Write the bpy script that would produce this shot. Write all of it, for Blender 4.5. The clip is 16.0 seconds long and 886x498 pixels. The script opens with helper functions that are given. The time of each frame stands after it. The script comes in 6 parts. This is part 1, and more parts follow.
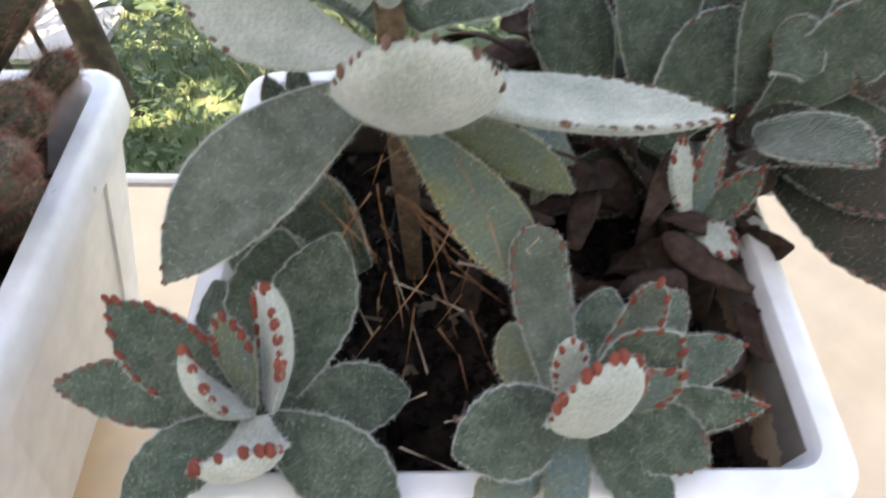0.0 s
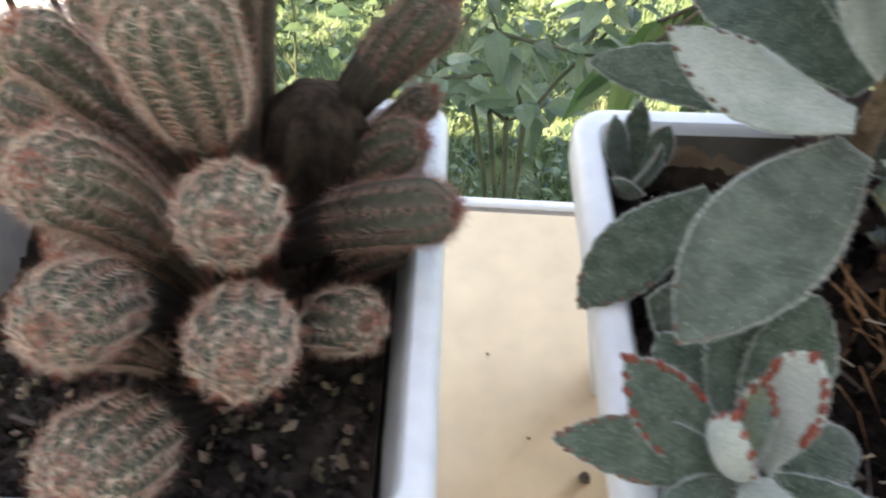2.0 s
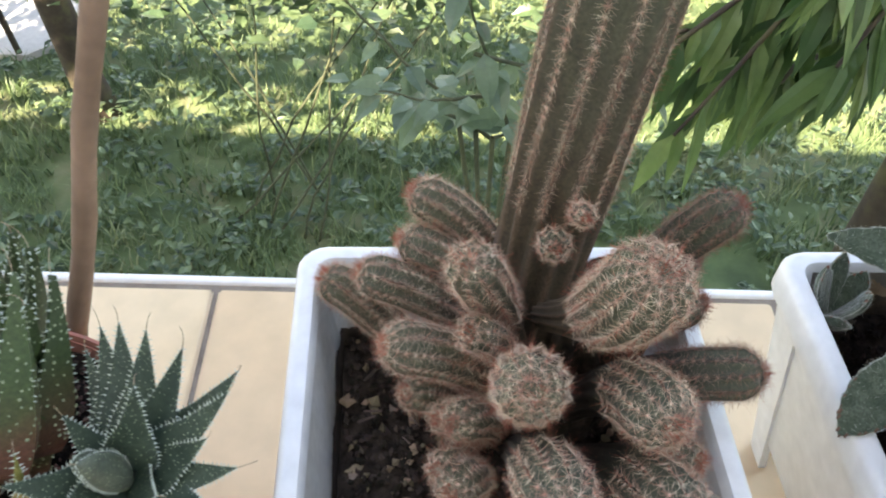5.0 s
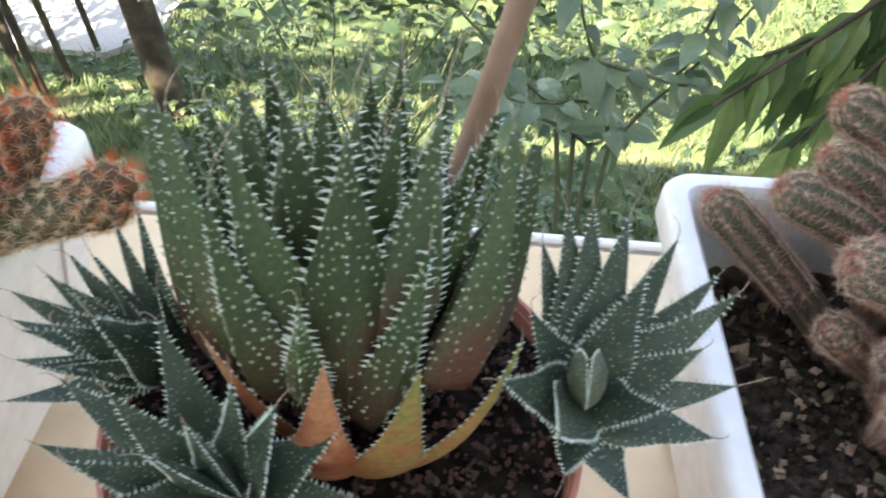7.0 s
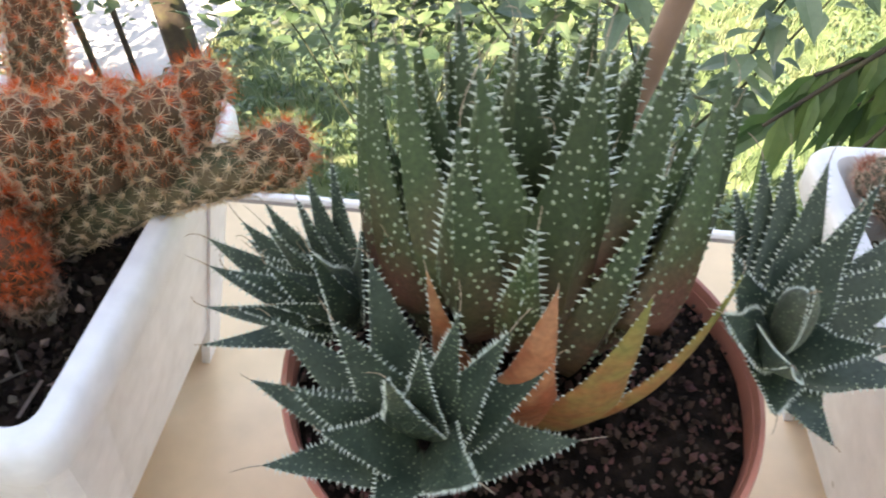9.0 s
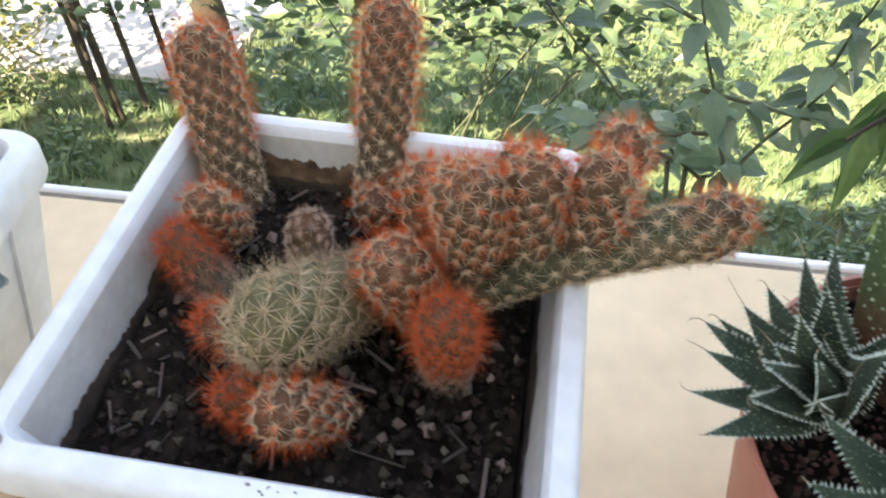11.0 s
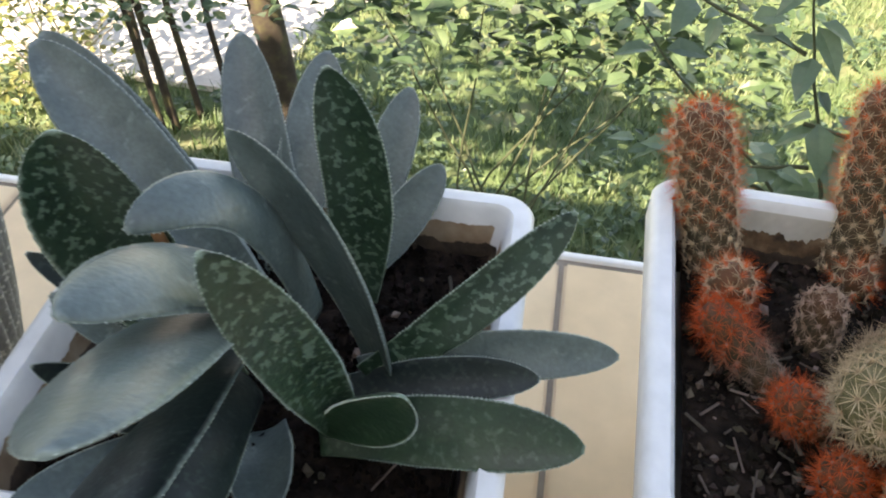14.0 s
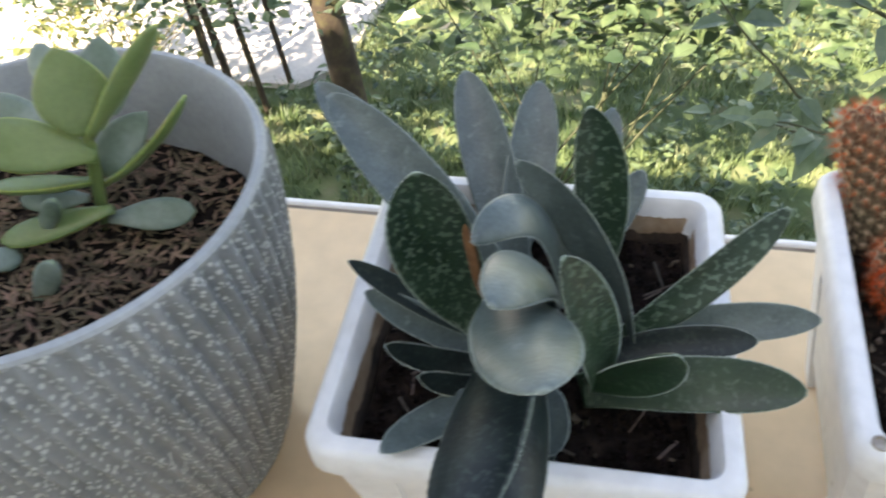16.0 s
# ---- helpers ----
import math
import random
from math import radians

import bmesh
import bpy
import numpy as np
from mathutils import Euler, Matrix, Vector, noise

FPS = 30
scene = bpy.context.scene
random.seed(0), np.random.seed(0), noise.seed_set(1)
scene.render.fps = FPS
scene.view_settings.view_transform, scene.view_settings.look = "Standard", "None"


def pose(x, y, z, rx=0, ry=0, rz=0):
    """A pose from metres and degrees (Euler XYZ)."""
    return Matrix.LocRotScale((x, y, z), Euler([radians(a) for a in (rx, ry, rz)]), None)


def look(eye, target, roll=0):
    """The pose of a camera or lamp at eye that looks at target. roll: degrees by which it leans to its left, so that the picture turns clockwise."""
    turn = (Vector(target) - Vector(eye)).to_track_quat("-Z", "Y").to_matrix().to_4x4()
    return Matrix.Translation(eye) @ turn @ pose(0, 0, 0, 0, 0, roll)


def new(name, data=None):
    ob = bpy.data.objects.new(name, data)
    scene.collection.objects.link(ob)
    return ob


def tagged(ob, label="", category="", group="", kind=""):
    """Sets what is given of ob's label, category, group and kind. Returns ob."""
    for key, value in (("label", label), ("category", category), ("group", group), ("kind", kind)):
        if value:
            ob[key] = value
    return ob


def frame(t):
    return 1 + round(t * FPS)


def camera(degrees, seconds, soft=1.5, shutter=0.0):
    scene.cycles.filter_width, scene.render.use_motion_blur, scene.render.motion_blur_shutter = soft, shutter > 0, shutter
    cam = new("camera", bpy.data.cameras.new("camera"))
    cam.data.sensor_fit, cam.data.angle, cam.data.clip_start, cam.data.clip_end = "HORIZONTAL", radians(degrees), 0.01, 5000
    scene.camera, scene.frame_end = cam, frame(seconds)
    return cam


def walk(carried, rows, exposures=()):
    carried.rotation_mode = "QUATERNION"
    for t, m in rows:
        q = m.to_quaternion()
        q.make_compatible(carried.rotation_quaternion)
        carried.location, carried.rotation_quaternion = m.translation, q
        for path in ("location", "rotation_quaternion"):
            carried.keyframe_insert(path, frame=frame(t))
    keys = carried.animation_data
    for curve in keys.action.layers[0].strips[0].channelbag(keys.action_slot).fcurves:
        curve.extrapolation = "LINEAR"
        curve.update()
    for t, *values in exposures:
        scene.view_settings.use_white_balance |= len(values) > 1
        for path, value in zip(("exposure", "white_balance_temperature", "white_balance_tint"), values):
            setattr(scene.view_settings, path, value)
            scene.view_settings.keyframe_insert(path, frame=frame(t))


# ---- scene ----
cam = camera(57.4, 16.0, soft=2.0, shutter=0.4)
PATH = [
    (0.0, pose(0.3236, -0.2814, 0.2597, 42.19, 0.39, 1.55)),
    (0.5, pose(0.3142, -0.2849, 0.2469, 40.37, 0.75, 3.03)),
    (1.0, pose(0.3086, -0.2909, 0.2454, 39.73, 0.51, 1.97)),
    (1.5, pose(0.2782, -0.2891, 0.2624, 41.07, 0.64, 2.43)),
    (2.0, pose(0.2250, -0.2779, 0.2680, 42.21, -0.91, 3.50)),
    (2.5, pose(0.1897, -0.2747, 0.2669, 42.53, -0.35, 4.10)),
    (3.0, pose(0.1532, -0.2650, 0.2705, 43.02, -0.47, 3.01)),
    (3.2, look((0.1412, -0.2596, 0.2719), (0.1258, 0.4198, -0.4617), 1.74)),
    (5.3, look((0.1015, -0.2828, 0.3402), (0.1446, 0.3864, -0.4016), 4.33)),
    (5.5, pose(0.0873, -0.2836, 0.3281, 42.01, -3.21, -0.13)),
    (6.0, pose(0.0653, -0.2834, 0.3068, 41.90, -3.08, 0.86)),
    (6.5, pose(0.0337, -0.2806, 0.2924, 42.39, -2.78, 2.55)),
    (7.0, pose(0.0061, -0.2847, 0.2864, 43.04, -2.48, 4.07)),
    (7.5, pose(-0.0036, -0.2947, 0.2820, 44.25, -1.09, 4.68)),
    (8.0, pose(-0.0086, -0.2995, 0.2747, 45.30, -1.29, 4.19)),
    (8.2, look((-0.0111, -0.3030, 0.2728), (-0.0531, 0.4063, -0.4309), 1.93)),
    (10.3, look((-0.1061, -0.3035, 0.2744), (-0.1738, 0.3949, -0.4381), 1.36)),
    (10.5, pose(-0.1219, -0.3009, 0.2746, 44.50, -0.91, 6.89)),
    (11.0, pose(-0.1486, -0.2963, 0.2786, 45.00, -1.18, 7.04)),
    (11.5, pose(-0.1741, -0.2910, 0.2836, 44.66, -0.04, 6.57)),
    (12.0, pose(-0.2012, -0.2918, 0.2836, 45.05, -1.03, 7.23)),
    (12.5, pose(-0.2271, -0.2929, 0.2878, 45.16, -1.08, 7.88)),
    (13.0, pose(-0.2547, -0.2977, 0.2879, 45.17, -1.74, 7.64)),
    (13.5, pose(-0.2788, -0.3027, 0.2858, 45.51, -1.08, 9.27)),
    (14.0, pose(-0.3073, -0.3131, 0.2951, 45.90, -1.60, 9.77)),
    (14.5, pose(-0.3111, -0.3272, 0.3140, 45.73, 0.88, 7.31)),
    (15.0, pose(-0.3273, -0.3420, 0.3245, 46.01, 0.60, 6.96)),
    (15.5, pose(-0.3383, -0.3508, 0.3306, 45.57, 0.98, 8.27)),
    (16.0, pose(-0.3608, -0.3647, 0.3443, 44.64, 3.49, 10.75)),
]
EXPOSURES = [(0.0, 2.85, 9000, 22), (0.5, 2.88, 8900, 23), (1.0, 2.88, 8400, 19), (1.5, 2.68, 8500, 18.5), (2.0, 2.75, 8600, 18), (3.0, 2.9, 8400, 15), (5.5, 2.7, 8600, 16), (6.5, 2.72, 8200, 15), (7.5, 2.75, 8400, 18), (8.0, 2.7, 8800, 20), (10.5, 2.7, 8400, 17), (12.0, 2.35, 8800, 16), (13.5, 2.2, 8900, 16), (14.5, 2.35, 8700, 16), (16.0, 2.4, 8800, 17)]
walk(cam, PATH, EXPOSURES)

# ---- light ----
world = bpy.data.worlds.new("world")
scene.world = world
world.use_nodes = True
_nt = world.node_tree
_sky = _nt.nodes.new("ShaderNodeTexSky")
_sky.sky_type = "NISHITA"
_sky.sun_disc = False
_sky.sun_elevation, _sky.sun_rotation = radians(45), radians(205)
_nt.nodes["Background"].inputs["Strength"].default_value = 0.13
_nt.links.new(_sky.outputs["Color"], _nt.nodes["Background"].inputs["Color"])
sun = new("sun", bpy.data.lights.new("sun", "SUN"))
sun.data.energy, sun.data.angle, sun.data.color = 4.8, radians(0.5), (1.0, 0.96, 0.90)
# the sun stands behind the house, so that the ledge lies in its shade
_el, _az = radians(45), radians(205)
_to = Vector((math.sin(_az) * math.cos(_el), math.cos(_az) * math.cos(_el), math.sin(_el)))
sun.matrix_world = look(_to * 20, (0, 0, 0))


# ---- materials ----
def material(name, colors, scale=20.0, rough=0.6, bump=0.0, bump_scale=80.0, metal=0.0, spec=0.5, detail=4.0, stops=None,
             spot=None, per_object=0.0, sss=0.0, trans=0.0, sheen=0.0, per_island=0.0):
    """Noise between colours, a finer noise for value, spots and bump."""
    m = bpy.data.materials.new(name)
    m.use_nodes = True
    nt = m.node_tree
    n, link = nt.nodes, nt.links
    p = n["Principled BSDF"]
    p.inputs["Roughness"].default_value = rough
    p.inputs["Metallic"].default_value = metal
    p.inputs["Specular IOR Level"].default_value = spec
    tc = n.new("ShaderNodeTexCoord")
    a = n.new("ShaderNodeTexNoise")
    a.inputs["Scale"].default_value, a.inputs["Detail"].default_value = scale, detail
    link.new(tc.outputs["Object"], a.inputs["Vector"])
    ramp = n.new("ShaderNodeValToRGB")
    stops = stops or [0.3 + 0.4 * i / max(1, len(colors) - 1) for i in range(len(colors))]
    while len(ramp.color_ramp.elements) < len(colors):
        ramp.color_ramp.elements.new(0.5)
    for e, c, s in zip(ramp.color_ramp.elements, colors, stops):
        e.position, e.color = s, (*c, 1)
    link.new(a.outputs["Fac"], ramp.inputs["Fac"])
    out = ramp.outputs["Color"]
    b = n.new("ShaderNodeTexNoise")
    b.inputs["Scale"].default_value, b.inputs["Detail"].default_value = bump_scale, 3
    link.new(tc.outputs["Object"], b.inputs["Vector"])
    hsv = n.new("ShaderNodeHueSaturation")
    mr = n.new("ShaderNodeMapRange")
    mr.inputs["To Min"].default_value, mr.inputs["To Max"].default_value = 0.82, 1.18
    link.new(b.outputs["Fac"], mr.inputs["Value"])
    link.new(mr.outputs["Result"], hsv.inputs["Value"])
    link.new(out, hsv.inputs["Color"])
    out = hsv.outputs["Color"]
    if spot:
        colour, sscale, size, soft = spot
        v = n.new("ShaderNodeTexVoronoi")
        v.inputs["Scale"].default_value = sscale
        link.new(tc.outputs["Object"], v.inputs["Vector"])
        r2 = n.new("ShaderNodeMapRange")
        r2.inputs["From Min"].default_value, r2.inputs["From Max"].default_value = size, size + soft
        r2.inputs["To Min"].default_value, r2.inputs["To Max"].default_value = 1, 0
        link.new(v.outputs["Distance"], r2.inputs["Value"])
        mix = n.new("ShaderNodeMix")
        mix.data_type = "RGBA"
        link.new(r2.outputs["Result"], mix.inputs["Factor"])
        link.new(out, mix.inputs["A"])
        mix.inputs["B"].default_value = (*colour, 1)
        out = mix.outputs["Result"]
    if per_object or per_island:
        if per_object:
            oi = n.new("ShaderNodeObjectInfo")
            rnd = oi.outputs["Random"]
        else:
            oi = n.new("ShaderNodeNewGeometry")
            rnd = oi.outputs["Random Per Island"]
        k = per_object or per_island
        h2 = n.new("ShaderNodeHueSaturation")
        m2 = n.new("ShaderNodeMapRange")
        m2.inputs["To Min"].default_value, m2.inputs["To Max"].default_value = 1 - k, 1 + k
        link.new(rnd, m2.inputs["Value"])
        link.new(m2.outputs["Result"], h2.inputs["Value"])
        m3 = n.new("ShaderNodeMapRange")
        m3.inputs["To Min"].default_value, m3.inputs["To Max"].default_value = 0.5 + k * 0.06, 0.5 - k * 0.06
        link.new(rnd, m3.inputs["Value"])
        link.new(m3.outputs["Result"], h2.inputs["Hue"])
        link.new(out, h2.inputs["Color"])
        out = h2.outputs["Color"]
    link.new(out, p.inputs["Base Color"])
    if bump:
        bp = n.new("ShaderNodeBump")
        bp.inputs["Strength"].default_value = bump
        bp.inputs["Distance"].default_value = 0.002
        link.new(b.outputs["Fac"], bp.inputs["Height"])
        link.new(bp.outputs["Normal"], p.inputs["Normal"])
    if sheen:
        p.inputs["Sheen Weight"].default_value = sheen
        p.inputs["Sheen Roughness"].default_value = 0.4
    if sss:
        p.inputs["Subsurface Weight"].default_value = sss
        p.inputs["Subsurface Scale"].default_value = 0.004
    if trans:
        tr = n.new("ShaderNodeBsdfTranslucent")
        link.new(out, tr.inputs["Color"])
        mx = n.new("ShaderNodeMixShader")
        mx.inputs["Fac"].default_value = trans
        link.new(p.outputs["BSDF"], mx.inputs[1])
        link.new(tr.outputs["BSDF"], mx.inputs[2])
        link.new(mx.outputs["Shader"], n["Material Output"].inputs["Surface"])
    return m


M_TILE = material("cream_tile", [(0.62, 0.43, 0.27), (0.70, 0.51, 0.34)], 6, 0.35, 0.05, 60, per_object=0.03, spot=((0.36, 0.25, 0.16), 26, 0.015, 0.03))
M_TRIM = material("white_trim", [(0.72, 0.70, 0.66), (0.8, 0.79, 0.76)], 12, 0.45, 0.05, 90)
M_GROUT = material("grey_grout", [(0.20, 0.16, 0.125), (0.31, 0.26, 0.21)], 60, 0.9, 0.3, 300)
M_PLASTIC = material("white_plastic", [(0.64, 0.63, 0.61), (0.715, 0.715, 0.715), (0.74, 0.74, 0.75)], 18, 0.38, 0.06, 120, stops=[0.22, 0.42, 0.75], spot=((0.30, 0.27, 0.23), 42, 0.025, 0.05))
M_SOIL = material("dark_soil", [(0.004, 0.003, 0.002), (0.013, 0.009, 0.007), (0.03, 0.02, 0.015)], 140, 0.95, 0.9, 420, spec=0.1)
M_SOIL_DRY = material("dry_soil", [(0.014, 0.010, 0.008), (0.040, 0.030, 0.024), (0.080, 0.062, 0.050)], 140, 0.95, 0.9, 420, spec=0.1)
M_TERRA = material("terracotta_plastic", [(0.42, 0.145, 0.100), (0.50, 0.190, 0.135)], 15, 0.5, 0.08, 150)
M_WALL = material("white_plaster", [(0.76, 0.74, 0.70), (0.83, 0.81, 0.78)], 3, 0.9, 0.2, 60)
M_GRASS_GROUND = material("grass_ground", [(0.045, 0.075, 0.028), (0.085, 0.13, 0.05), (0.16, 0.17, 0.09)], 3, 0.9, 0.5, 30)


# ---- helpers ----
def link_mesh(name, bm, mat, parent=None, label="", smooth=True):
    me = bpy.data.meshes.new(name)
    bmesh.ops.recalc_face_normals(bm, faces=bm.faces)
    for e in bm.edges:
        if len(e.link_faces) == 2 and e.calc_face_angle(0) > 0.75:
            e.smooth = False
    bm.to_mesh(me)
    bm.free()
    me.materials.append(mat)
    if smooth:
        for p in me.polygons:
            p.use_smooth = True
    ob = new(name, me)
    if parent is not None:
        ob.parent = parent
    if label:
        tagged(ob, label)
    return ob


part = link_mesh


def box(bm, x0, x1, y0, y1, z0, z1):
    r = bmesh.ops.create_cube(bm, size=1, matrix=Matrix.LocRotScale(((x0 + x1) / 2, (y0 + y1) / 2, (z0 + z1) / 2), None, (x1 - x0, y1 - y0, z1 - z0)))
    return r["verts"]


def empty(name, m, label, category, group=""):
    ob = new(name)
    ob.empty_display_size = 0.02
    ob.matrix_basis = m
    return tagged(ob, label, category, group)


def square_ring(half, r, z, seg=5):
    """Points of a rounded square, counter-clockwise."""
    pts = []
    for k in range(4):
        a0 = k * math.pi / 2
        cx, cy = (half - r) * (1 if k in (0, 3) else -1), (half - r) * (1 if k in (0, 1) else -1)
        for i in range(seg + 1):
            a = a0 + i / seg * math.pi / 2
            pts.append(Vector((cx + r * math.cos(a), cy + r * math.sin(a), z)))
    return pts


def loft(bm, rings, cap0=False, cap1=False):
    vs = [[bm.verts.new(p) for p in ring] for ring in rings]
    n = len(vs[0])
    for a, b in zip(vs, vs[1:]):
        for i in range(n):
            bm.faces.new((a[i], a[(i + 1) % n], b[(i + 1) % n], b[i]))
    if cap0:
        bm.faces.new(vs[0][::-1])
    if cap1:
        bm.faces.new(vs[-1])
    return vs


# ---- the ledge ----
TILE, JOINT0 = 0.3, 0.0114
ledge = tagged(new("ledge"), "cream tiled balcony ledge with white edge strip", "ledge", kind="structure")
bm = bmesh.new()
box(bm, -3.0, 3.0, -0.42, -0.002, -0.9, -0.0025)
part("ledge_core", bm, M_GROUT, ledge, smooth=False)
bm = bmesh.new()
vs = box(bm, -3.0, 3.0, -0.0065, 0.002, -0.10, -0.0006)
bmesh.ops.bevel(bm, geom=bm.edges[:], offset=0.002, segments=2, affect="EDGES")
part("edge_strip", bm, M_TRIM, ledge)
bm = bmesh.new()
box(bm, -TILE / 2 + 0.0014, TILE / 2 - 0.0014, -0.40, -0.0085, -0.010, 0.0)
bmesh.ops.bevel(bm, geom=bm.edges[:], offset=0.0015, segments=2, affect="EDGES")
first = part("tile", bm, M_TILE, ledge)
first.location = (JOINT0 + TILE / 2 - 9 * TILE, 0, 0)
for i in range(-8, 9):
    t = new("tile", first.data)
    t.parent, t.location = ledge, (JOINT0 + TILE / 2 + i * TILE, 0, 0)

# ---- balcony and house ----
# unseen wall and floor: height set for the lawn's shadow, white to bounce light
bm = bmesh.new(); box(bm, -9, 9, -1.75, -1.6, -3.6, 2.9)
tagged(part("wall_house", bm, M_WALL, smooth=False), "plain plaster house wall behind the balcony", "wall", kind="structure")
bm = bmesh.new(); box(bm, -5, 5, -1.6, -0.42, -1.0, -0.9)
tagged(part("floor", bm, M_WALL, smooth=False), "plain balcony floor behind the ledge", "floor", kind="structure")
bm = bmesh.new(); box(bm, -5, 5, -0.42, -0.03, -3.6, -0.9)
tagged(part("wall_facade", bm, M_WALL, smooth=False), "plaster facade under the balcony ledge", "wall", kind="structure")

# ---- planters ----
W, H, SOIL = 0.145, 0.110, 0.078


def planter(x, y, yaw, label):
    ob = empty("planter", pose(x, y, 0, 0, 0, yaw), label, "planter", "white square planters on the ledge")
    h = W / 2
    bm = bmesh.new()
    loft(bm, [square_ring(h - 0.0183, 0.006, 0.0185), square_ring(h - 0.0174, 0.007, 0.0205), square_ring(h - 0.0055, 0.009, H - 0.016), square_ring(h - 0.009, 0.006, H - 0.0158),
              square_ring(h - 0.012, 0.006, H - 0.022), square_ring(h - 0.022, 0.005, 0.02)], cap0=True, cap1=True)
    part("pot_body", bm, M_PLASTIC, ob)
    bm = bmesh.new()
    rings = [square_ring(h - 0.0050, 0.009, H - 0.0157), square_ring(h - 0.001, 0.010, H - 0.0155), square_ring(h, 0.010, H - 0.013), square_ring(h, 0.010, H - 0.003), square_ring(h - 0.0012, 0.010, H - 0.0006),
             square_ring(h - 0.003, 0.009, H), square_ring(h - 0.007, 0.007, H), square_ring(h - 0.0085, 0.006, H - 0.002), square_ring(h - 0.0118, 0.006, H - 0.021), square_ring(h - 0.0100, 0.006, H - 0.0157)]
    vs = loft(bm, rings)
    k = len(vs[0])
    for i in range(k):
        bm.faces.new((vs[-1][i], vs[-1][(i + 1) % k], vs[0][(i + 1) % k], vs[0][i]))
    part("rim", bm, M_PLASTIC, ob)
    # flat pilasters that run down the corners
    for sx in (-1, 1):
        for sy in (-1, 1):
            bm = bmesh.new()
            rows = []
            for z, w, e in ((0.0, 0.0165, h - 0.0200), (H - 0.0158, 0.0245, h - 0.0046)):
                rows.append([Vector((sx * (e - w), sy * (e + 0.0004), z)), Vector((sx * (e - 0.0045), sy * (e + 0.0004), z)), Vector((sx * (e + 0.0004), sy * (e - 0.0045), z)),
                             Vector((sx * (e + 0.0004), sy * (e - w), z)), Vector((sx * (e - 0.003), sy * (e - w), z)), Vector((sx * (e - 0.004), sy * (e - 0.004), z)), Vector((sx * (e - w), sy * (e - 0.003), z))])
            loft(bm, rows, True, True)
            part("corner_pilaster", bm, M_PLASTIC, ob, smooth=False)
    return ob


PLANTS = {"K": (0.3304, -0.1403, 2.0), "C": (0.1468, -0.1445, 2.0), "M": (-0.1956, -0.1432, -2.1), "G": (-0.3778, -0.1642, 0.9)}
LABELS = {"K": "white square plastic planter holding the furry kalanchoe", "C": "white square plastic planter holding the peanut cactus",
          "M": "white square plastic planter holding orange-spined cactus", "G": "white square plastic planter holding the spotted gasteria"}
POTS = {key: planter(x, y, yaw, LABELS[key]) for key, (x, y, yaw) in PLANTS.items()}
# worn paper sticker with a teal corner on the front of one planter
M_STICKER = material("worn_sticker", [(0.45, 0.46, 0.44), (0.62, 0.63, 0.60)], 90, 0.6, 0.1, 300)
M_TEAL = material("teal_print", [(0.10, 0.30, 0.30), (0.20, 0.42, 0.40)], 120, 0.6)


def on_front(u, z):
    """A point just proud of a planter's front wall, u across and z up."""
    return Vector((u, -(W / 2 - 0.0055 - (H - 0.016 - z) * 0.0145 / 0.09) - 0.0006, z))


for name, mat, corners, lift in (("sticker", M_STICKER, ((-0.044, 0.0915), (0.046, 0.0915), (0.042, 0.050), (-0.026, 0.050)), 0.0), ("sticker_print", M_TEAL, ((-0.044, 0.0915), (-0.030, 0.0905), (-0.024, 0.050), (-0.0275, 0.050)), 0.0004)):
    bm = bmesh.new()
    vs = [bm.verts.new(on_front(*c) - Vector((0, lift, 0))) for c in corners] + [bm.verts.new(on_front(*c) + Vector((0, 0.0004 - lift, 0))) for c in corners]
    bm.faces.new(vs[:4])
    bm.faces.new(vs[7:3:-1])
    for i in range(4):
        bm.faces.new((vs[i], vs[i + 4], vs[(i + 1) % 4 + 4], vs[(i + 1) % 4]))
    part(name, bm, mat, POTS["M"], "worn pale sticker" if mat is M_STICKER else "teal printed corner", smooth=False)


# small drain ring moulded into one planter's rim corner
bm = bmesh.new()
ring_rows = []
for rr, zz in ((0.0028, 0.0), (0.0028, 0.0010), (0.0021, 0.0012), (0.0018, 0.0003)):
    ring_rows.append([Vector((rr * math.cos(2 * math.pi * i / 20), rr * math.sin(2 * math.pi * i / 20), zz)) for i in range(20)])
loft(bm, ring_rows, False, True)
ring = part("drain_ring", bm, material("grey_moulding", [(0.26, 0.22, 0.18), (0.42, 0.38, 0.33)], 200, 0.5), POTS["M"])
ring.location = (-0.0655, -0.0665, H - 0.0002)

# specks of dirt on that rim and crumbs on the tiles
r = random.Random(5)
bm = bmesh.new()
for _ in range(10):
    a, w = r.gauss(0.0046, 0.006), r.uniform(0.0002, 0.0006)
    b = -0.0690 + r.uniform(-0.0024, 0.0024)
    box(bm, a - w, a + w * r.uniform(0.4, 1.4), b - w * 0.6, b + w * 0.6, H - 0.0003, H + 0.0003)
part("dirt_fleck", bm, material("dirt", [(0.16, 0.13, 0.10), (0.30, 0.26, 0.22)], 200, 0.9), POTS["M"])
for x, y, w in ((0.2716, -0.1416, 0.0022), (0.2516, -0.1270, 0.0007), (0.2357, -0.0903, 0.0006)):
    bm = bmesh.new()
    bmesh.ops.create_icosphere(bm, subdivisions=2, radius=w)
    for v in bm.verts:
        v.co = v.co * (1 + 0.35 * noise.noise(v.co * 700)) * 1.0
        v.co.z = max(-w * 0.3, v.co.z * 0.6)
    crumb = part("dirt_crumb", bm, material("crumb", [(0.05, 0.035, 0.025), (0.14, 0.10, 0.07)], 300, 0.9, 0.5, 600))
    crumb.location = (x, y, w * 0.3)
    tagged(crumb, "small brown crumb of dirt on the tile", "dirt crumb", "dirt crumbs on the tiles")

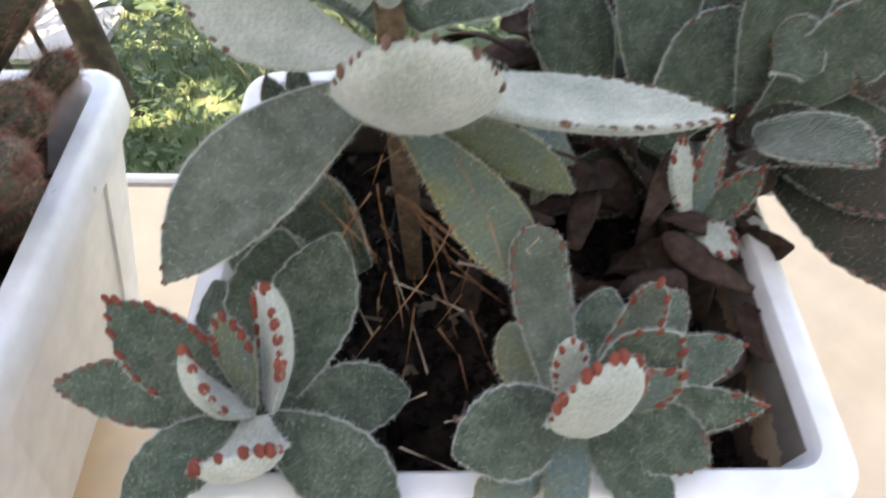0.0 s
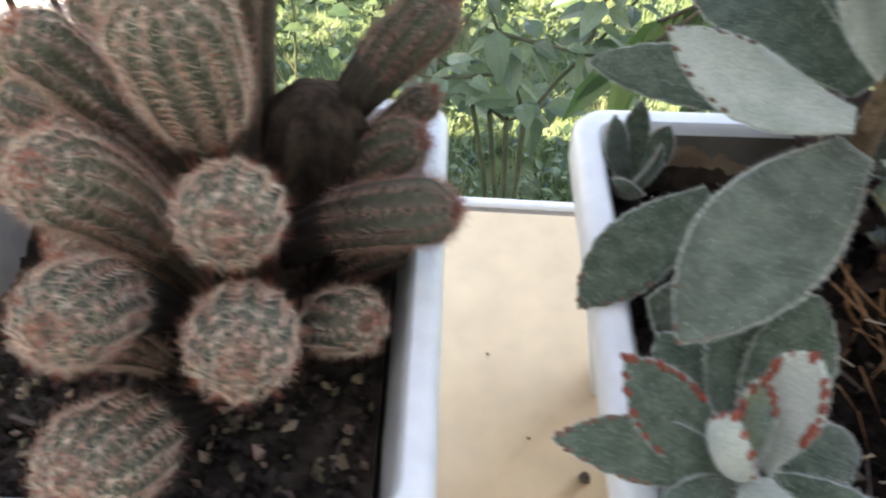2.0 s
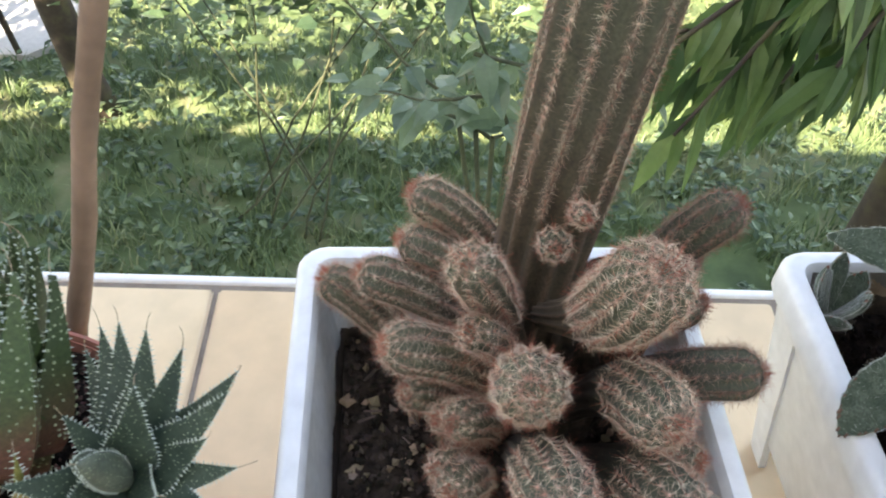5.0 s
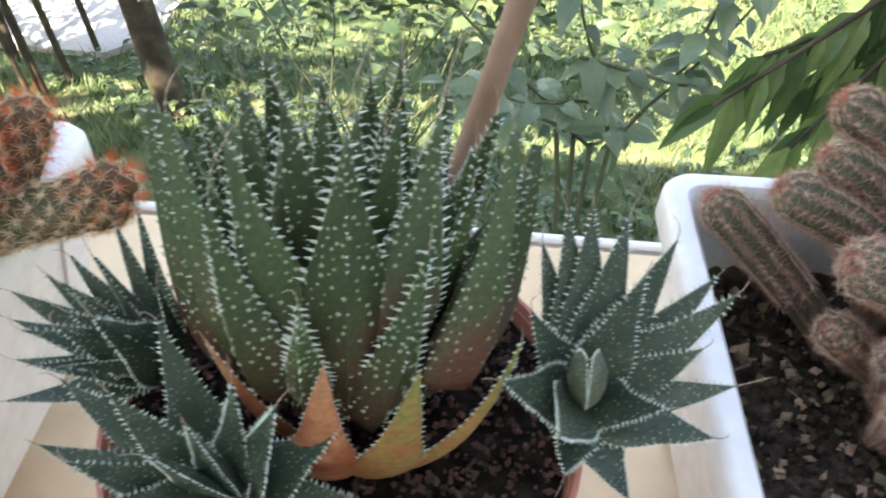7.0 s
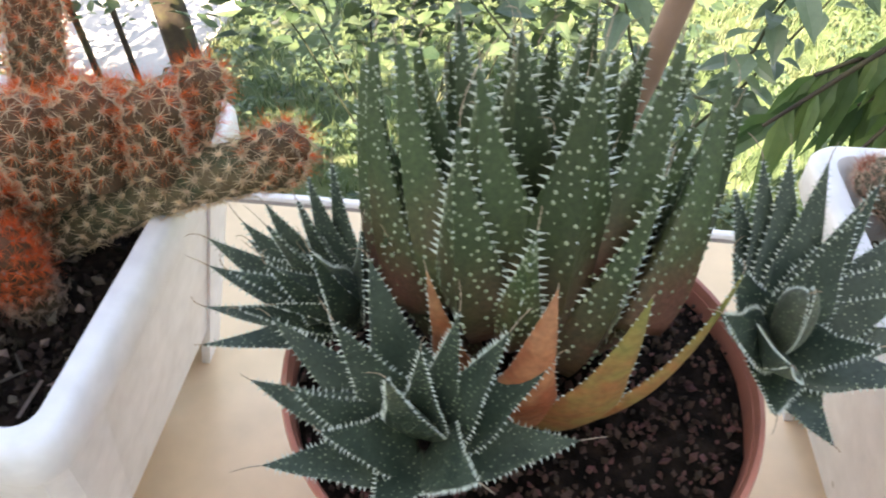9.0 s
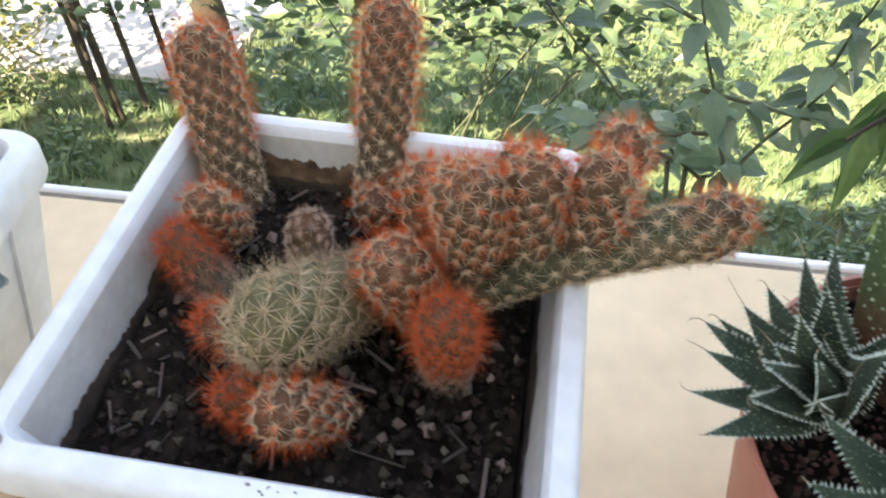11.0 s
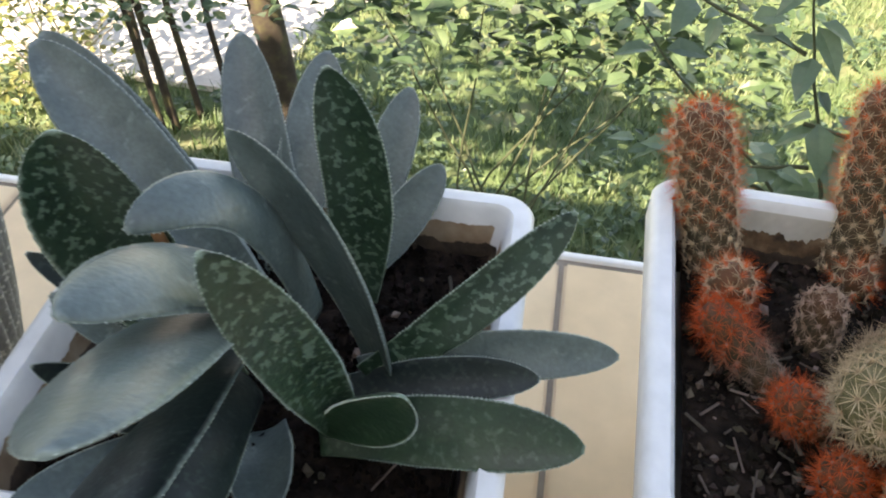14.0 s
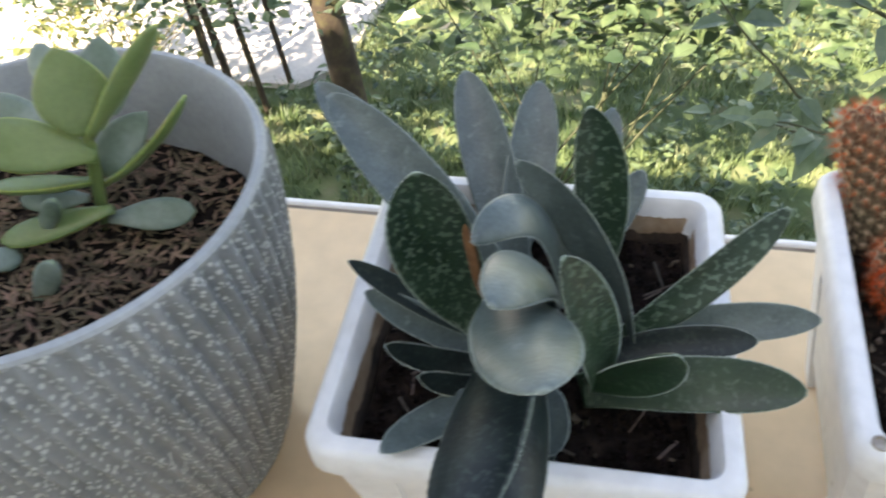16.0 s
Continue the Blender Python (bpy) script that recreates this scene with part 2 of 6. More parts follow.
# soil stains and even films of tone on the inner walls above the soil
M_STAIN = material("dried_mud_stain", [(0.20, 0.12, 0.075), (0.32, 0.215, 0.14), (0.42, 0.32, 0.235)], 70, 0.8, 0.3, 260)
M_MUD = material("dark_mud", [(0.03, 0.02, 0.014), (0.10, 0.065, 0.045)], 120, 0.9, 0.5, 400)


def inner_half(z):
    """Half width of a planter's inside at height z."""
    h = W / 2
    if z > H - 0.021:
        return h - 0.0118 + (z - H + 0.021) * 0.0033 / 0.019
    return h - 0.0121 - (H - 0.022 - z) * 0.010 / 0.068


def inner_film(key, level, low, high, mat, seed, lift=0.0005, name="mud_stain", far_only=False):
    """A film round a planter's inner walls: dried mud with a ragged upper edge, and even wall tone."""
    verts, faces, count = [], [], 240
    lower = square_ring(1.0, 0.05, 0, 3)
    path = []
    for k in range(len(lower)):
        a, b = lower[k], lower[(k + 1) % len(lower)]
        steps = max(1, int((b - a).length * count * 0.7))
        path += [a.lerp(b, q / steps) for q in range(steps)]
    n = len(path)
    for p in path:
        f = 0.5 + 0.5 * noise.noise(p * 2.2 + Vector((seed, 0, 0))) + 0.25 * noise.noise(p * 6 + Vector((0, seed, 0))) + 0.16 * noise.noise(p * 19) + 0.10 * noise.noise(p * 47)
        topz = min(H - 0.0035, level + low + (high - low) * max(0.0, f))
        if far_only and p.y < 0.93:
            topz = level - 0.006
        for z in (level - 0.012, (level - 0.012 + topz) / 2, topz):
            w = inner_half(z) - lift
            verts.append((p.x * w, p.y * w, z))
    for i in range(n):
        a, b = 3 * i, 3 * ((i + 1) % n)
        faces += [(a, b, b + 1, a + 1), (a + 1, b + 1, b + 2, a + 2)]
    me = bpy.data.meshes.new(name)
    me.from_pydata(verts, [], faces)
    me.materials.append(mat)
    ob = new(name, me)
    ob.parent = POTS[key]


M_FILM = material("beige_wall_film", [(0.46, 0.42, 0.37), (0.55, 0.52, 0.48), (0.62, 0.60, 0.57)], 40, 0.7, 0.15, 260)
# dark grey film under the kalanchoe: shade of its overhanging leaves as colour
inner_film("K", 0.086, 0.06, 0.061, material("shaded_wall_film", [(0.13, 0.11, 0.095), (0.19, 0.165, 0.145), (0.27, 0.24, 0.22)], 40, 0.7, 0.15, 260), 1.9, 0.0003, "wall_film")
inner_film("C", 0.072, 0.06, 0.061, material("pale_wall_film", [(0.56, 0.54, 0.51), (0.64, 0.63, 0.61), (0.69, 0.68, 0.67)], 40, 0.7, 0.15, 260), 6.3, 0.0003, "wall_film")
inner_film("K", 0.086, 0.004, 0.020, M_STAIN, 2.9, 0.0006)
inner_film("M", 0.088, 0.06, 0.061, M_FILM, 8.8, 0.0003, "wall_film")
inner_film("M", 0.088, 0.003, 0.019, material("rusty_mud", [(0.05, 0.028, 0.016), (0.13, 0.075, 0.042), (0.24, 0.155, 0.095)], 160, 0.9, 0.4, 300), 4.6, 0.0006, far_only=True)
inner_film("G", 0.090, 0.008, 0.0135, M_STAIN, 3.1)
inner_film("G", 0.090, 0.000, 0.007, M_MUD, 5.2, 0.0009, "wet_soil_edge")
inner_film("M", 0.088, -0.001, 0.007, M_MUD, 7.7, 0.0009, "wet_soil_edge")
inner_film("C", 0.072, 0.000, 0.010, M_MUD, 2.4, 0.0009, "wet_soil_edge")
inner_film("K", 0.086, 0.002, 0.016, M_MUD, 4.4, 0.0009, "wet_soil_edge")

# ---- growing things: shared builders ----
rng = random.Random(7)


def attr_material(name, base, rough=0.6, bump=0.25, bump_scale=500.0, spec=0.35, sheen=0.0, sss=0.0, noise_scale=60.0, vary=0.25,
                  tip=None, edge=None, spots=None, trans=0.0, per_object=0.0, second=None, mottle=None):
    """Pigment over a part: base noise, a second colour in patches, and colours that follow the part's own 'along' and 'edge' values."""
    m = bpy.data.materials.new(name)
    m.use_nodes = True
    n, link = m.node_tree.nodes, m.node_tree.links
    p = n["Principled BSDF"]
    p.inputs["Roughness"].default_value, p.inputs["Specular IOR Level"].default_value = rough, spec
    tc = n.new("ShaderNodeTexCoord")

    def noise_of(scale, detail=3.0):
        t = n.new("ShaderNodeTexNoise")
        t.inputs["Scale"].default_value, t.inputs["Detail"].default_value = scale, detail
        link.new(tc.outputs["Object"], t.inputs["Vector"])
        return t.outputs["Fac"]

    def ranged(value, a, b, c=0.0, d=1.0):
        r = n.new("ShaderNodeMapRange")
        for key, v in (("From Min", a), ("From Max", b), ("To Min", c), ("To Max", d)):
            r.inputs[key].default_value = v
        link.new(value, r.inputs["Value"])
        return r.outputs["Result"]

    def mixed(fac, a, b):
        x = n.new("ShaderNodeMix")
        x.data_type = "RGBA"
        link.new(fac, x.inputs["Factor"])
        for socket, v in (("A", a), ("B", b)):
            if isinstance(v, tuple):
                x.inputs[socket].default_value = (*v, 1)
            else:
                link.new(v, x.inputs[socket])
        return x.outputs["Result"]

    def attr(key):
        a = n.new("ShaderNodeAttribute")
        a.attribute_name = key
        return a.outputs["Fac"]

    def plus(a, b, k):
        x = n.new("ShaderNodeMath")
        x.operation = "MULTIPLY_ADD"
        link.new(b, x.inputs[0])
        x.inputs[1].default_value = k
        link.new(a, x.inputs[2])
        return x.outputs["Value"]

    big, fine = noise_of(noise_scale), noise_of(bump_scale)
    out = mixed(ranged(big, 0.35, 0.65), base, second or tuple(c * 1.5 for c in base))
    if tip:
        colour, start, end = tip
        out = mixed(ranged(plus(attr("along"), big, 0.3), start + 0.15, end + 0.15), out, colour)
    if spots:
        colour, scale, size, soft = spots
        v = n.new("ShaderNodeTexVoronoi")
        v.inputs["Scale"].default_value = scale
        mp = n.new("ShaderNodeMapping")
        link.new(tc.outputs["Object"], mp.inputs["Vector"])
        add = n.new("ShaderNodeVectorMath")
        add.operation = "ADD"
        wob = n.new("ShaderNodeTexNoise")
        wob.inputs["Scale"].default_value = scale * 0.7
        sc = n.new("ShaderNodeVectorMath")
        sc.operation = "SCALE"
        sc.inputs["Scale"].default_value = 0.9 / scale
        link.new(tc.outputs["Object"], wob.inputs["Vector"])
        link.new(wob.outputs["Color"], sc.inputs[0])
        link.new(mp.outputs["Vector"], add.inputs[0])
        link.new(sc.outputs["Vector"], add.inputs[1])
        link.new(add.outputs["Vector"], v.inputs["Vector"])
        out = mixed(ranged(v.outputs["Distance"], size, size + soft, 0.75, 0.0), out, colour)
    if mottle:
        colour, scale, low, high = mottle
        out = mixed(ranged(noise_of(scale, 2.0), low, high, 0.0, 0.8), out, colour)
    if edge:
        colour, start, end = edge
        out = mixed(ranged(plus(attr("edge"), fine, 0.1), start + 0.05, end + 0.05), out, colour)
    h = n.new("ShaderNodeHueSaturation")
    link.new(out, h.inputs["Color"])
    link.new(ranged(fine, 0.3, 0.7, 1 - vary, 1 + vary), h.inputs["Value"])
    out = h.outputs["Color"]
    if per_object:
        oi = n.new("ShaderNodeObjectInfo")
        h2 = n.new("ShaderNodeHueSaturation")
        link.new(out, h2.inputs["Color"])
        link.new(ranged(oi.outputs["Random"], 0, 1, 1 - per_object, 1 + per_object), h2.inputs["Value"])
        out = h2.outputs["Color"]
    link.new(out, p.inputs["Base Color"])
    if bump:
        b = n.new("ShaderNodeBump")
        b.inputs["Strength"].default_value, b.inputs["Distance"].default_value = bump, 0.0006
        link.new(fine, b.inputs["Height"])
        link.new(b.outputs["Normal"], p.inputs["Normal"])
    if sheen:
        p.inputs["Sheen Weight"].default_value, p.inputs["Sheen Roughness"].default_value = sheen, 0.35
    if sss:
        p.inputs["Subsurface Weight"].default_value, p.inputs["Subsurface Scale"].default_value = sss, 0.003
    if trans:
        tr = n.new("ShaderNodeBsdfTranslucent")
        link.new(out, tr.inputs["Color"])
        mx = n.new("ShaderNodeMixShader")
        mx.inputs["Fac"].default_value = trans
        link.new(p.outputs["BSDF"], mx.inputs[1])
        link.new(tr.outputs["BSDF"], mx.inputs[2])
        link.new(mx.outputs["Shader"], n["Material Output"].inputs["Surface"])
    return m


def under(ob, parent):
    """Parents ob, whose mesh is in world coordinates, to a thing or to one of its parts."""
    ob.parent = parent
    m = parent.matrix_basis.copy()
    if parent.parent is None:
        ob.matrix_parent_inverse = m.inverted()
    return ob


def raw_part(name, verts, faces, mat, parent, label="", smooth=True, attrs=None):
    me = bpy.data.meshes.new(name)
    me.from_pydata([tuple(v) for v in verts], [], faces)
    me.materials.append(mat)
    if smooth:
        me.polygons.foreach_set("use_smooth", [True] * len(me.polygons))
    for key, values in (attrs or {}).items():
        a = me.attributes.new(key, "FLOAT", "POINT")
        a.data.foreach_set("value", np.asarray(values, dtype=np.float32))
    me.update()
    ob = new(name, me)
    under(ob, parent)
    if label:
        tagged(ob, label)
    return ob


def bezier(p0, p1, p2, t):
    return p0 * (1 - t) ** 2 + p1 * (2 * t * (1 - t)) + p2 * t * t


def frames_along(points, up):
    """Side and face directions along a line of points."""
    out = []
    for i, p in enumerate(points):
        d = (points[min(i + 1, len(points) - 1)] - points[max(i - 1, 0)]).normalized()
        side = d.cross(up)
        side = side.normalized() if side.length > 1e-6 else Vector((1, 0, 0))
        out.append((d, side, side.cross(d).normalized()))
    return out


def leaf_mesh(base, tip, width, thick, bulge=(0, 0, 0), up=(0, 0, 1), profile="tongue", cup=0.0, rows=18, cols=12, teeth=0.0, teeth_n=10, twist=0.0, keel=0.0):
    """A fleshy leaf: rings along a curve; returns verts, faces, along, edge and the margin points with their outward directions."""
    base, tip, bulge, up = Vector(base), Vector(tip), Vector(bulge), Vector(up).normalized()
    mid = (base + tip) / 2 + bulge
    ts = [i / (rows - 1) for i in range(rows)]
    line = [bezier(base, mid, tip, t) for t in ts]
    fr = frames_along(line, up)
    verts, faces, along, edge, margin = [], [], [], [], []
    for i, (t, p, (d, side, face)) in enumerate(zip(ts, line, fr)):
        if profile == "tongue":      # parallel sides, round end with a point
            w = (0.62 + 0.38 * min(1, t / 0.45)) * (1 if t < 0.7 else max(0.02, 1 - ((t - 0.7) / 0.3) ** 2.4) ** 0.5)
        elif profile == "strap":     # parallel sides that run into a round, blunt end
            w = (0.66 + 0.34 * min(1, t / 0.4)) * (1 if t < 0.5 else max(0.02, 1 - ((t - 0.5) / 0.5) ** 2.7) ** 0.60)
        elif profile == "spoon":     # narrow foot, wide round end
            w = (0.35 + 0.65 * math.sin(min(1, t / 0.62) * math.pi / 2) ** 1.3) * (1 if t < 0.62 else max(0.015, 1 - ((t - 0.62) / 0.38) ** 2.1) ** 0.5)
        elif profile == "felt":      # widest past the middle, blunt point
            w = (0.32 + 0.68 * math.sin(min(1, t / 0.58) * math.pi / 2) ** 1.2) * (1 if t < 0.58 else max(0.03, 1 - ((t - 0.58) / 0.42) ** 1.9) ** 0.85)
        elif profile == "delta":     # broad foot, bowed sides, long point
            w = max(0.012, (1 - t ** 1.9)) * (0.76 + 0.24 * math.sin(math.pi * min(1, t * 1.7)))
        elif profile == "wedge":     # widest low down, then straight to a point
            w = max(0.012, (0.60 + 0.40 * math.sin(min(1, t / 0.32) * math.pi / 2)) * (1 - t) ** 1.08)
        elif profile == "oval":
            w = max(0.02, math.sin(math.pi * min(1, 0.10 + 0.9 * t)) ** 0.75)
        else:                        # blade: widest at the foot, long point
            w = max(0.012, (1 - t ** 1.25) * (0.86 + 0.14 * math.sin(math.pi * min(1, t * 2.2))))
        k = 1.0
        if teeth and 0.12 < t < 0.99:
            k = 1 + teeth * (0.5 + 0.5 * math.cos(t * teeth_n * 2 * math.pi)) * t
        hw, ht = width / 2 * w, thick / 2 * (0.25 + 0.75 * min(1, w * 1.15)) * (1 - 0.35 * t)
        if twist:
            q = Matrix.Rotation(radians(twist * t), 3, d)
            side, face = q @ side, q @ face
        for j in range(cols):
            a = 2 * math.pi * j / cols
            ca, sa = math.cos(a), math.sin(a)
            x = ca * hw * (k if abs(ca) > 0.9 else 1)
            y = (sa * (1 - keel) - keel * (1 - abs(ca)) * 1.15 if sa < 0 else sa * 0.55) * ht + cup * hw * (ca * ca - 0.35)
            verts.append(p + side * x + face * y)
            along.append(t)
            edge.append(abs(ca) ** 3 if t < 0.93 else max(abs(ca) ** 3, (t - 0.93) / 0.07))
        margin.append((p + side * hw + face * cup * hw * 0.65, side, t))
        margin.append((p - side * hw + face * cup * hw * 0.65, -side, t))
    for i in range(rows - 1):
        for j in range(cols):
            a, b = i * cols + j, i * cols + (j + 1) % cols
            faces.append((a, b, b + cols, a + cols))
    faces.append(tuple(range(cols))[::-1])
    faces.append(tuple((rows - 1) * cols + j for j in range(cols)))
    return verts, faces, along, edge, margin, line, fr


def leaf(name, parent, mat, *args, label="", **kw):
    v, f, a, e, margin, line, fr = leaf_mesh(*args, **kw)
    ob = raw_part(name, v, f, mat, parent, label, attrs={"along": a, "edge": e})
    return ob, margin, line, fr


def spikes(name, rows, mat, parent, label="", attrs=None):
    """Thin three-sided spines: rows of (root, end, half width)."""
    if not rows:
        return None
    root = np.array([r[0] for r in rows], dtype=float)
    end = np.array([r[1] for r in rows], dtype=float)
    hw = np.array([r[2] for r in rows], dtype=float)[:, None]
    d = end - root
    s = np.cross(d, np.array([0.31, 0.52, 0.79]))
    s /= np.linalg.norm(s, axis=1)[:, None] + 1e-12
    u = np.cross(d, s)
    u /= np.linalg.norm(u, axis=1)[:, None] + 1e-12
    verts = np.stack([root + s * hw, root - 0.5 * s * hw + 0.87 * u * hw, root - 0.5 * s * hw - 0.87 * u * hw, end], 1).reshape(-1, 3)
    faces = []
    for i in range(len(rows)):
        k = 4 * i
        faces += [(k, k + 1, k + 3), (k + 1, k + 2, k + 3), (k + 2, k, k + 3)]
    extra = {}
    if attrs is not None:
        extra = {"along": np.repeat(np.asarray(attrs, dtype=float), 4)}
    return raw_part(name, verts, faces, mat, parent, label, smooth=False, attrs=extra)


def stem(parent, tip, r, base, skin, spine_mat, style, bend=(0, 0, 0), label="", name="stem", taper=0.88, spine=1.0, ribs=11, spread=1.0, reach=0.075, red_from=0.4, tone_gain=0.35, fine=1.0, red=0.75):
    """A cactus stem from base to the centre of its round end, with its spines as a sub-part."""
    tip, base, bend = Vector(tip), Vector(base), Vector(bend)
    mid = (tip + base) / 2 + bend
    length = (tip - base).length
    n_body = max(4, int(length / (r * 0.22)))
    n_cap = 9
    cols = 60 if style == "ribbed" else 40
    line, rad = [], []
    for i in range(n_body):
        t = i / n_body
        line.append(bezier(base, mid, tip, t))
        grow = min(1, t * 1.25)
        rad.append(r * (taper + (1 - taper) * grow * grow * (3 - 2 * grow)))
    end_d = (tip - mid).normalized()
    for i in range(n_cap + 1):
        a = i / n_cap * math.pi / 2
        line.append(tip + end_d * r * 1.05 * math.sin(a))
        rad.append(r * max(0.02, math.cos(a)))
    ref = Vector((0.2, 0.1, 1)) if abs(end_d.z) < 0.8 else Vector((0, 1, 0.1))
    fr = frames_along(line, ref)
    total = len(line)
    dist = [0.0]
    for i in range(total - 1):
        dist.append(dist[-1] + math.hypot((line[i + 1] - line[i]).length, rad[i + 1] - rad[i]))
    seed = rng.random() * 6.28
    verts, faces, along, crest = [], [], [], []
    for i in range(total):
        d, side, face = fr[i]
        row = []
        t = dist[i] / dist[-1]
        for j in range(cols):
            a = 2 * math.pi * j / cols
            if style == "ribbed":
                k = 1 + 0.10 * math.cos(ribs * a + seed + 0.5 * math.sin(dist[i] * 55)) + 0.02 * math.sin(3 * a + i * 0.3 + seed)
            else:
                turns = 8
                k = 1 + 0.05 * math.cos(turns * a + dist[i] / r * 3.1 + seed) * math.cos(5 * a - dist[i] / r * 3.6) + 0.02 * math.sin(2 * a + seed)
            q = line[i] + (side * math.cos(a) + face * math.sin(a)) * rad[i] * k
            verts.append(q)
            along.append(t)
            crest.append(0.5 + 5 * (k - 1) if style == "ribbed" else 0.0)
    for i in range(total - 1):
        for j in range(cols):
            a, b = i * cols + j, i * cols + (j + 1) % cols
            faces.append((a, b, b + cols, a + cols))
    faces.append(tuple((total - 1) * cols + j for j in range(cols)))
    body = raw_part(name, verts, faces, skin, parent, label, attrs={"along": along, "edge": crest})

    rows, tone = [], []

    def place(s, a):
        """Point, outward direction and axis at distance s along the stem and angle a."""
        i = min(max(int(np.searchsorted(dist, s)) - 1, 0), total - 2)
        f = (s - dist[i]) / max(1e-9, dist[i + 1] - dist[i])
        d, side, face = fr[i]
        c = line[i].lerp(line[i + 1], f)
        rr = rad[i] * (1 - f) + rad[i + 1] * f
        around = side * math.cos(a) + face * math.sin(a)
        slope = (rad[i] - rad[i + 1]) / max(1e-9, (line[i + 1] - line[i]).length)
        out = (around + d * min(slope, 6)).normalized()
        return c + around * rr * (1.07 if style == "ribbed" else 1.03), out, d, s / dist[-1]

    def burst(p, out, d, t, count, size, lift, hw):
        side = out.cross(d)
        side = side.normalized() if side.length > 1e-6 else Vector((1, 0, 0))
        fore = side.cross(out)
        for q in range(count):
            b = 2 * math.pi * (q + rng.random() * 0.6) / count
            v = (side * math.cos(b) + fore * math.sin(b)) * (1 - lift * rng.random()) + out * (lift * (0.5 + rng.random()))
            rows.append((p, p + v.normalized() * size * (0.65 + 0.6 * rng.random()), hw))
            tone.append(t)

    if style == "ribbed":
        step = 0.0028
        for k in range(ribs):
            a = (2 * math.pi * k - seed) / ribs
            s = step * (0.3 + 0.7 * rng.random()) + max(0, dist[-1] - reach)
            while s < dist[-1] * 0.985:
                p, out, d, t = place(s, a - 0.5 * math.sin(s * 55) / ribs)
                burst(p, out, d, t * 0.7, 11, 0.0043 * spine, 0.34, 0.00010 * fine)
                burst(p, out, d, 1.0, 2, 0.0046 * spine, 0.85, 0.00007 * fine)
                s += step * (0.85 + 0.3 * rng.random())
        p, out, d, t = line[-1], end_d, fr[-1][1], 1.0
        for q in range(60 if reach > 0 else 0):
            b, o = rng.random() * 6.28, rng.random() ** 0.5 * r * 0.40
            side, face = fr[-1][1], fr[-1][2]
            off = side * math.cos(b) + face * math.sin(b)
            rows.append((p + off * o - end_d * o * o / r * 0.5, p + off * (o + 0.002 * rng.random()) + end_d * 0.0028 * (0.5 + rng.random()), 0.00011))
            tone.append(1.0)
    else:
        pitch = 0.0053 * spread
        s, k = 0.002, 0
        area = pitch * pitch * 0.95
        while s < dist[-1] - 0.0006:
            p, out, d, t = place(s, k * 2.39996)
            i = min(max(int(np.searchsorted(dist, s)) - 1, 0), total - 2)
            burst(p, out, d, t * tone_gain, 12, 0.0043 * spine, 0.34, 0.00020 * fine)
            rows.append((p - out * 0.0003, p + out * 0.0013, 0.0011))
            tone.append(0.0)
            if t > red_from:
                burst(p, out, d, max(1.0 if tone_gain < 1 else 0, t * tone_gain), int((10 + 18 * t) * red), 0.0062 * spine, 0.95, 0.00007)
            s += area / (2 * math.pi * max(rad[i], 0.0012))
            k += 1
    if rows:
        tagged(spikes("spine_cover", rows, spine_mat, body, attrs=tone), kind="stuff")
    return body


def soil_in(parent_key, level, seed, label):
    """A rough bed of soil in a planter, and the loose bits on it."""
    x, y, yaw = PLANTS[parent_key]
    m = pose(x, y, 0, 0, 0, yaw)
    half = W / 2 - 0.0125 - (H - level) * 0.10
    n = 60
    verts, faces = [], []
    for i in range(n + 1):
        for j in range(n + 1):
            u, v = (2 * i / n - 1) * half, (2 * j / n - 1) * half
            q = Vector((u * 60 + seed, v * 60, seed))
            z = level + 0.0045 * noise.noise(q * 0.6) + 0.0026 * noise.noise(q * 2.1) + 0.0014 * noise.noise(q * 5.3)
            verts.append(m @ Vector((u, v, z)))
    for i in range(n):
        for j in range(n):
            a = i * (n + 1) + j
            faces.append((a, a + n + 1, a + n + 2, a + 1))
    holder = empty("potting_soil", m, label, "soil")
    raw_part("soil_bed", verts, faces, M_SOIL_DRY if parent_key == "C" else M_SOIL, holder)
    return holder, m, half


def chunk(verts, faces, centre, size, r):
    """An uneven pebble: a squashed, jittered octahedron cut once."""
    k = len(verts)
    rot = Euler((r.random() * 6, r.random() * 6, r.random() * 6)).to_matrix()
    pts = [(1, 0, 0), (-1, 0, 0), (0, 1, 0), (0, -1, 0), (0, 0, 1), (0, 0, -1)]
    for q in pts:
        s = size * (0.7 + 0.6 * r.random())
        verts.append(centre + rot @ Vector((q[0] * s, q[1] * s * 0.75, q[2] * s * 0.55)))
    for a in (0, 1):
        for b in (2, 3):
            for c in (4, 5):
                faces.append((k + a, k + b, k + c))


def pebbles(holder, m, half, level, count, sizes, mat, seed, name="grit"):
    r = random.Random(seed)
    verts, faces = [], []
    for _ in range(count):
        c = m @ Vector((r.uniform(-half, half) * 0.97, r.uniform(-half, half) * 0.97, level + 0.0012 + 0.002 * r.random()))
        chunk(verts, faces, c, r.uniform(*sizes), r)
    ob = raw_part(name, verts, faces, mat, holder, smooth=False)
    return tagged(ob, kind="stuff")


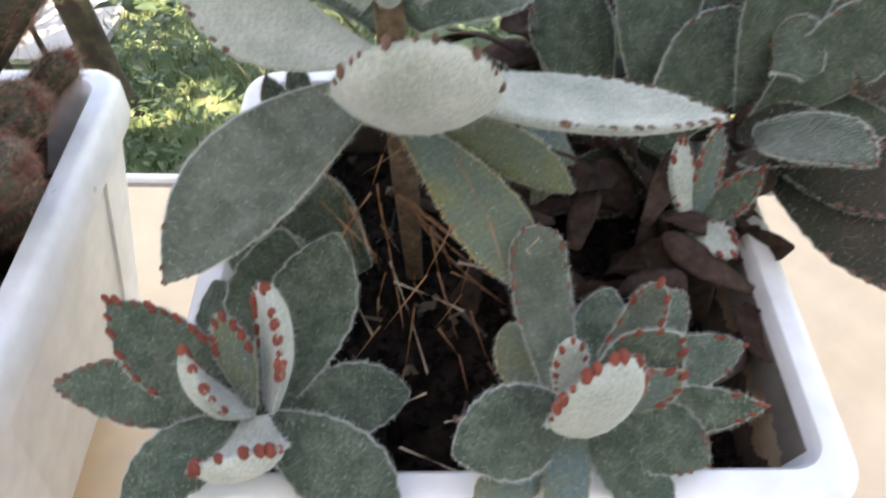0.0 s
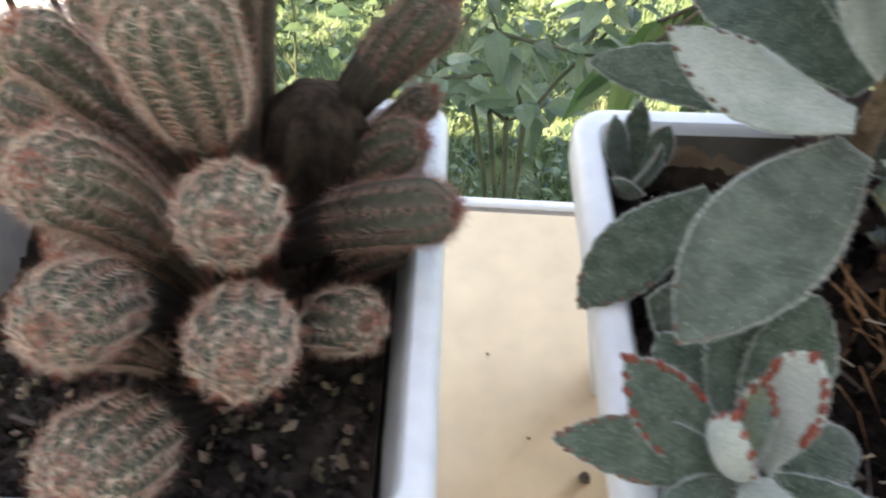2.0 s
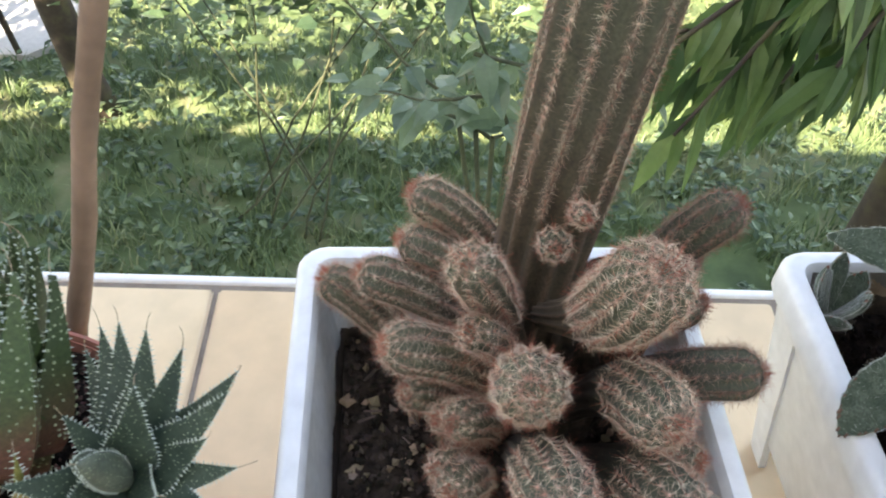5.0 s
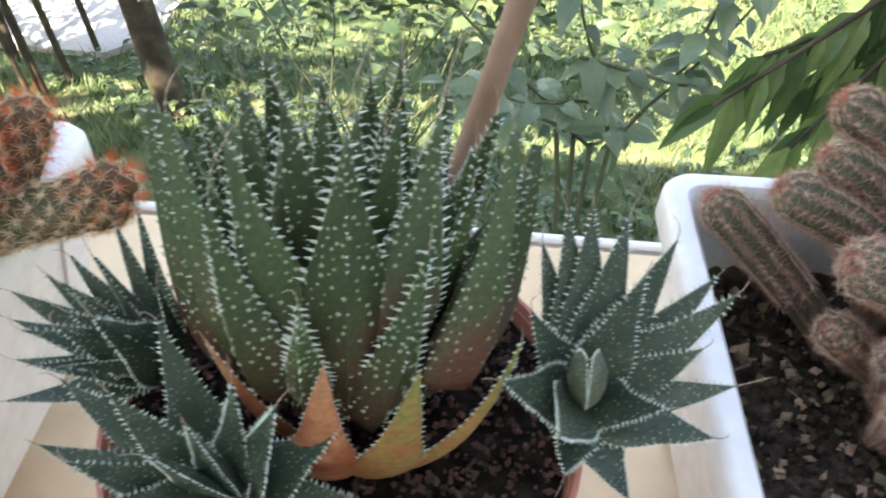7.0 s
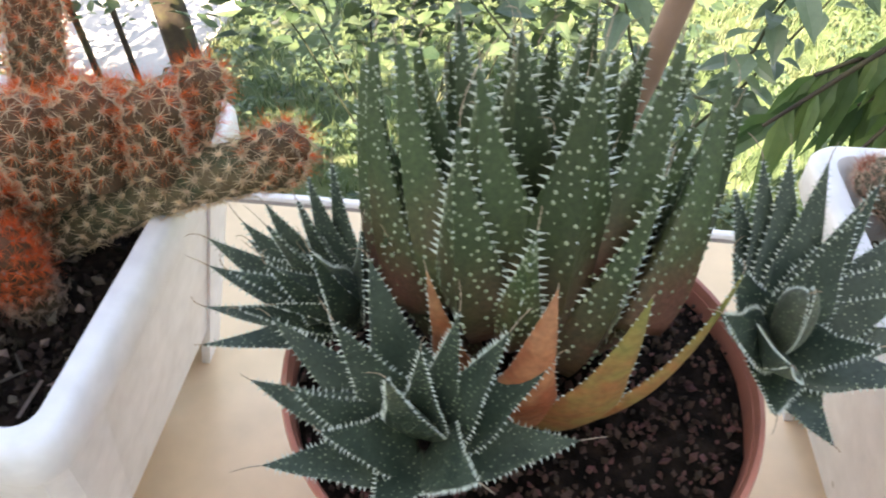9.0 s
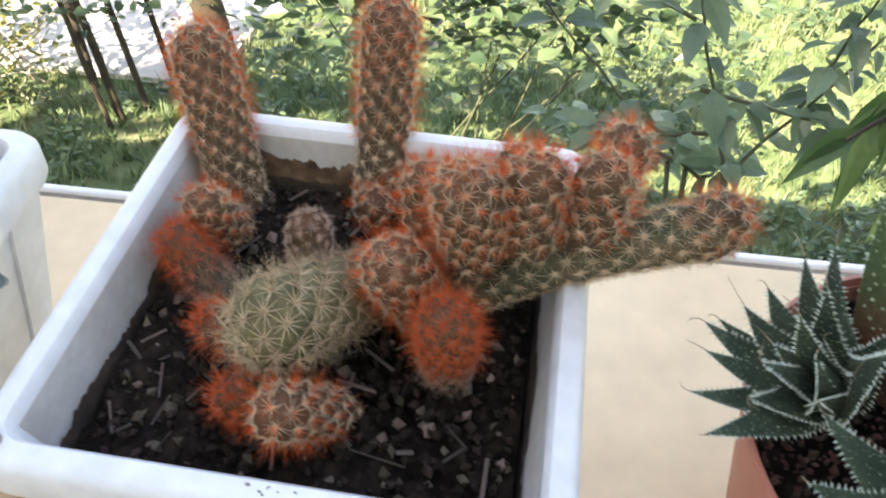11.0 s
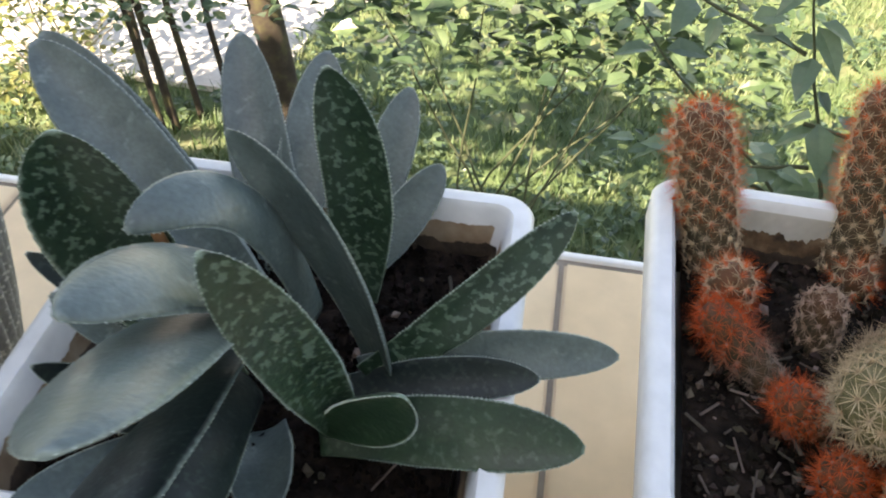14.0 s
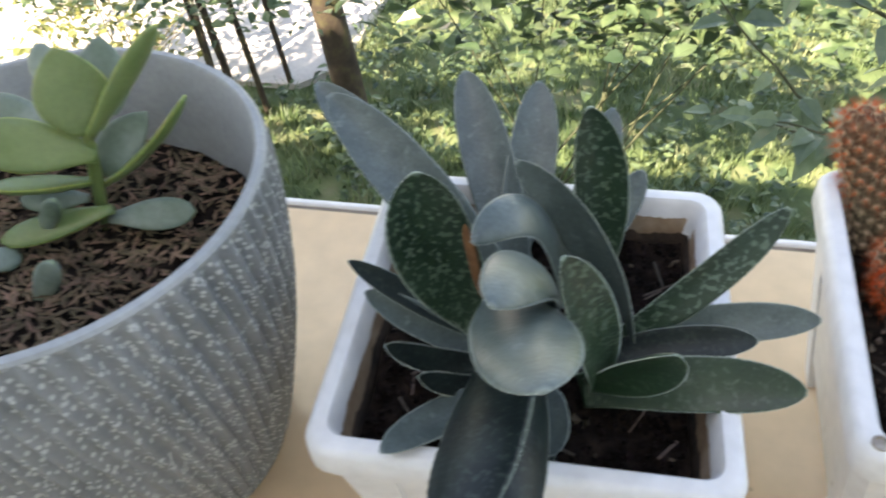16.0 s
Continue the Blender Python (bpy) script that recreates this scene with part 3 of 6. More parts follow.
def fibres(holder, m, half, level, count, length, mat, seed, name="bark_litter", width=0.0005):
    """Bits of bark and straw lying on the soil."""
    r = random.Random(seed)
    verts, faces = [], []
    for _ in range(count):
        c = Vector((r.uniform(-half, half) * 0.9, r.uniform(-half, half) * 0.9, level + 0.003 + 0.002 * r.random()))
        a = r.random() * 6.28
        d = Vector((math.cos(a), math.sin(a), r.uniform(-0.15, 0.15))) * r.uniform(*length) / 2
        s = Vector((-math.sin(a), math.cos(a), 0)) * width * r.uniform(0.6, 1.6)
        u = Vector((0, 0, width))
        k = len(verts)
        for e in (-1, 1):
            verts += [m @ (c + d * e + s), m @ (c + d * e - s), m @ (c + d * e + u)]
        faces += [(k, k + 1, k + 4, k + 3), (k + 1, k + 2, k + 5, k + 4), (k + 2, k, k + 3, k + 5), (k, k + 2, k + 1), (k + 3, k + 4, k + 5)]
    ob = raw_part(name, verts, faces, mat, holder, smooth=False)
    return tagged(ob, kind="stuff")


M_PEBBLE = material("soil_grit", [(0.075, 0.058, 0.045), (0.20, 0.155, 0.12)], 30, 0.9, 0.3, 300, per_island=0.6, spec=0.2)
M_LUMP = material("soil_lump", [(0.005, 0.0035, 0.003), (0.016, 0.011, 0.009)], 90, 0.95, 0.5, 500, per_island=0.6, spec=0.1)
M_LUMP_MID = material("damp_soil_lump", [(0.013, 0.010, 0.007), (0.042, 0.031, 0.024)], 90, 0.95, 0.5, 500, per_island=0.6, spec=0.1)
M_LUMP_DRY = material("dry_soil_lump", [(0.024, 0.019, 0.015), (0.075, 0.058, 0.047)], 90, 0.95, 0.5, 500, per_island=0.6, spec=0.1)
M_CHIP = material("tan_chips", [(0.16, 0.11, 0.07), (0.34, 0.26, 0.17)], 60, 0.85, 0.3, 400, per_island=0.6)
M_BARK = material("bark_bits", [(0.04, 0.03, 0.023), (0.13, 0.10, 0.08)], 60, 0.9, 0.3, 300, per_island=0.6)

for key, level, seed, lumps, grit, bark, text in (
        ("M", 0.088, 1.0, 1700, 240, 80, "dark potting soil with grit under the orange cactus"),
        ("C", 0.072, 2.0, 1900, 120, 20, "dark crumbly potting soil under the peanut cactus"),
        ("G", 0.090, 3.0, 1500, 60, 30, "black damp potting soil under the gasteria"),
        ("K", 0.086, 4.0, 1300, 60, 20, "dark potting soil with dry roots under the kalanchoe")):
    holder, m, half = soil_in(key, level, seed, text)
    pebbles(holder, m, half, level, lumps, (0.0008, 0.0026), {"C": M_LUMP_DRY, "M": M_LUMP_MID}.get(key, M_LUMP), seed, "soil_crumb")
    pebbles(holder, m, half, level, grit, (0.0007, 0.0031), M_PEBBLE, seed + 9)
    fibres(holder, m, half, level, bark, (0.003, 0.016), M_BARK, seed + 5, width=0.00045)
    if key == "C":
        pebbles(holder, m, half, level, 230, (0.0011, 0.0038), M_CHIP, 52, "bark_chip")

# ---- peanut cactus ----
# dark skin and a lit copy: shade among the stems is put into colour
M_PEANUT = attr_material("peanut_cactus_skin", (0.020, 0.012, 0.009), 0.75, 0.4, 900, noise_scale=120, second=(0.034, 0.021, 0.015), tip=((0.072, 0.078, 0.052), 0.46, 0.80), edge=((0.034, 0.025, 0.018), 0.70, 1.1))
M_PEANUT_LIT = attr_material("lit_peanut_cactus_skin", (0.058, 0.043, 0.029), 0.75, 0.4, 900, noise_scale=120, second=(0.082, 0.062, 0.040), tip=((0.085, 0.088, 0.056), 0.40, 0.75), edge=((0.135, 0.088, 0.062), 0.62, 1.1))
M_PEANUT_SPINE = attr_material("peanut_cactus_spines", (0.58, 0.34, 0.26), 0.6, 0, noise_scale=300, second=(0.86, 0.74, 0.58), tip=((0.52, 0.15, 0.10), 0.80, 0.98), trans=0.3)
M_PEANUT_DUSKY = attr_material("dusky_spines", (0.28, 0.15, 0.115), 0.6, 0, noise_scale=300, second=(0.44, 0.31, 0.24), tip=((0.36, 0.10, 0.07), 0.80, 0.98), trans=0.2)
peanut = empty("peanut_cactus", pose(0.155, -0.135, 0.072), "clustered ribbed peanut cactus with pinkish tan spines", "cactus")
CX = Vector((0.160, -0.132, 0.070))


def peanut_stem(tip, r, way, base, neck=0.026, spine=1.0, ribs=0, taper=0.46, label=""):
    """A branch that rises from base, bends, and ends at tip pointing the given way."""
    tip, base, way = Vector(tip), Vector(base), Vector(way).normalized()
    r *= 0.84
    bend = tip - way * neck - (tip + base) / 2
    # left and high stems get lit skin; rear right ones get spines darkened for shade
    bright = tip.x < 0.150 or tip.z > 0.18
    stem(peanut, tip, r, base, M_PEANUT_LIT if bright else M_PEANUT, M_PEANUT_DUSKY if tip.x > 0.19 and tip.y > -0.15 else M_PEANUT_SPINE, "ribbed", bend, label, spine=spine, ribs=ribs or max(9, min(15, int(r * 1400))), taper=taper, reach=0.050 if bright else 0.030 if taper < 0.6 else 0.036)


stem(peanut, (0.1745, -0.0790, 0.2850), 0.0162, (0.1510, -0.1110, 0.0760), M_PEANUT_LIT, M_PEANUT_SPINE, "ribbed", (-0.004, -0.004, 0.0), "tall leaning ribbed column", spine=0.8, ribs=13, reach=0.15, taper=0.82, fine=0.9)
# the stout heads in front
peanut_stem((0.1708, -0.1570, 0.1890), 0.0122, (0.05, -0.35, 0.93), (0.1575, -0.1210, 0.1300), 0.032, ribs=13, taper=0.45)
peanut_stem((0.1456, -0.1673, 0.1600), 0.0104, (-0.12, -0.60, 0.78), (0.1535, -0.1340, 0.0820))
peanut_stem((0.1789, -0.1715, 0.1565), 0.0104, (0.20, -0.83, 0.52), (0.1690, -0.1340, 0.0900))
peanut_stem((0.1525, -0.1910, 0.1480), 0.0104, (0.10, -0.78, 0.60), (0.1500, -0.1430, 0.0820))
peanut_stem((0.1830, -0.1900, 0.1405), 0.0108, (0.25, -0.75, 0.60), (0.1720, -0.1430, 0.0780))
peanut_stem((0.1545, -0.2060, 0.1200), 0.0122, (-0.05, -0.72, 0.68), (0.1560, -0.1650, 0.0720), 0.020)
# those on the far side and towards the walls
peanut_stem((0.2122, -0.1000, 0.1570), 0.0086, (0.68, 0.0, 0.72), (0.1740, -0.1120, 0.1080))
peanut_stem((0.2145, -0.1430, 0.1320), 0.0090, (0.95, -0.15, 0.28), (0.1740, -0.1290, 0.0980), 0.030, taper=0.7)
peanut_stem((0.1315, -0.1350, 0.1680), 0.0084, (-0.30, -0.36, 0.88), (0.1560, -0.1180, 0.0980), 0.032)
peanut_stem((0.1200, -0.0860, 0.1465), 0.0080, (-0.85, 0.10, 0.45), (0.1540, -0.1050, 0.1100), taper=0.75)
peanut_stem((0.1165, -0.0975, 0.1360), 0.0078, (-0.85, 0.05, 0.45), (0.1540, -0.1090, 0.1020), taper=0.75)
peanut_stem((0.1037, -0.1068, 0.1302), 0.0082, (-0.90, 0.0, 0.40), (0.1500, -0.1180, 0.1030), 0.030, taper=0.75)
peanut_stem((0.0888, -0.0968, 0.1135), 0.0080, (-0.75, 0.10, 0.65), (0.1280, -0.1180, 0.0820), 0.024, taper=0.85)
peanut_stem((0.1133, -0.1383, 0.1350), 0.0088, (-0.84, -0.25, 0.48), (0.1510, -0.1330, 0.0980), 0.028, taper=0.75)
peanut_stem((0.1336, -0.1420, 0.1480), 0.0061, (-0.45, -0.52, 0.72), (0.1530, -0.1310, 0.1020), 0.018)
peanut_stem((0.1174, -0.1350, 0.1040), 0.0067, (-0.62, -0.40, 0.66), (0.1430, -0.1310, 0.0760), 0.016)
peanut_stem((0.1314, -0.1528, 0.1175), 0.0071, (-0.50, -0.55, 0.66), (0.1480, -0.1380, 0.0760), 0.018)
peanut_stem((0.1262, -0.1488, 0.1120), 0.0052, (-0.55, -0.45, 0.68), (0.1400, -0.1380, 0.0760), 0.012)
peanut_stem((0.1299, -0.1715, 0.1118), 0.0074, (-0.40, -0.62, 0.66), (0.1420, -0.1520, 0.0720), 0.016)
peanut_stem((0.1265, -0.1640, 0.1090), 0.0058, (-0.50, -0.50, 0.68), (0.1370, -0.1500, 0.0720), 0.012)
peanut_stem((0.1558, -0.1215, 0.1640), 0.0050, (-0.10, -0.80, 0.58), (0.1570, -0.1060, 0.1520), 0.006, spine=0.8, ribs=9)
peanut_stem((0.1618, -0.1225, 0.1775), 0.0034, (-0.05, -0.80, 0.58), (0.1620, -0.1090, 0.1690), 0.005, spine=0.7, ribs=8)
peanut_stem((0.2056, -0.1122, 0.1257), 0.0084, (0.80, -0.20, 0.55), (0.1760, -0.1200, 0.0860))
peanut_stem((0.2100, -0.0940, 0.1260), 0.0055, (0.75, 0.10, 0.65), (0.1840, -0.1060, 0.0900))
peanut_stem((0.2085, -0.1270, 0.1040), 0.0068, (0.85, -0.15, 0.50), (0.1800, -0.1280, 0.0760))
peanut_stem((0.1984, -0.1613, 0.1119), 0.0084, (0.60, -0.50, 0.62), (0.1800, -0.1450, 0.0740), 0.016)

# added dark brown stems that stand for the deep shade between the branches
M_GAP_STEM = attr_material("dark_gap_stem", (0.022, 0.016, 0.012), 0.95, 0.8, 500, spec=0.1, noise_scale=160, second=(0.055, 0.038, 0.028))
for tip, r0 in (((0.163, -0.112, 0.112), 0.011), ((0.178, -0.116, 0.104), 0.009), ((0.158, -0.130, 0.094), 0.009), ((0.170, -0.132, 0.092), 0.009), ((0.183, -0.110, 0.128), 0.013), ((0.193, -0.105, 0.112), 0.010)):
    stem(peanut, tip, r0, (tip[0] * 0.6 + CX.x * 0.4, tip[1] * 0.6 + CX.y * 0.4, 0.070), M_GAP_STEM, M_PEANUT_SPINE, "ribbed", (0, 0, 0), "dark brown stem added for the shade in the gaps", name="woody_base", reach=0, ribs=10)

# ---- ladyfinger cactus ----
M_FINGER = attr_material("ladyfinger_skin", (0.052, 0.040, 0.018), 0.7, 0.3, 900, noise_scale=150, second=(0.095, 0.056, 0.028), tip=((0.13, 0.048, 0.020), 0.55, 1.0))
M_FINGER_SPINE = attr_material("ladyfinger_spines", (0.82, 0.70, 0.52), 0.5, 0, noise_scale=300, second=(0.76, 0.60, 0.42), tip=((0.82, 0.17, 0.034), 0.45, 0.8), trans=0.5)
M_DRY_SPINE = attr_material("grey_spines", (0.46, 0.30, 0.22), 0.6, 0, noise_scale=300, second=(0.62, 0.46, 0.36), trans=0.3)
M_GOLD_SPINE = attr_material("golden_spines", (0.33, 0.22, 0.14), 0.5, 0, noise_scale=200, second=(0.44, 0.32, 0.21), tip=((0.58, 0.43, 0.27), 0.40, 0.65), trans=0.15)
M_RED_SPINE = attr_material("red_spines", (0.36, 0.27, 0.21), 0.5, 0, noise_scale=300, second=(0.45, 0.33, 0.26), tip=((0.72, 0.15, 0.045), 0.42, 0.68), trans=0.4)
M_GOLD_SKIN = attr_material("golden_cactus_skin", (0.100, 0.085, 0.034), 0.7, 0.3, 900, noise_scale=150, second=(0.160, 0.130, 0.058))
M_BRANCH_SKIN = attr_material("branch_skin", (0.045, 0.060, 0.028), 0.7, 0.3, 900, noise_scale=150, second=(0.13, 0.095, 0.05))
finger = empty("ladyfinger_cactus", pose(-0.195, -0.14, 0.080), "clustered ladyfinger cactus with orange-tipped starry spines", "cactus")


def finger_stem(tip, r, base, spines=None, skin=None, **kw):
    kw.setdefault("spread", 0.95)
    stem(finger, tip, r, base, skin or M_FINGER, spines or M_FINGER_SPINE, "soft", **kw)


finger_stem((-0.2535, -0.0730, 0.1330), 0.0096, (-0.2370, -0.0990, 0.0780), taper=0.86)
finger_stem((-0.1925, -0.0600, 0.1420), 0.0088, (-0.1930, -0.0900, 0.0780), taper=0.95)
finger_stem((-0.2411, -0.1190, 0.1080), 0.0069, (-0.2360, -0.1080, 0.0820))
finger_stem((-0.2450, -0.1330, 0.1050), 0.0060, (-0.2180, -0.1500, 0.0850), M_RED_SPINE, taper=0.75, spread=0.85, tone_gain=1.0)
finger_stem((-0.2095, -0.1180, 0.1010), 0.0066, (-0.2090, -0.1260, 0.0780), M_DRY_SPINE, spine=0.9, spread=0.8, red_from=2.0)
finger_stem((-0.2060, -0.1650, 0.1130), 0.0116, (-0.1840, -0.1260, 0.0920), M_GOLD_SPINE, M_GOLD_SKIN, spine=1.55, spread=1.25, red_from=0.30, red=0.4, tone_gain=1.1, fine=1.2, label="golden green stem with yellow spines")
finger_stem((-0.2250, -0.1600, 0.1030), 0.0057, (-0.2100, -0.1550, 0.0850), M_RED_SPINE, spread=0.85, tone_gain=1.3)
finger_stem((-0.2140, -0.1800, 0.0990), 0.0058, (-0.2050, -0.1720, 0.0830), M_RED_SPINE, spread=0.85, tone_gain=1.3)
finger_stem((-0.1985, -0.1890, 0.1080), 0.0068, (-0.1880, -0.1720, 0.0850), red_from=0.2)
finger_stem((-0.1765, -0.1480, 0.1200), 0.0089, (-0.1690, -0.1370, 0.0900), red_from=0.1)
finger_stem((-0.1605, -0.1640, 0.1180), 0.0074, (-0.1610, -0.1560, 0.0850), M_RED_SPINE, spread=0.85, tone_gain=1.3)
finger_stem((-0.0925, -0.1280, 0.1270), 0.0077, (-0.1700, -0.1340, 0.0900), bend=(0.004, 0, 0.012), spine=1.0, red_from=2.0, tone_gain=0.0, skin=M_BRANCH_SKIN, label="long branch with starry pale spines")
finger_stem((-0.0905, -0.1270, 0.1310), 0.0071, (-0.1020, -0.1290, 0.1260), red_from=0.1)
finger_stem((-0.1585, -0.1385, 0.1400), 0.0096, (-0.1560, -0.1360, 0.1170), red_from=0.1)
finger_stem((-0.1414, -0.1340, 0.1440), 0.0077, (-0.1420, -0.1350, 0.1210), red_from=0.1)
finger_stem((-0.1240, -0.1310, 0.1430), 0.0077, (-0.1260, -0.1330, 0.1230), red_from=0.1)
finger_stem((-0.1173, -0.1120, 0.1400), 0.0069, (-0.1220, -0.1250, 0.1220), red_from=0.1)
finger_stem((-0.1460, -0.1170, 0.1330), 0.0071, (-0.1480, -0.1300, 0.1170), red_from=0.1)
finger_stem((-0.1710, -0.1230, 0.1290), 0.0074, (-0.1660, -0.1300, 0.0950), red_from=0.1)
finger_stem((-0.1935, -0.0960, 0.0950), 0.0060, (-0.1920, -0.0930, 0.0790))

# ---- gasteria ----
M_GAST_PLAIN = attr_material("gasteria_grey_leaf", (0.058, 0.086, 0.083), 0.38, 0.35, 700, spec=0.65, noise_scale=110, second=(0.092, 0.124, 0.119),
                             edge=((0.21, 0.26, 0.24), 0.78, 1.0), mottle=((0.145, 0.185, 0.175), 260, 0.62, 0.74), vary=0.15)
M_GAST_SPOT = attr_material("gasteria_spotted_leaf", (0.012, 0.032, 0.018), 0.34, 0.25, 700, spec=0.55, noise_scale=60, second=(0.022, 0.050, 0.028),
                            edge=((0.20, 0.27, 0.21), 0.80, 1.0), mottle=((0.110, 0.165, 0.125), 460, 0.53, 0.62), vary=0.18)
M_GAST_FEW = attr_material("gasteria_few_spots_leaf", (0.010, 0.030, 0.015), 0.34, 0.25, 700, spec=0.55, noise_scale=60, second=(0.018, 0.046, 0.022),
                           edge=((0.16, 0.22, 0.17), 0.82, 1.0), mottle=((0.055, 0.090, 0.060), 430, 0.55, 0.68), vary=0.18)
# near-black copy of the leaf: shade on low leaves put into its colour
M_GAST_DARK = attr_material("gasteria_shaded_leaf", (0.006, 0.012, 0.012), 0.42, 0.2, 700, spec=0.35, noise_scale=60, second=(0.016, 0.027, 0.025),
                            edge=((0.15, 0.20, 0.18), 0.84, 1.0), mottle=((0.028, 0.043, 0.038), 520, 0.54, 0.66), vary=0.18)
gasteria = empty("gasteria", pose(-0.374, -0.175, 0.081), "grey-green gasteria with thick tongue leaves, some pale spotted", "succulent")


M_LEAF_TOOTH = material("pale_leaf_teeth", [(0.36, 0.42, 0.38), (0.48, 0.54, 0.49)], 300, 0.6)


def tongue(base, tip, width, mat=None, bulge=(0, 0, 0), up=(0, -0.6, 0.8), profile="strap", cup=0.36, thick=0.0046, **kw):
    ob, margin, line, fr = leaf("leaf", gasteria, mat or M_GAST_PLAIN, base, tip, width * 1.15, thick, bulge=bulge, up=up, profile=profile, cup=cup, rows=64, cols=14, teeth=0.05, teeth_n=24, **kw)
    rows = [(p - side * 0.0002, p + side * 0.0006 * rng.uniform(0.6, 1.2), 0.00022) for k, (p, side, t) in enumerate(margin) if t > 0.2]
    spikes("tooth", rows, M_LEAF_TOOTH, ob)


tongue((-0.3480, -0.1760, 0.1060), (-0.2962, -0.1511, 0.1567), 0.0125, M_GAST_SPOT, (0.004, 0, -0.004), (0.3, -0.8, 0.5))
tongue((-0.3500, -0.1740, 0.1050), (-0.2780, -0.1650, 0.1180), 0.0125, None, (0, 0, 0.008), (0, -0.75, 0.65))
tongue((-0.3580, -0.1920, 0.0980), (-0.2860, -0.1960, 0.1170), 0.0165, M_GAST_FEW, (0, 0, 0.010), (0.1, -0.7, 0.7))
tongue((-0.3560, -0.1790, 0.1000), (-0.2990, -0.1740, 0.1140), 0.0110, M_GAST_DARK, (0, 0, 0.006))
tongue((-0.3580, -0.1470, 0.1060), (-0.3640, -0.1410, 0.1850), 0.0165, M_GAST_SPOT, (0.008, 0.006, 0), (0.15, -1, 0.1), thick=0.005)
tongue((-0.3690, -0.1220, 0.0900), (-0.3550, -0.0760, 0.1390), 0.0140, None, (0.003, -0.004, 0.004), (0.2, -0.8, 0.5))
tongue((-0.3680, -0.1280, 0.0900), (-0.3400, -0.0945, 0.1213), 0.0135, None, (0.002, -0.004, 0.003), (0.3, -0.8, 0.5))
tongue((-0.3900, -0.1250, 0.0880), (-0.4205, -0.0650, 0.1460), 0.0190, None, (0.003, -0.008, 0.004), (0.1, -0.85, 0.5))
tongue((-0.3940, -0.1230, 0.0900), (-0.3875, -0.0660, 0.1435), 0.0180, None, (0.006, -0.006, 0.002), (0.1, -0.85, 0.5))
tongue((-0.3920, -0.1500, 0.0980), (-0.4640, -0.1165, 0.1660), 0.0215, None, (0.006, -0.006, 0.004), (0.5, -0.7, 0.5), thick=0.006)
tongue((-0.3950, -0.1420, 0.0920), (-0.4790, -0.0920, 0.1540), 0.0190, None, (0.004, -0.002, 0.004), (0.4, -0.7, 0.6))
tongue((-0.3900, -0.1740, 0.1000), (-0.4135, -0.1840, 0.1880), 0.0245, M_GAST_SPOT, (-0.014, -0.002, 0.000), (0.45, -0.9, 0.25), profile="spoon")
tongue((-0.3660, -0.1640, 0.1150), (-0.3943, -0.1966, 0.1728), 0.0135, None, (0.006, 0.012, 0.040), (0.5, -0.2, 0.9), cup=-0.15)
tongue((-0.3440, -0.1720, 0.0990), (-0.3860, -0.1575, 0.1735), 0.0165, None, (0.014, -0.004, 0.014), (-0.55, -0.6, 0.4), cup=0.25)
tongue((-0.3700, -0.1780, 0.1150), (-0.3825, -0.2365, 0.1920), 0.0185, None, (0.004, 0.014, 0.026), (0.2, -0.3, 1), profile="strap", cup=-0.22, thick=0.0075)
tongue((-0.3840, -0.1820, 0.1350), (-0.3670, -0.2640, 0.1985), 0.0250, None, (-0.002, -0.004, 0.010), (0.1, -0.6, 0.8), profile="strap", cup=-0.24, thick=0.0085)
tongue((-0.3520, -0.1900, 0.1020), (-0.3665, -0.2160, 0.1905), 0.0145, M_GAST_SPOT, (0.007, -0.004, 0.002), (0.7, -0.7, 0.1), thick=0.005)
tongue((-0.3560, -0.1940, 0.1050), (-0.3305, -0.2078, 0.1440), 0.0155, M_GAST_FEW, (0.004, -0.002, -0.002), (0.2, -0.8, 0.5), profile="spoon", thick=0.005)
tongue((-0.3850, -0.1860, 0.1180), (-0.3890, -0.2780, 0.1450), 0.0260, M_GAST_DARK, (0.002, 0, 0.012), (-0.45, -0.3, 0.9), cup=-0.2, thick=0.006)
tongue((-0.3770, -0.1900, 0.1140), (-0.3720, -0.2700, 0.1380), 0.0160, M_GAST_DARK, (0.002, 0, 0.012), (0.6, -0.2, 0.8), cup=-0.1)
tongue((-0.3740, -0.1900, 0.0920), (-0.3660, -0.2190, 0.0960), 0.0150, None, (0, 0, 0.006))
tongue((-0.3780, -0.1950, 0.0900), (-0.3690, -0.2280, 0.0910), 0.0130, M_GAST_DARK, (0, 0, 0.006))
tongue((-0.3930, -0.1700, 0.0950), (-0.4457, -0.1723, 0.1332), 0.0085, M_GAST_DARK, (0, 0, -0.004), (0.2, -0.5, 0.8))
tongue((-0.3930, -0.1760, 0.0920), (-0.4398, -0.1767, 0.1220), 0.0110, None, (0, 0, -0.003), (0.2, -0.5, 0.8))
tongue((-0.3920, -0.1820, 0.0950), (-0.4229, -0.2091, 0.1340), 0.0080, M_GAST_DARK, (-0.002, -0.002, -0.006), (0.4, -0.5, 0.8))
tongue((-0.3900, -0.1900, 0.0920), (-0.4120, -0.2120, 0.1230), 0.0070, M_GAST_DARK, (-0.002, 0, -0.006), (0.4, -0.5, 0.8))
tongue((-0.3860, -0.1800, 0.0990), (-0.4229, -0.1749, 0.1473), 0.0110, M_GAST_SPOT, (0.004, 0, -0.006), (0.5, -0.8, 0.3))
tongue((-0.3860, -0.1920, 0.0920), (-0.4195, -0.2378, 0.1160), 0.0120, None, (0, 0, 0.004), (-0.2, -0.4, 0.9))
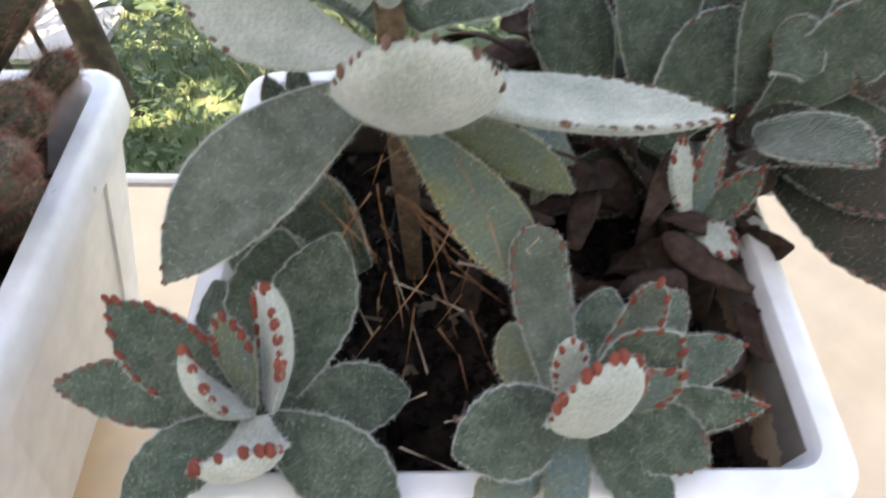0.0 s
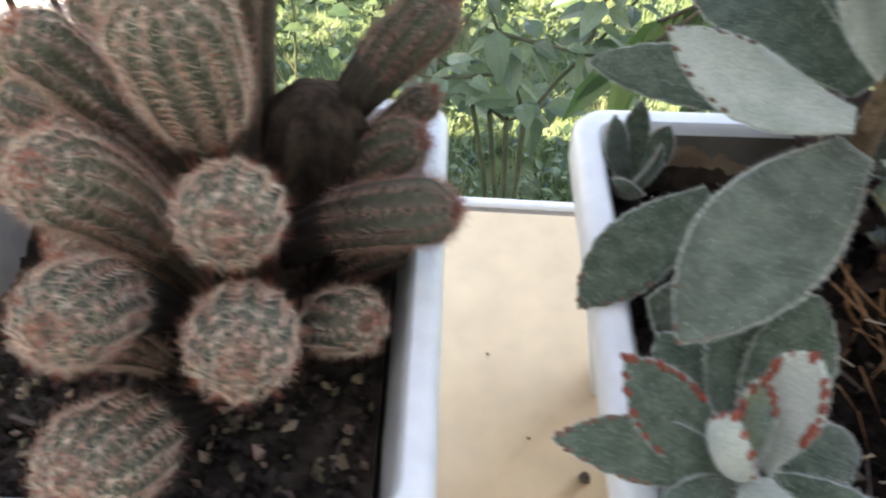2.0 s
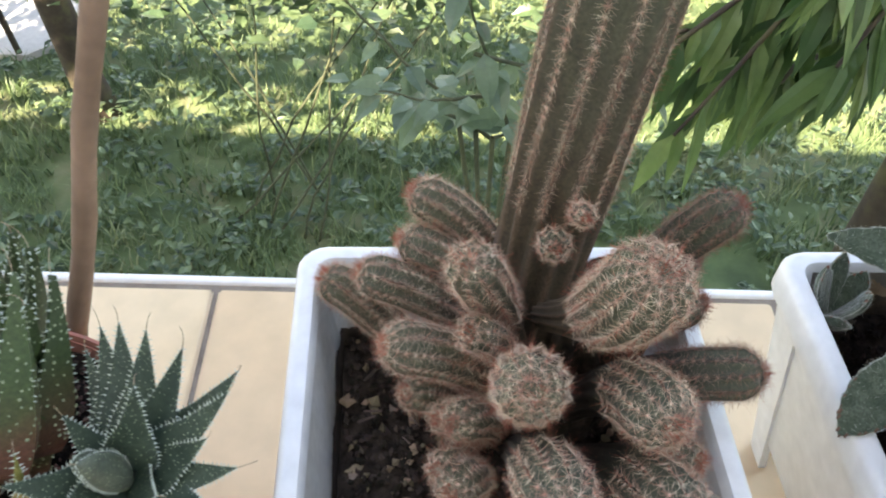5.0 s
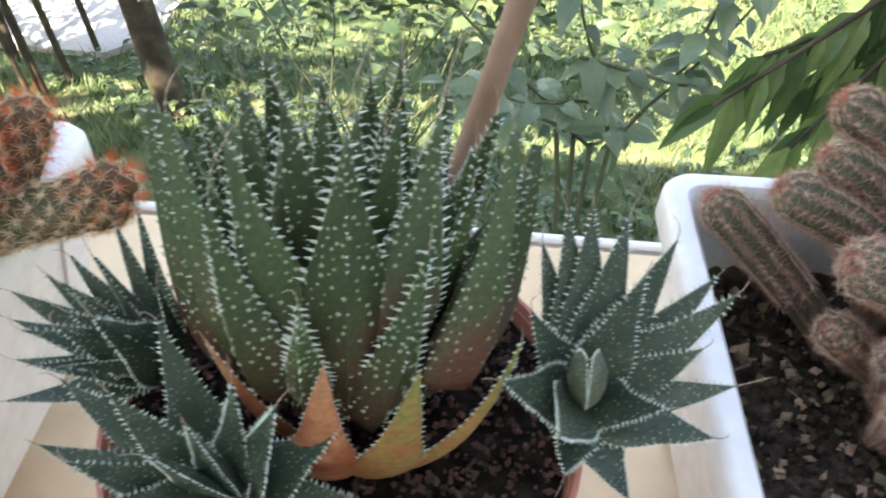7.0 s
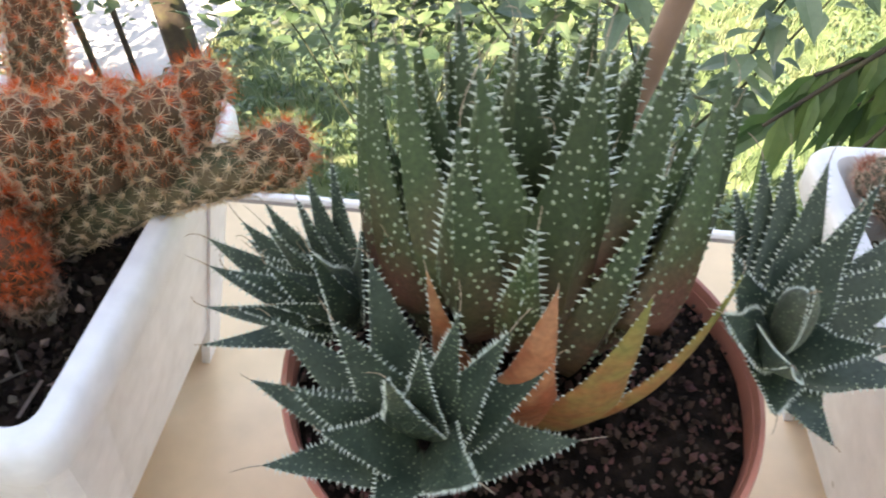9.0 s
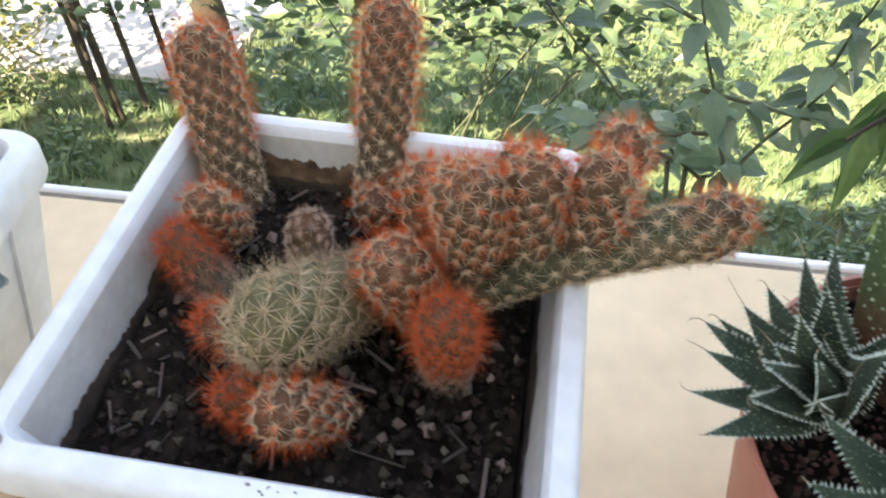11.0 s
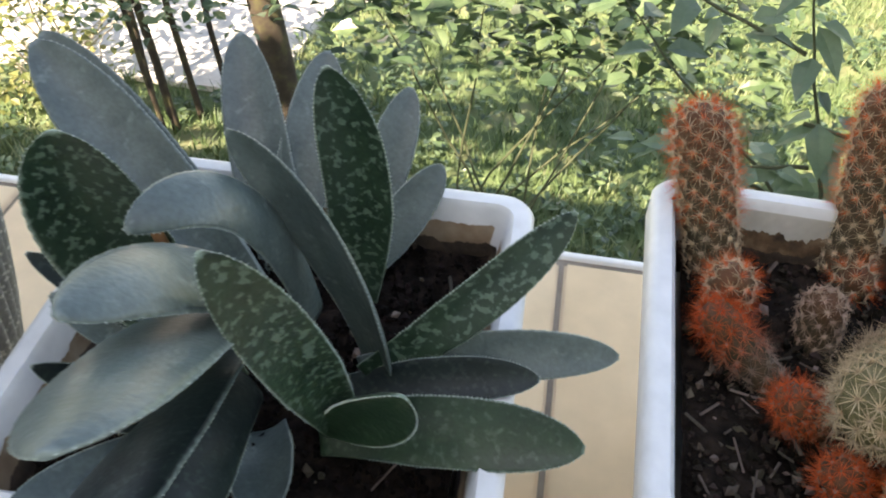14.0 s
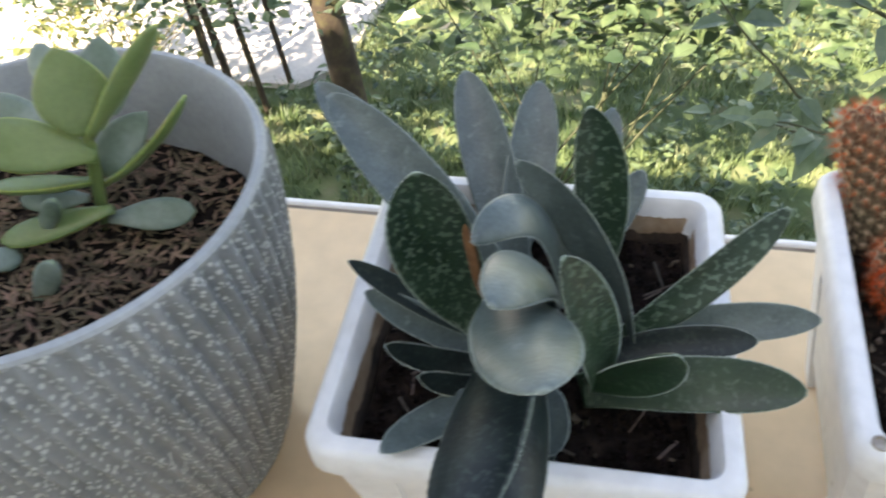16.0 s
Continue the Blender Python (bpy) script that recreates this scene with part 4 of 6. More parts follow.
M_STUB = material("dry_brown", [(0.16, 0.07, 0.03), (0.28, 0.13, 0.06)], 80, 0.8, 0.3, 300)
stub, *_ = leaf("flower_stub", gasteria, M_STUB, (-0.3960, -0.1740, 0.120), (-0.4000, -0.1797, 0.1640), 0.0038, 0.0030, profile="tongue", up=(0, -1, 0), label="dry brown flower stalk stub")

# ---- spiny rosettes in the round pot ----
M_ALOE = attr_material("aloe_leaf", (0.125, 0.052, 0.034), 0.50, 0.3, 800, spec=0.4, noise_scale=45, second=(0.058, 0.062, 0.026), tip=((0.040, 0.066, 0.024), 0.18, 0.58), vary=0.25, per_object=0.3)
M_ALOE_GREY = attr_material("aloe_blue_leaf", (0.022, 0.040, 0.027), 0.45, 0.3, 800, spec=0.45, noise_scale=90, second=(0.048, 0.072, 0.048), vary=0.2)
M_ALOE_PALE = attr_material("aloe_bud_leaf", (0.075, 0.090, 0.062), 0.5, 0.3, 800, spec=0.4, noise_scale=90, second=(0.110, 0.125, 0.090), vary=0.2)
M_ALOE_ORANGE = attr_material("aloe_drying_leaf", (0.32, 0.09, 0.04), 0.6, 0.5, 500, noise_scale=130, second=(0.44, 0.19, 0.09), tip=((0.42, 0.24, 0.13), 0.75, 1.1), vary=0.2)
M_ALOE_YELLOW = attr_material("aloe_yellowing_leaf", (0.34, 0.13, 0.05), 0.6, 0.5, 500, noise_scale=130, second=(0.30, 0.20, 0.065), tip=((0.17, 0.19, 0.05), 0.5, 1.0), vary=0.2)
M_TOOTH = material("white_teeth", [(0.40, 0.46, 0.38), (0.54, 0.59, 0.51)], 300, 0.5)
M_DOT = material("pale_dots", [(0.17, 0.22, 0.13), (0.30, 0.35, 0.23)], 300, 0.5)
M_AWN = material("dry_awn", [(0.30, 0.22, 0.15), (0.42, 0.33, 0.24)], 200, 0.7)
aloe = empty("lace_aloe", pose(-0.018, -0.16, 0.088), "lace aloe with upright white-toothed leaves and offset rosettes", "succulent")


def domes(name, rows, mat, parent, label=""):
    """Low six-sided knobs: rows of (foot, outward direction, radius)."""
    verts, faces = [], []
    for p, out, size in rows:
        s1 = out.orthogonal().normalized()
        s2 = out.cross(s1)
        k = len(verts)
        verts += [p + (s1 * math.cos(q * math.pi / 3) + s2 * math.sin(q * math.pi / 3)) * size - out * size * 0.3 for q in range(6)]
        verts += [p + (s1 * math.cos(q * math.pi / 3) + s2 * math.sin(q * math.pi / 3)) * size * 0.55 + out * size * 0.42 for q in range(6)]
        faces += [(k + q, k + (q + 1) % 6, k + 6 + (q + 1) % 6, k + 6 + q) for q in range(6)] + [tuple(range(k + 6, k + 12))]
    return raw_part(name, verts, faces, mat, parent, label)


def blade(base, tip, width, mat, bulge=(0, 0, 0), up=(0, 0, 1), teeth=0.0014, n=1, awn=0.006, cup=0.14, thick=0.0060, dots=0.0, pitch=0.0030, keel=False, profile="delta", gap=0.0015):
    rows_n, cols = 22, 16
    ob, margin, line, fr = leaf("leaf", aloe, mat, base, tip, width, thick, bulge=bulge, up=up, profile=profile, cup=cup, rows=rows_n, cols=cols, keel=0.8 if keel else 0.0)
    if keel:
        ridge = cols * 3 // 4
        for e in ob.data.edges:
            e.use_edge_sharp = e.vertices[0] % cols == ridge and e.vertices[1] % cols == ridge
    if dots:
        knobs = []
        v = ob.data.vertices
        length = sum((q - p).length for p, q in zip(line, line[1:]))
        for j in range(cols):
            if j in (0, cols // 2):
                continue
            s = pitch * rng.random()
            while s < length * 0.93:
                f = s / length * (rows_n - 1)
                i = int(f)
                t = i / (rows_n - 1)
                if t > 0.08 and rng.random() < 0.9 * (1 - 0.45 * t):
                    a = v[i * cols + j].co.lerp(v[(i + 1) * cols + j].co, f - i)
                    q = v[i * cols + (j + 1) % cols].co.lerp(v[(i + 1) * cols + (j + 1) % cols].co, f - i)
                    p = a.lerp(q, rng.uniform(-0.3, 0.5))
                    out = (v[i * cols + (j + 1) % cols].co - v[i * cols + j - 1].co).cross(fr[i][0]).normalized()
                    if out.dot(p - line[i]) < 0:
                        out = -out
                    knobs.append((p, out, dots * rng.uniform(0.55, 1.15) * (1 - 0.35 * t)))
                s += pitch * rng.uniform(0.7, 1.3)
        tagged(domes("tubercle", knobs, M_DOT, ob, "pale raised dots"), kind="stuff")
    rows, last = [], [None, None]
    for m, ((p, side, t), (q, _, t2)) in enumerate(zip(margin, margin[2:])):
        for k in range(n):
            c = p.lerp(q, (k + rng.random() * 0.5) / n)
            if 0.06 < t < 0.97 and (last[m % 2] is None or (c - last[m % 2]).length > gap * rng.uniform(0.8, 1.3)):
                last[m % 2] = c
                d = (q - p).normalized()
                rows.append((c - side * 0.0003, c + (side * 0.9 + d * 0.35) * teeth * (0.7 + 0.5 * rng.random()), 0.00026 + 0.09 * teeth))
    if keel:
        lower = cols * 3 // 4
        for i in range(9, rows_n - 1):
            for f in (0.0, 0.5):
                c = ob.data.vertices[i * cols + lower].co.lerp(ob.data.vertices[(i + 1) * cols + lower].co, f)
                if rng.random() < 0.30:
                    rows.append((c + fr[i][2] * 0.0003, c - fr[i][2] * teeth * 0.45 + fr[i][0] * teeth * 0.25, 0.0004))
    spikes("tooth", rows, M_TOOTH, ob)
    if awn:
        d = fr[-1][0]
        w = Vector((rng.uniform(-1, 1), rng.uniform(-1, 1), rng.uniform(-0.6, 0.9)))
        a0, a1, a2 = line[-1] - d * 0.001, line[-1] + d * awn * 0.6, line[-1] + d * awn * 0.8 + w * awn * 0.55
        hair = [bezier(a0, a1, a2, k / 5) for k in range(6)]
        spikes("awn", [(p - (q - p) * 0.1, q + (q - p) * 0.3, 0.00026 - 0.00003 * k) for k, (p, q) in enumerate(zip(hair, hair[1:]))], M_AWN, ob)


AXIS = Vector((-0.0205, -0.1560, 0))


def main_leaf(base, tip, width, awn=0.009, low=0.010, belly=0.006):
    """A stout upright leaf of the main rosette, its flat face turned to the rosette's axis."""
    base, tip = Vector(base), Vector(tip)
    inward = Vector((AXIS.x - base.x, AXIS.y - base.y, 0))
    inward = inward.normalized() if inward.length > 1e-4 else Vector((0, 1, 0))
    foot = base + (base - tip).normalized() * low + inward * low * 1.0
    blade(foot, tip, width * 1.66, M_ALOE, -inward * belly, inward + Vector((0, 0, 0.25)), teeth=0.0024, n=3, awn=awn, cup=0.10, thick=width * 0.95, dots=0.00070, pitch=0.0025, keel=True, profile="wedge", gap=0.0020)


# front ring
main_leaf((-0.0150, -0.1880, 0.1400), (-0.0140, -0.1790, 0.2000), 0.0215, 0.014)
main_leaf((-0.0290, -0.1850, 0.1480), (-0.0350, -0.1780, 0.1940), 0.0195)
main_leaf((-0.0250, -0.1750, 0.1520), (-0.0280, -0.1650, 0.1950), 0.0190)
main_leaf((-0.0440, -0.1800, 0.1430), (-0.0510, -0.1650, 0.1900), 0.0180)
main_leaf((-0.0550, -0.1720, 0.1320), (-0.0580, -0.1550, 0.1840), 0.0160)
main_leaf((-0.0030, -0.1840, 0.1480), (0.0010, -0.1680, 0.1960), 0.0195, 0.012)
main_leaf((-0.0065, -0.1920, 0.1320), (0.0010, -0.1830, 0.1770), 0.0130)
main_leaf((0.0130, -0.1750, 0.1360), (0.0160, -0.1500, 0.1800), 0.0195)
main_leaf((-0.0350, -0.1900, 0.1400), (-0.0380, -0.1850, 0.1860), 0.0165, 0.014)
main_leaf((-0.0240, -0.1930, 0.1360), (-0.0220, -0.1930, 0.1700), 0.0090, 0.012, 0.006, 0.002)
main_leaf((0.0180, -0.1620, 0.1300), (0.0215, -0.1450, 0.1730), 0.0180)
main_leaf((-0.0600, -0.1600, 0.1250), (-0.0620, -0.1450, 0.1720), 0.0170)
# short old leaves round the foot
for k in range(13):
    a = 2 * math.pi * k / 13 + 0.2
    if math.sin(a) < -0.45:
        continue
    out = Vector((math.cos(a), math.sin(a), 0))
    main_leaf(AXIS + out * 0.026 + Vector((0, 0, 0.104)), AXIS + out * 0.037 + Vector((0, 0, 0.142 + 0.006 * math.sin(3.1 * k))), 0.0150, 0.006)
# middle and far leaves
main_leaf((-0.0180, -0.1690, 0.1450), (-0.0160, -0.1550, 0.1860), 0.0170)
main_leaf((-0.0110, -0.1680, 0.1430), (-0.0080, -0.1530, 0.1850), 0.0165)
main_leaf((-0.0340, -0.1680, 0.1430), (-0.0400, -0.1500, 0.1850), 0.0175)
main_leaf((-0.0260, -0.1640, 0.1430), (-0.0240, -0.1480, 0.1810), 0.0150)
for k in range(15):
    a = math.radians(-18 + 216 * k / 14 + 5 * math.sin(k * 7.1))
    rad, ht = 0.030 + 0.009 * (k % 2), 0.176 - 0.006 * (k % 2) + 0.005 * math.sin(k * 2.3)
    out = Vector((math.cos(a), math.sin(a), 0))
    main_leaf(AXIS + out * (rad * 0.72) + Vector((0, 0, 0.125)), AXIS + out * rad + Vector((0, 0, ht)), 0.0180)
for k in range(7):
    a = k * 2.4
    out = Vector((math.cos(a), math.sin(a), 0))
    main_leaf(AXIS + out * 0.007 + Vector((0, 0, 0.130)), AXIS + out * (0.010 + 0.0013 * k) + Vector((0, 0, 0.178 - 0.002 * k)), 0.0120)


def offset_leaf(centre, tip, width, curl=0.004, foot=0.14, thick=0.0046, awn=0.006):
    """A leaf of a side rosette, from its heart to tip."""
    centre, tip = Vector(centre), Vector(tip)
    d = tip - centre
    blade(centre + d * foot, tip, width * 1.22, M_ALOE_GREY, Vector((0, 0, -curl)), OFFSET_AXIS - d.normalized() * 0.5, teeth=0.0012, n=2, awn=awn, cup=0.20, thick=thick * 1.35, dots=0.00036, pitch=0.0018, keel=True, gap=0.0010)


# rosette over the pot's edge, with a closed bud at its heart
HEART, OFFSET_AXIS = Vector((0.0380, -0.1770, 0.1240)), Vector((0.15, -0.45, 0.88))
for tip, w in (((0.0260, -0.1520, 0.1500), 0.0110), ((0.0310, -0.1490, 0.1570), 0.0125), ((0.0365, -0.1492, 0.1594), 0.0130), ((0.0444, -0.1516, 0.1595), 0.0130), ((0.0549, -0.1566, 0.1588), 0.0125),
               ((0.0675, -0.1554, 0.1466), 0.0120), ((0.0679, -0.1673, 0.1545), 0.0120), ((0.0620, -0.1750, 0.1440), 0.0130), ((0.0655, -0.1900, 0.1320), 0.0140), ((0.0490, -0.1990, 0.1180), 0.0125)):
    offset_leaf(HEART, tip, w)
for tip, w in (((0.0240, -0.1700, 0.1460), 0.0120), ((0.0175, -0.1920, 0.1500), 0.0130), ((0.0285, -0.2035, 0.1500), 0.0130), ((0.0460, -0.1700, 0.1610), 0.0130), ((0.0700, -0.1800, 0.1380), 0.0110)):
    offset_leaf(HEART, tip, w)
for side in (-1, 1):
    blade((0.0385 + 0.0012 * side, -0.1800, 0.1270), (0.0345 + 0.0006 * side, -0.1880, 0.1540), 0.0098, M_ALOE_PALE, (0.0030 * side, 0.001, 0.002), up=(0.9 * side - 0.1, -0.35, 0.4), teeth=0.0010, n=2, awn=0.004, cup=-0.35, thick=0.0050, dots=0.00034, pitch=0.0018, profile="oval", gap=0.0009)
offset_leaf(HEART, (0.0330, -0.2000, 0.1290), 0.0130)
offset_leaf(HEART, (0.0520, -0.1900, 0.1420), 0.0120)
# rosette that leans over the pot's other side
HEART, OFFSET_AXIS = Vector((-0.0620, -0.1690, 0.1110)), Vector((-0.55, -0.30, 0.78))
for tip, w in (((-0.0975, -0.1870, 0.1170), 0.0105), ((-0.0985, -0.1720, 0.1290), 0.0110), ((-0.0995, -0.1670, 0.1335), 0.0115), ((-0.0910, -0.1640, 0.1370), 0.0130), ((-0.0860, -0.1600, 0.1400), 0.0130), ((-0.0770, -0.1520, 0.1430), 0.0120),
               ((-0.0710, -0.1510, 0.1470), 0.0110), ((-0.0890, -0.1820, 0.1260), 0.0115), ((-0.0685, -0.1848, 0.1500), 0.0140), ((-0.0600, -0.1720, 0.1450), 0.0120)):
    offset_leaf(HEART, tip, w)
for tip, w in (((-0.0820, -0.1720, 0.1440), 0.0120), ((-0.0760, -0.1660, 0.1470), 0.0125), ((-0.0800, -0.1820, 0.1420), 0.0130), ((-0.0930, -0.1580, 0.1250), 0.0110), ((-0.1000, -0.1760, 0.1180), 0.0100)):
    offset_leaf(HEART, tip, w)
for k in range(5):
    offset_leaf(HEART, HEART + OFFSET_AXIS * (0.026 + 0.002 * k) + Vector((math.cos(k * 2.4), math.sin(k * 2.4), 0)) * 0.009, 0.010, 0.0, 0.05)
# the nearest rosette
HEART, OFFSET_AXIS = Vector((-0.0410, -0.2010, 0.1060)), Vector((-0.20, -0.50, 0.84))
for tip, w in (((-0.0802, -0.2025, 0.1267), 0.0135), ((-0.0745, -0.2185, 0.1190), 0.0140), ((-0.0777, -0.1909, 0.1351), 0.0140), ((-0.0565, -0.1820, 0.1470), 0.0165), ((-0.0354, -0.1992, 0.1516), 0.0110), ((-0.0255, -0.2050, 0.1540), 0.0120),
               ((-0.0145, -0.1980, 0.1400), 0.0130), ((-0.0080, -0.2080, 0.1240), 0.0150), ((-0.0290, -0.2285, 0.1390), 0.0150)):
    offset_leaf(HEART, tip, w)
for tip, w in (((-0.0610, -0.2170, 0.1320), 0.0140), ((-0.0606, -0.2004, 0.1468), 0.0145), ((-0.0480, -0.2139, 0.1480), 0.0120), ((-0.0421, -0.2082, 0.1500), 0.0110), ((-0.0680, -0.2100, 0.1350), 0.0130), ((-0.0500, -0.2300, 0.1200), 0.0130)):
    offset_leaf(HEART, tip, w)
# drying leaves at the foot
blade((-0.0225, -0.1870, 0.0960), (-0.0170, -0.1985, 0.1600), 0.0200, M_ALOE_ORANGE, (0, -0.009, 0), up=(0, 1, 0.3), awn=0.002, teeth=0.0008, thick=0.0046)
blade((-0.0100, -0.1860, 0.0960), (0.0010, -0.1975, 0.1590), 0.0190, M_ALOE_YELLOW, (0.002, -0.009, -0.002), up=(-0.2, 1, 0.3), awn=0.002, teeth=0.0010, thick=0.0034)
blade((-0.0030, -0.1850, 0.1000), (0.0206, -0.1862, 0.1560), 0.0105, M_ALOE_YELLOW, (0.006, -0.004, -0.008), up=(-0.5, 0.8, 0.4), awn=0.004, teeth=0.0016, n=2, thick=0.0040)
blade((-0.0330, -0.1770, 0.0960), (-0.0430, -0.1900, 0.1530), 0.0150, M_ALOE_ORANGE, (0, -0.004, -0.004), up=(0.4, 0.9, 0.2), awn=0.008, teeth=0.0010, thick=0.0030)

# round pot, soil and stake
pot = empty("round_pot", pose(-0.0195, -0.172, 0), "terracotta coloured round plastic pot holding the lace aloe", "plant pot")


def turned(profile, centre, seg=72):
    return [[Vector((centre[0] + r * math.cos(2 * math.pi * i / seg), centre[1] + r * math.sin(2 * math.pi * i / seg), z)) for i in range(seg)] for r, z in profile]


bm = bmesh.new()
loft(bm, turned([(0.043, 0.0), (0.045, 0.003), (0.0618, 0.0990), (0.0602, 0.0990), (0.0588, 0.086), (0.048, 0.03)], (-0.0195, -0.172)), True, True)
under(part("pot_body", bm, M_TERRA), pot)
bm = bmesh.new()
lip = turned([(0.0616, 0.0985), (0.0624, 0.0990), (0.0628, 0.1005), (0.0624, 0.1018), (0.0612, 0.1018), (0.0606, 0.1000), (0.0604, 0.0985)], (-0.0195, -0.172))
loft(bm, lip + lip[:1])
bmesh.ops.remove_doubles(bm, verts=bm.verts, dist=1e-6)
under(part("pot_rim", bm, M_TERRA, label="thin rounded terracotta rim"), pot)
pot_soil = empty("pot_soil", pose(-0.0195, -0.172, 0.09), "dark reddish potting soil in the round pot", "soil")
verts, faces = [], []
for i in range(26):
    for j in range(60):
        a, r = 2 * math.pi * j / 60, 0.0003 + 0.0592 * i / 25
        x, y = -0.0195 + r * math.cos(a), -0.172 + r * math.sin(a)
        verts.append((x, y, 0.0935 + 0.004 * noise.noise(Vector((x * 60, y * 60, 5))) + 0.002 * noise.noise(Vector((x * 260, y * 260, 1)))))
for i in range(25):
    for j in range(60):
        faces.append((i * 60 + j, i * 60 + (j + 1) % 60, (i + 1) * 60 + (j + 1) % 60, (i + 1) * 60 + j))
raw_part("soil_bed", verts, faces, M_SOIL, pot_soil)
M_REDBARK = material("reddish_bark", [(0.036, 0.017, 0.013), (0.100, 0.050, 0.036)], 60, 0.9, 0.3, 300, per_island=0.6)
r = random.Random(21)
verts, faces = [], []
for _ in range(1900):
    a, q = r.random() * 6.28, 0.0582 * r.random() ** 0.5
    chunk(verts, faces, Vector((-0.0195 + q * math.cos(a), -0.172 + q * math.sin(a), 0.0945 + 0.003 * r.random())), r.uniform(0.0006, 0.0019), r)
tagged(raw_part("bark_crumb", verts, faces, M_REDBARK, pot_soil, smooth=False), kind="stuff")
stake = empty("plant_stake", pose(-0.0085, -0.1125, 0.085), "thin brown wooden stake leaning in the round pot", "stake")
M_STAKE = material("brown_stick", [(0.20, 0.12, 0.08), (0.32, 0.20, 0.14)], 25, 0.75, 0.3, 200)
p0, p1 = Vector((-0.0095, -0.1115, 0.075)), Vector((0.0768, -0.0608, 0.40))
d = (p1 - p0).normalized()
s1 = d.cross(Vector((0, 1, 0))).normalized()
s2 = d.cross(s1)
rings = []
for i in range(28):
    c = p0.lerp(p1, i / 27) + s1 * 0.0006 * math.sin(i * 0.9)
    r = 0.0040 * (1 + 0.05 * math.sin(i * 2.3)) * (1 - 0.2 * i / 27)
    rings.append([c + (s1 * math.cos(q * math.pi / 7) + s2 * math.sin(q * math.pi / 7)) * r for q in range(14)])
bm = bmesh.new()
loft(bm, rings, True, True)
under(part("stick", bm, M_STAKE), stake)

# ---- ribbed grey pot with a jade plant ----
M_GREYPOT = material("speckled_grey_ceramic", [(0.17, 0.185, 0.19), (0.26, 0.275, 0.28)], 40, 0.6, 0.25, 350, spot=((0.50, 0.52, 0.52), 330, 0.27, 0.10))
M_GREYRIM = material("grey_ceramic_rim", [(0.25, 0.27, 0.275), (0.32, 0.34, 0.345)], 40, 0.55, 0.1, 350)
RC, RH, RR = Vector((-0.5610, -0.1780, 0)), 0.165, 0.0875
big_pot = empty("ribbed_pot", pose(RC.x, RC.y, 0), "grey speckled ceramic pot with fine spiral ribs", "plant pot")
seg = 540
rings = []
for i in range(40):
    z = RH * i / 39
    f = i / 39
    r = RR * (0.66 + 0.34 * math.sin(min(1, 0.12 + f * 0.95) * math.pi / 2) ** 1.1)
    amp = 0.0017 * min(1, i / 3) * min(1, (39 - i) / 1.5)
    row = []
    for j in range(seg):
        a = 2 * math.pi * j / seg
        w = math.sin(68 * (a + 0.34 * f))
        rr = r + amp * (abs(w) ** 0.6 * (1 if w > 0 else -1))
        row.append(RC + Vector((rr * math.cos(a), rr * math.sin(a), z)))
    rings.append(row)
bm = bmesh.new()
loft(bm, rings, True, False)
under(part("pot_wall", bm, M_GREYPOT), big_pot)
top = RR * (0.66 + 0.34 * math.sin(min(1, 0.12 + 0.95) * math.pi / 2) ** 1.1)
bm = bmesh.new()
loft(bm, turned([(top - 0.0004, RH - 0.002), (top + 0.0002, RH), (top - 0.0008, RH + 0.0012), (top - 0.0035, RH + 0.0014), (top - 0.0048, RH), (top - 0.0075, RH - 0.03), (top - 0.011, RH - 0.06), (0.001, RH - 0.062)], RC, 120))
under(part("pot_rim", bm, M_GREYRIM, label="pale smooth rim and inner wall"), big_pot)
husk = empty("husk_mulch", pose(RC.x, RC.y, 0.12), "brown rice husk mulch in the ribbed pot", "mulch")
verts, faces = [], []
for i in range(20):
    for j in range(60):
        a, r = 2 * math.pi * j / 60, 0.0003 + (top - 0.0095) * i / 19
        x, y = RC.x + r * math.cos(a), RC.y + r * math.sin(a)
        verts.append((x, y, 0.1215 + 0.005 * noise.noise(Vector((x * 50, y * 50, 8)))))
for i in range(19):
    for j in range(60):
        faces.append((i * 60 + j, i * 60 + (j + 1) % 60, (i + 1) * 60 + (j + 1) % 60, (i + 1) * 60 + j))
raw_part("soil_bed", verts, faces, M_SOIL, husk)
M_HUSK = material("rice_husk", [(0.080, 0.052, 0.030), (0.235, 0.160, 0.095)], 60, 0.8, 0.2, 300, per_island=0.5)
r = random.Random(31)
verts, faces = [], []
for _ in range(2600):
    a, q = r.random() * 6.28, (top - 0.012) * r.random() ** 0.5
    x, y = RC.x + q * math.cos(a), RC.y + q * math.sin(a)
    c = Vector((x, y, 0.1225 + 0.005 * noise.noise(Vector((x * 50, y * 50, 8))) + 0.002 * r.random()))
    b, tilt = r.random() * 6.28, r.uniform(-0.5, 0.5)
    d = Vector((math.cos(b) * math.cos(tilt), math.sin(b) * math.cos(tilt), math.sin(tilt))) * 0.0038 * r.uniform(0.6, 1.2)
    s = d.cross(Vector((0, 0, 1))).normalized() * 0.0009
    u = Vector((0, 0, 0.0007))
    k = len(verts)
    verts += [c - d, c + s, c + d, c - s, c + u]
    faces += [(k, k + 1, k + 4), (k + 1, k + 2, k + 4), (k + 2, k + 3, k + 4), (k + 3, k, k + 4), (k, k + 3, k + 2, k + 1)]
tagged(raw_part("rice_husk", verts, faces, M_HUSK, husk, smooth=False), kind="stuff")

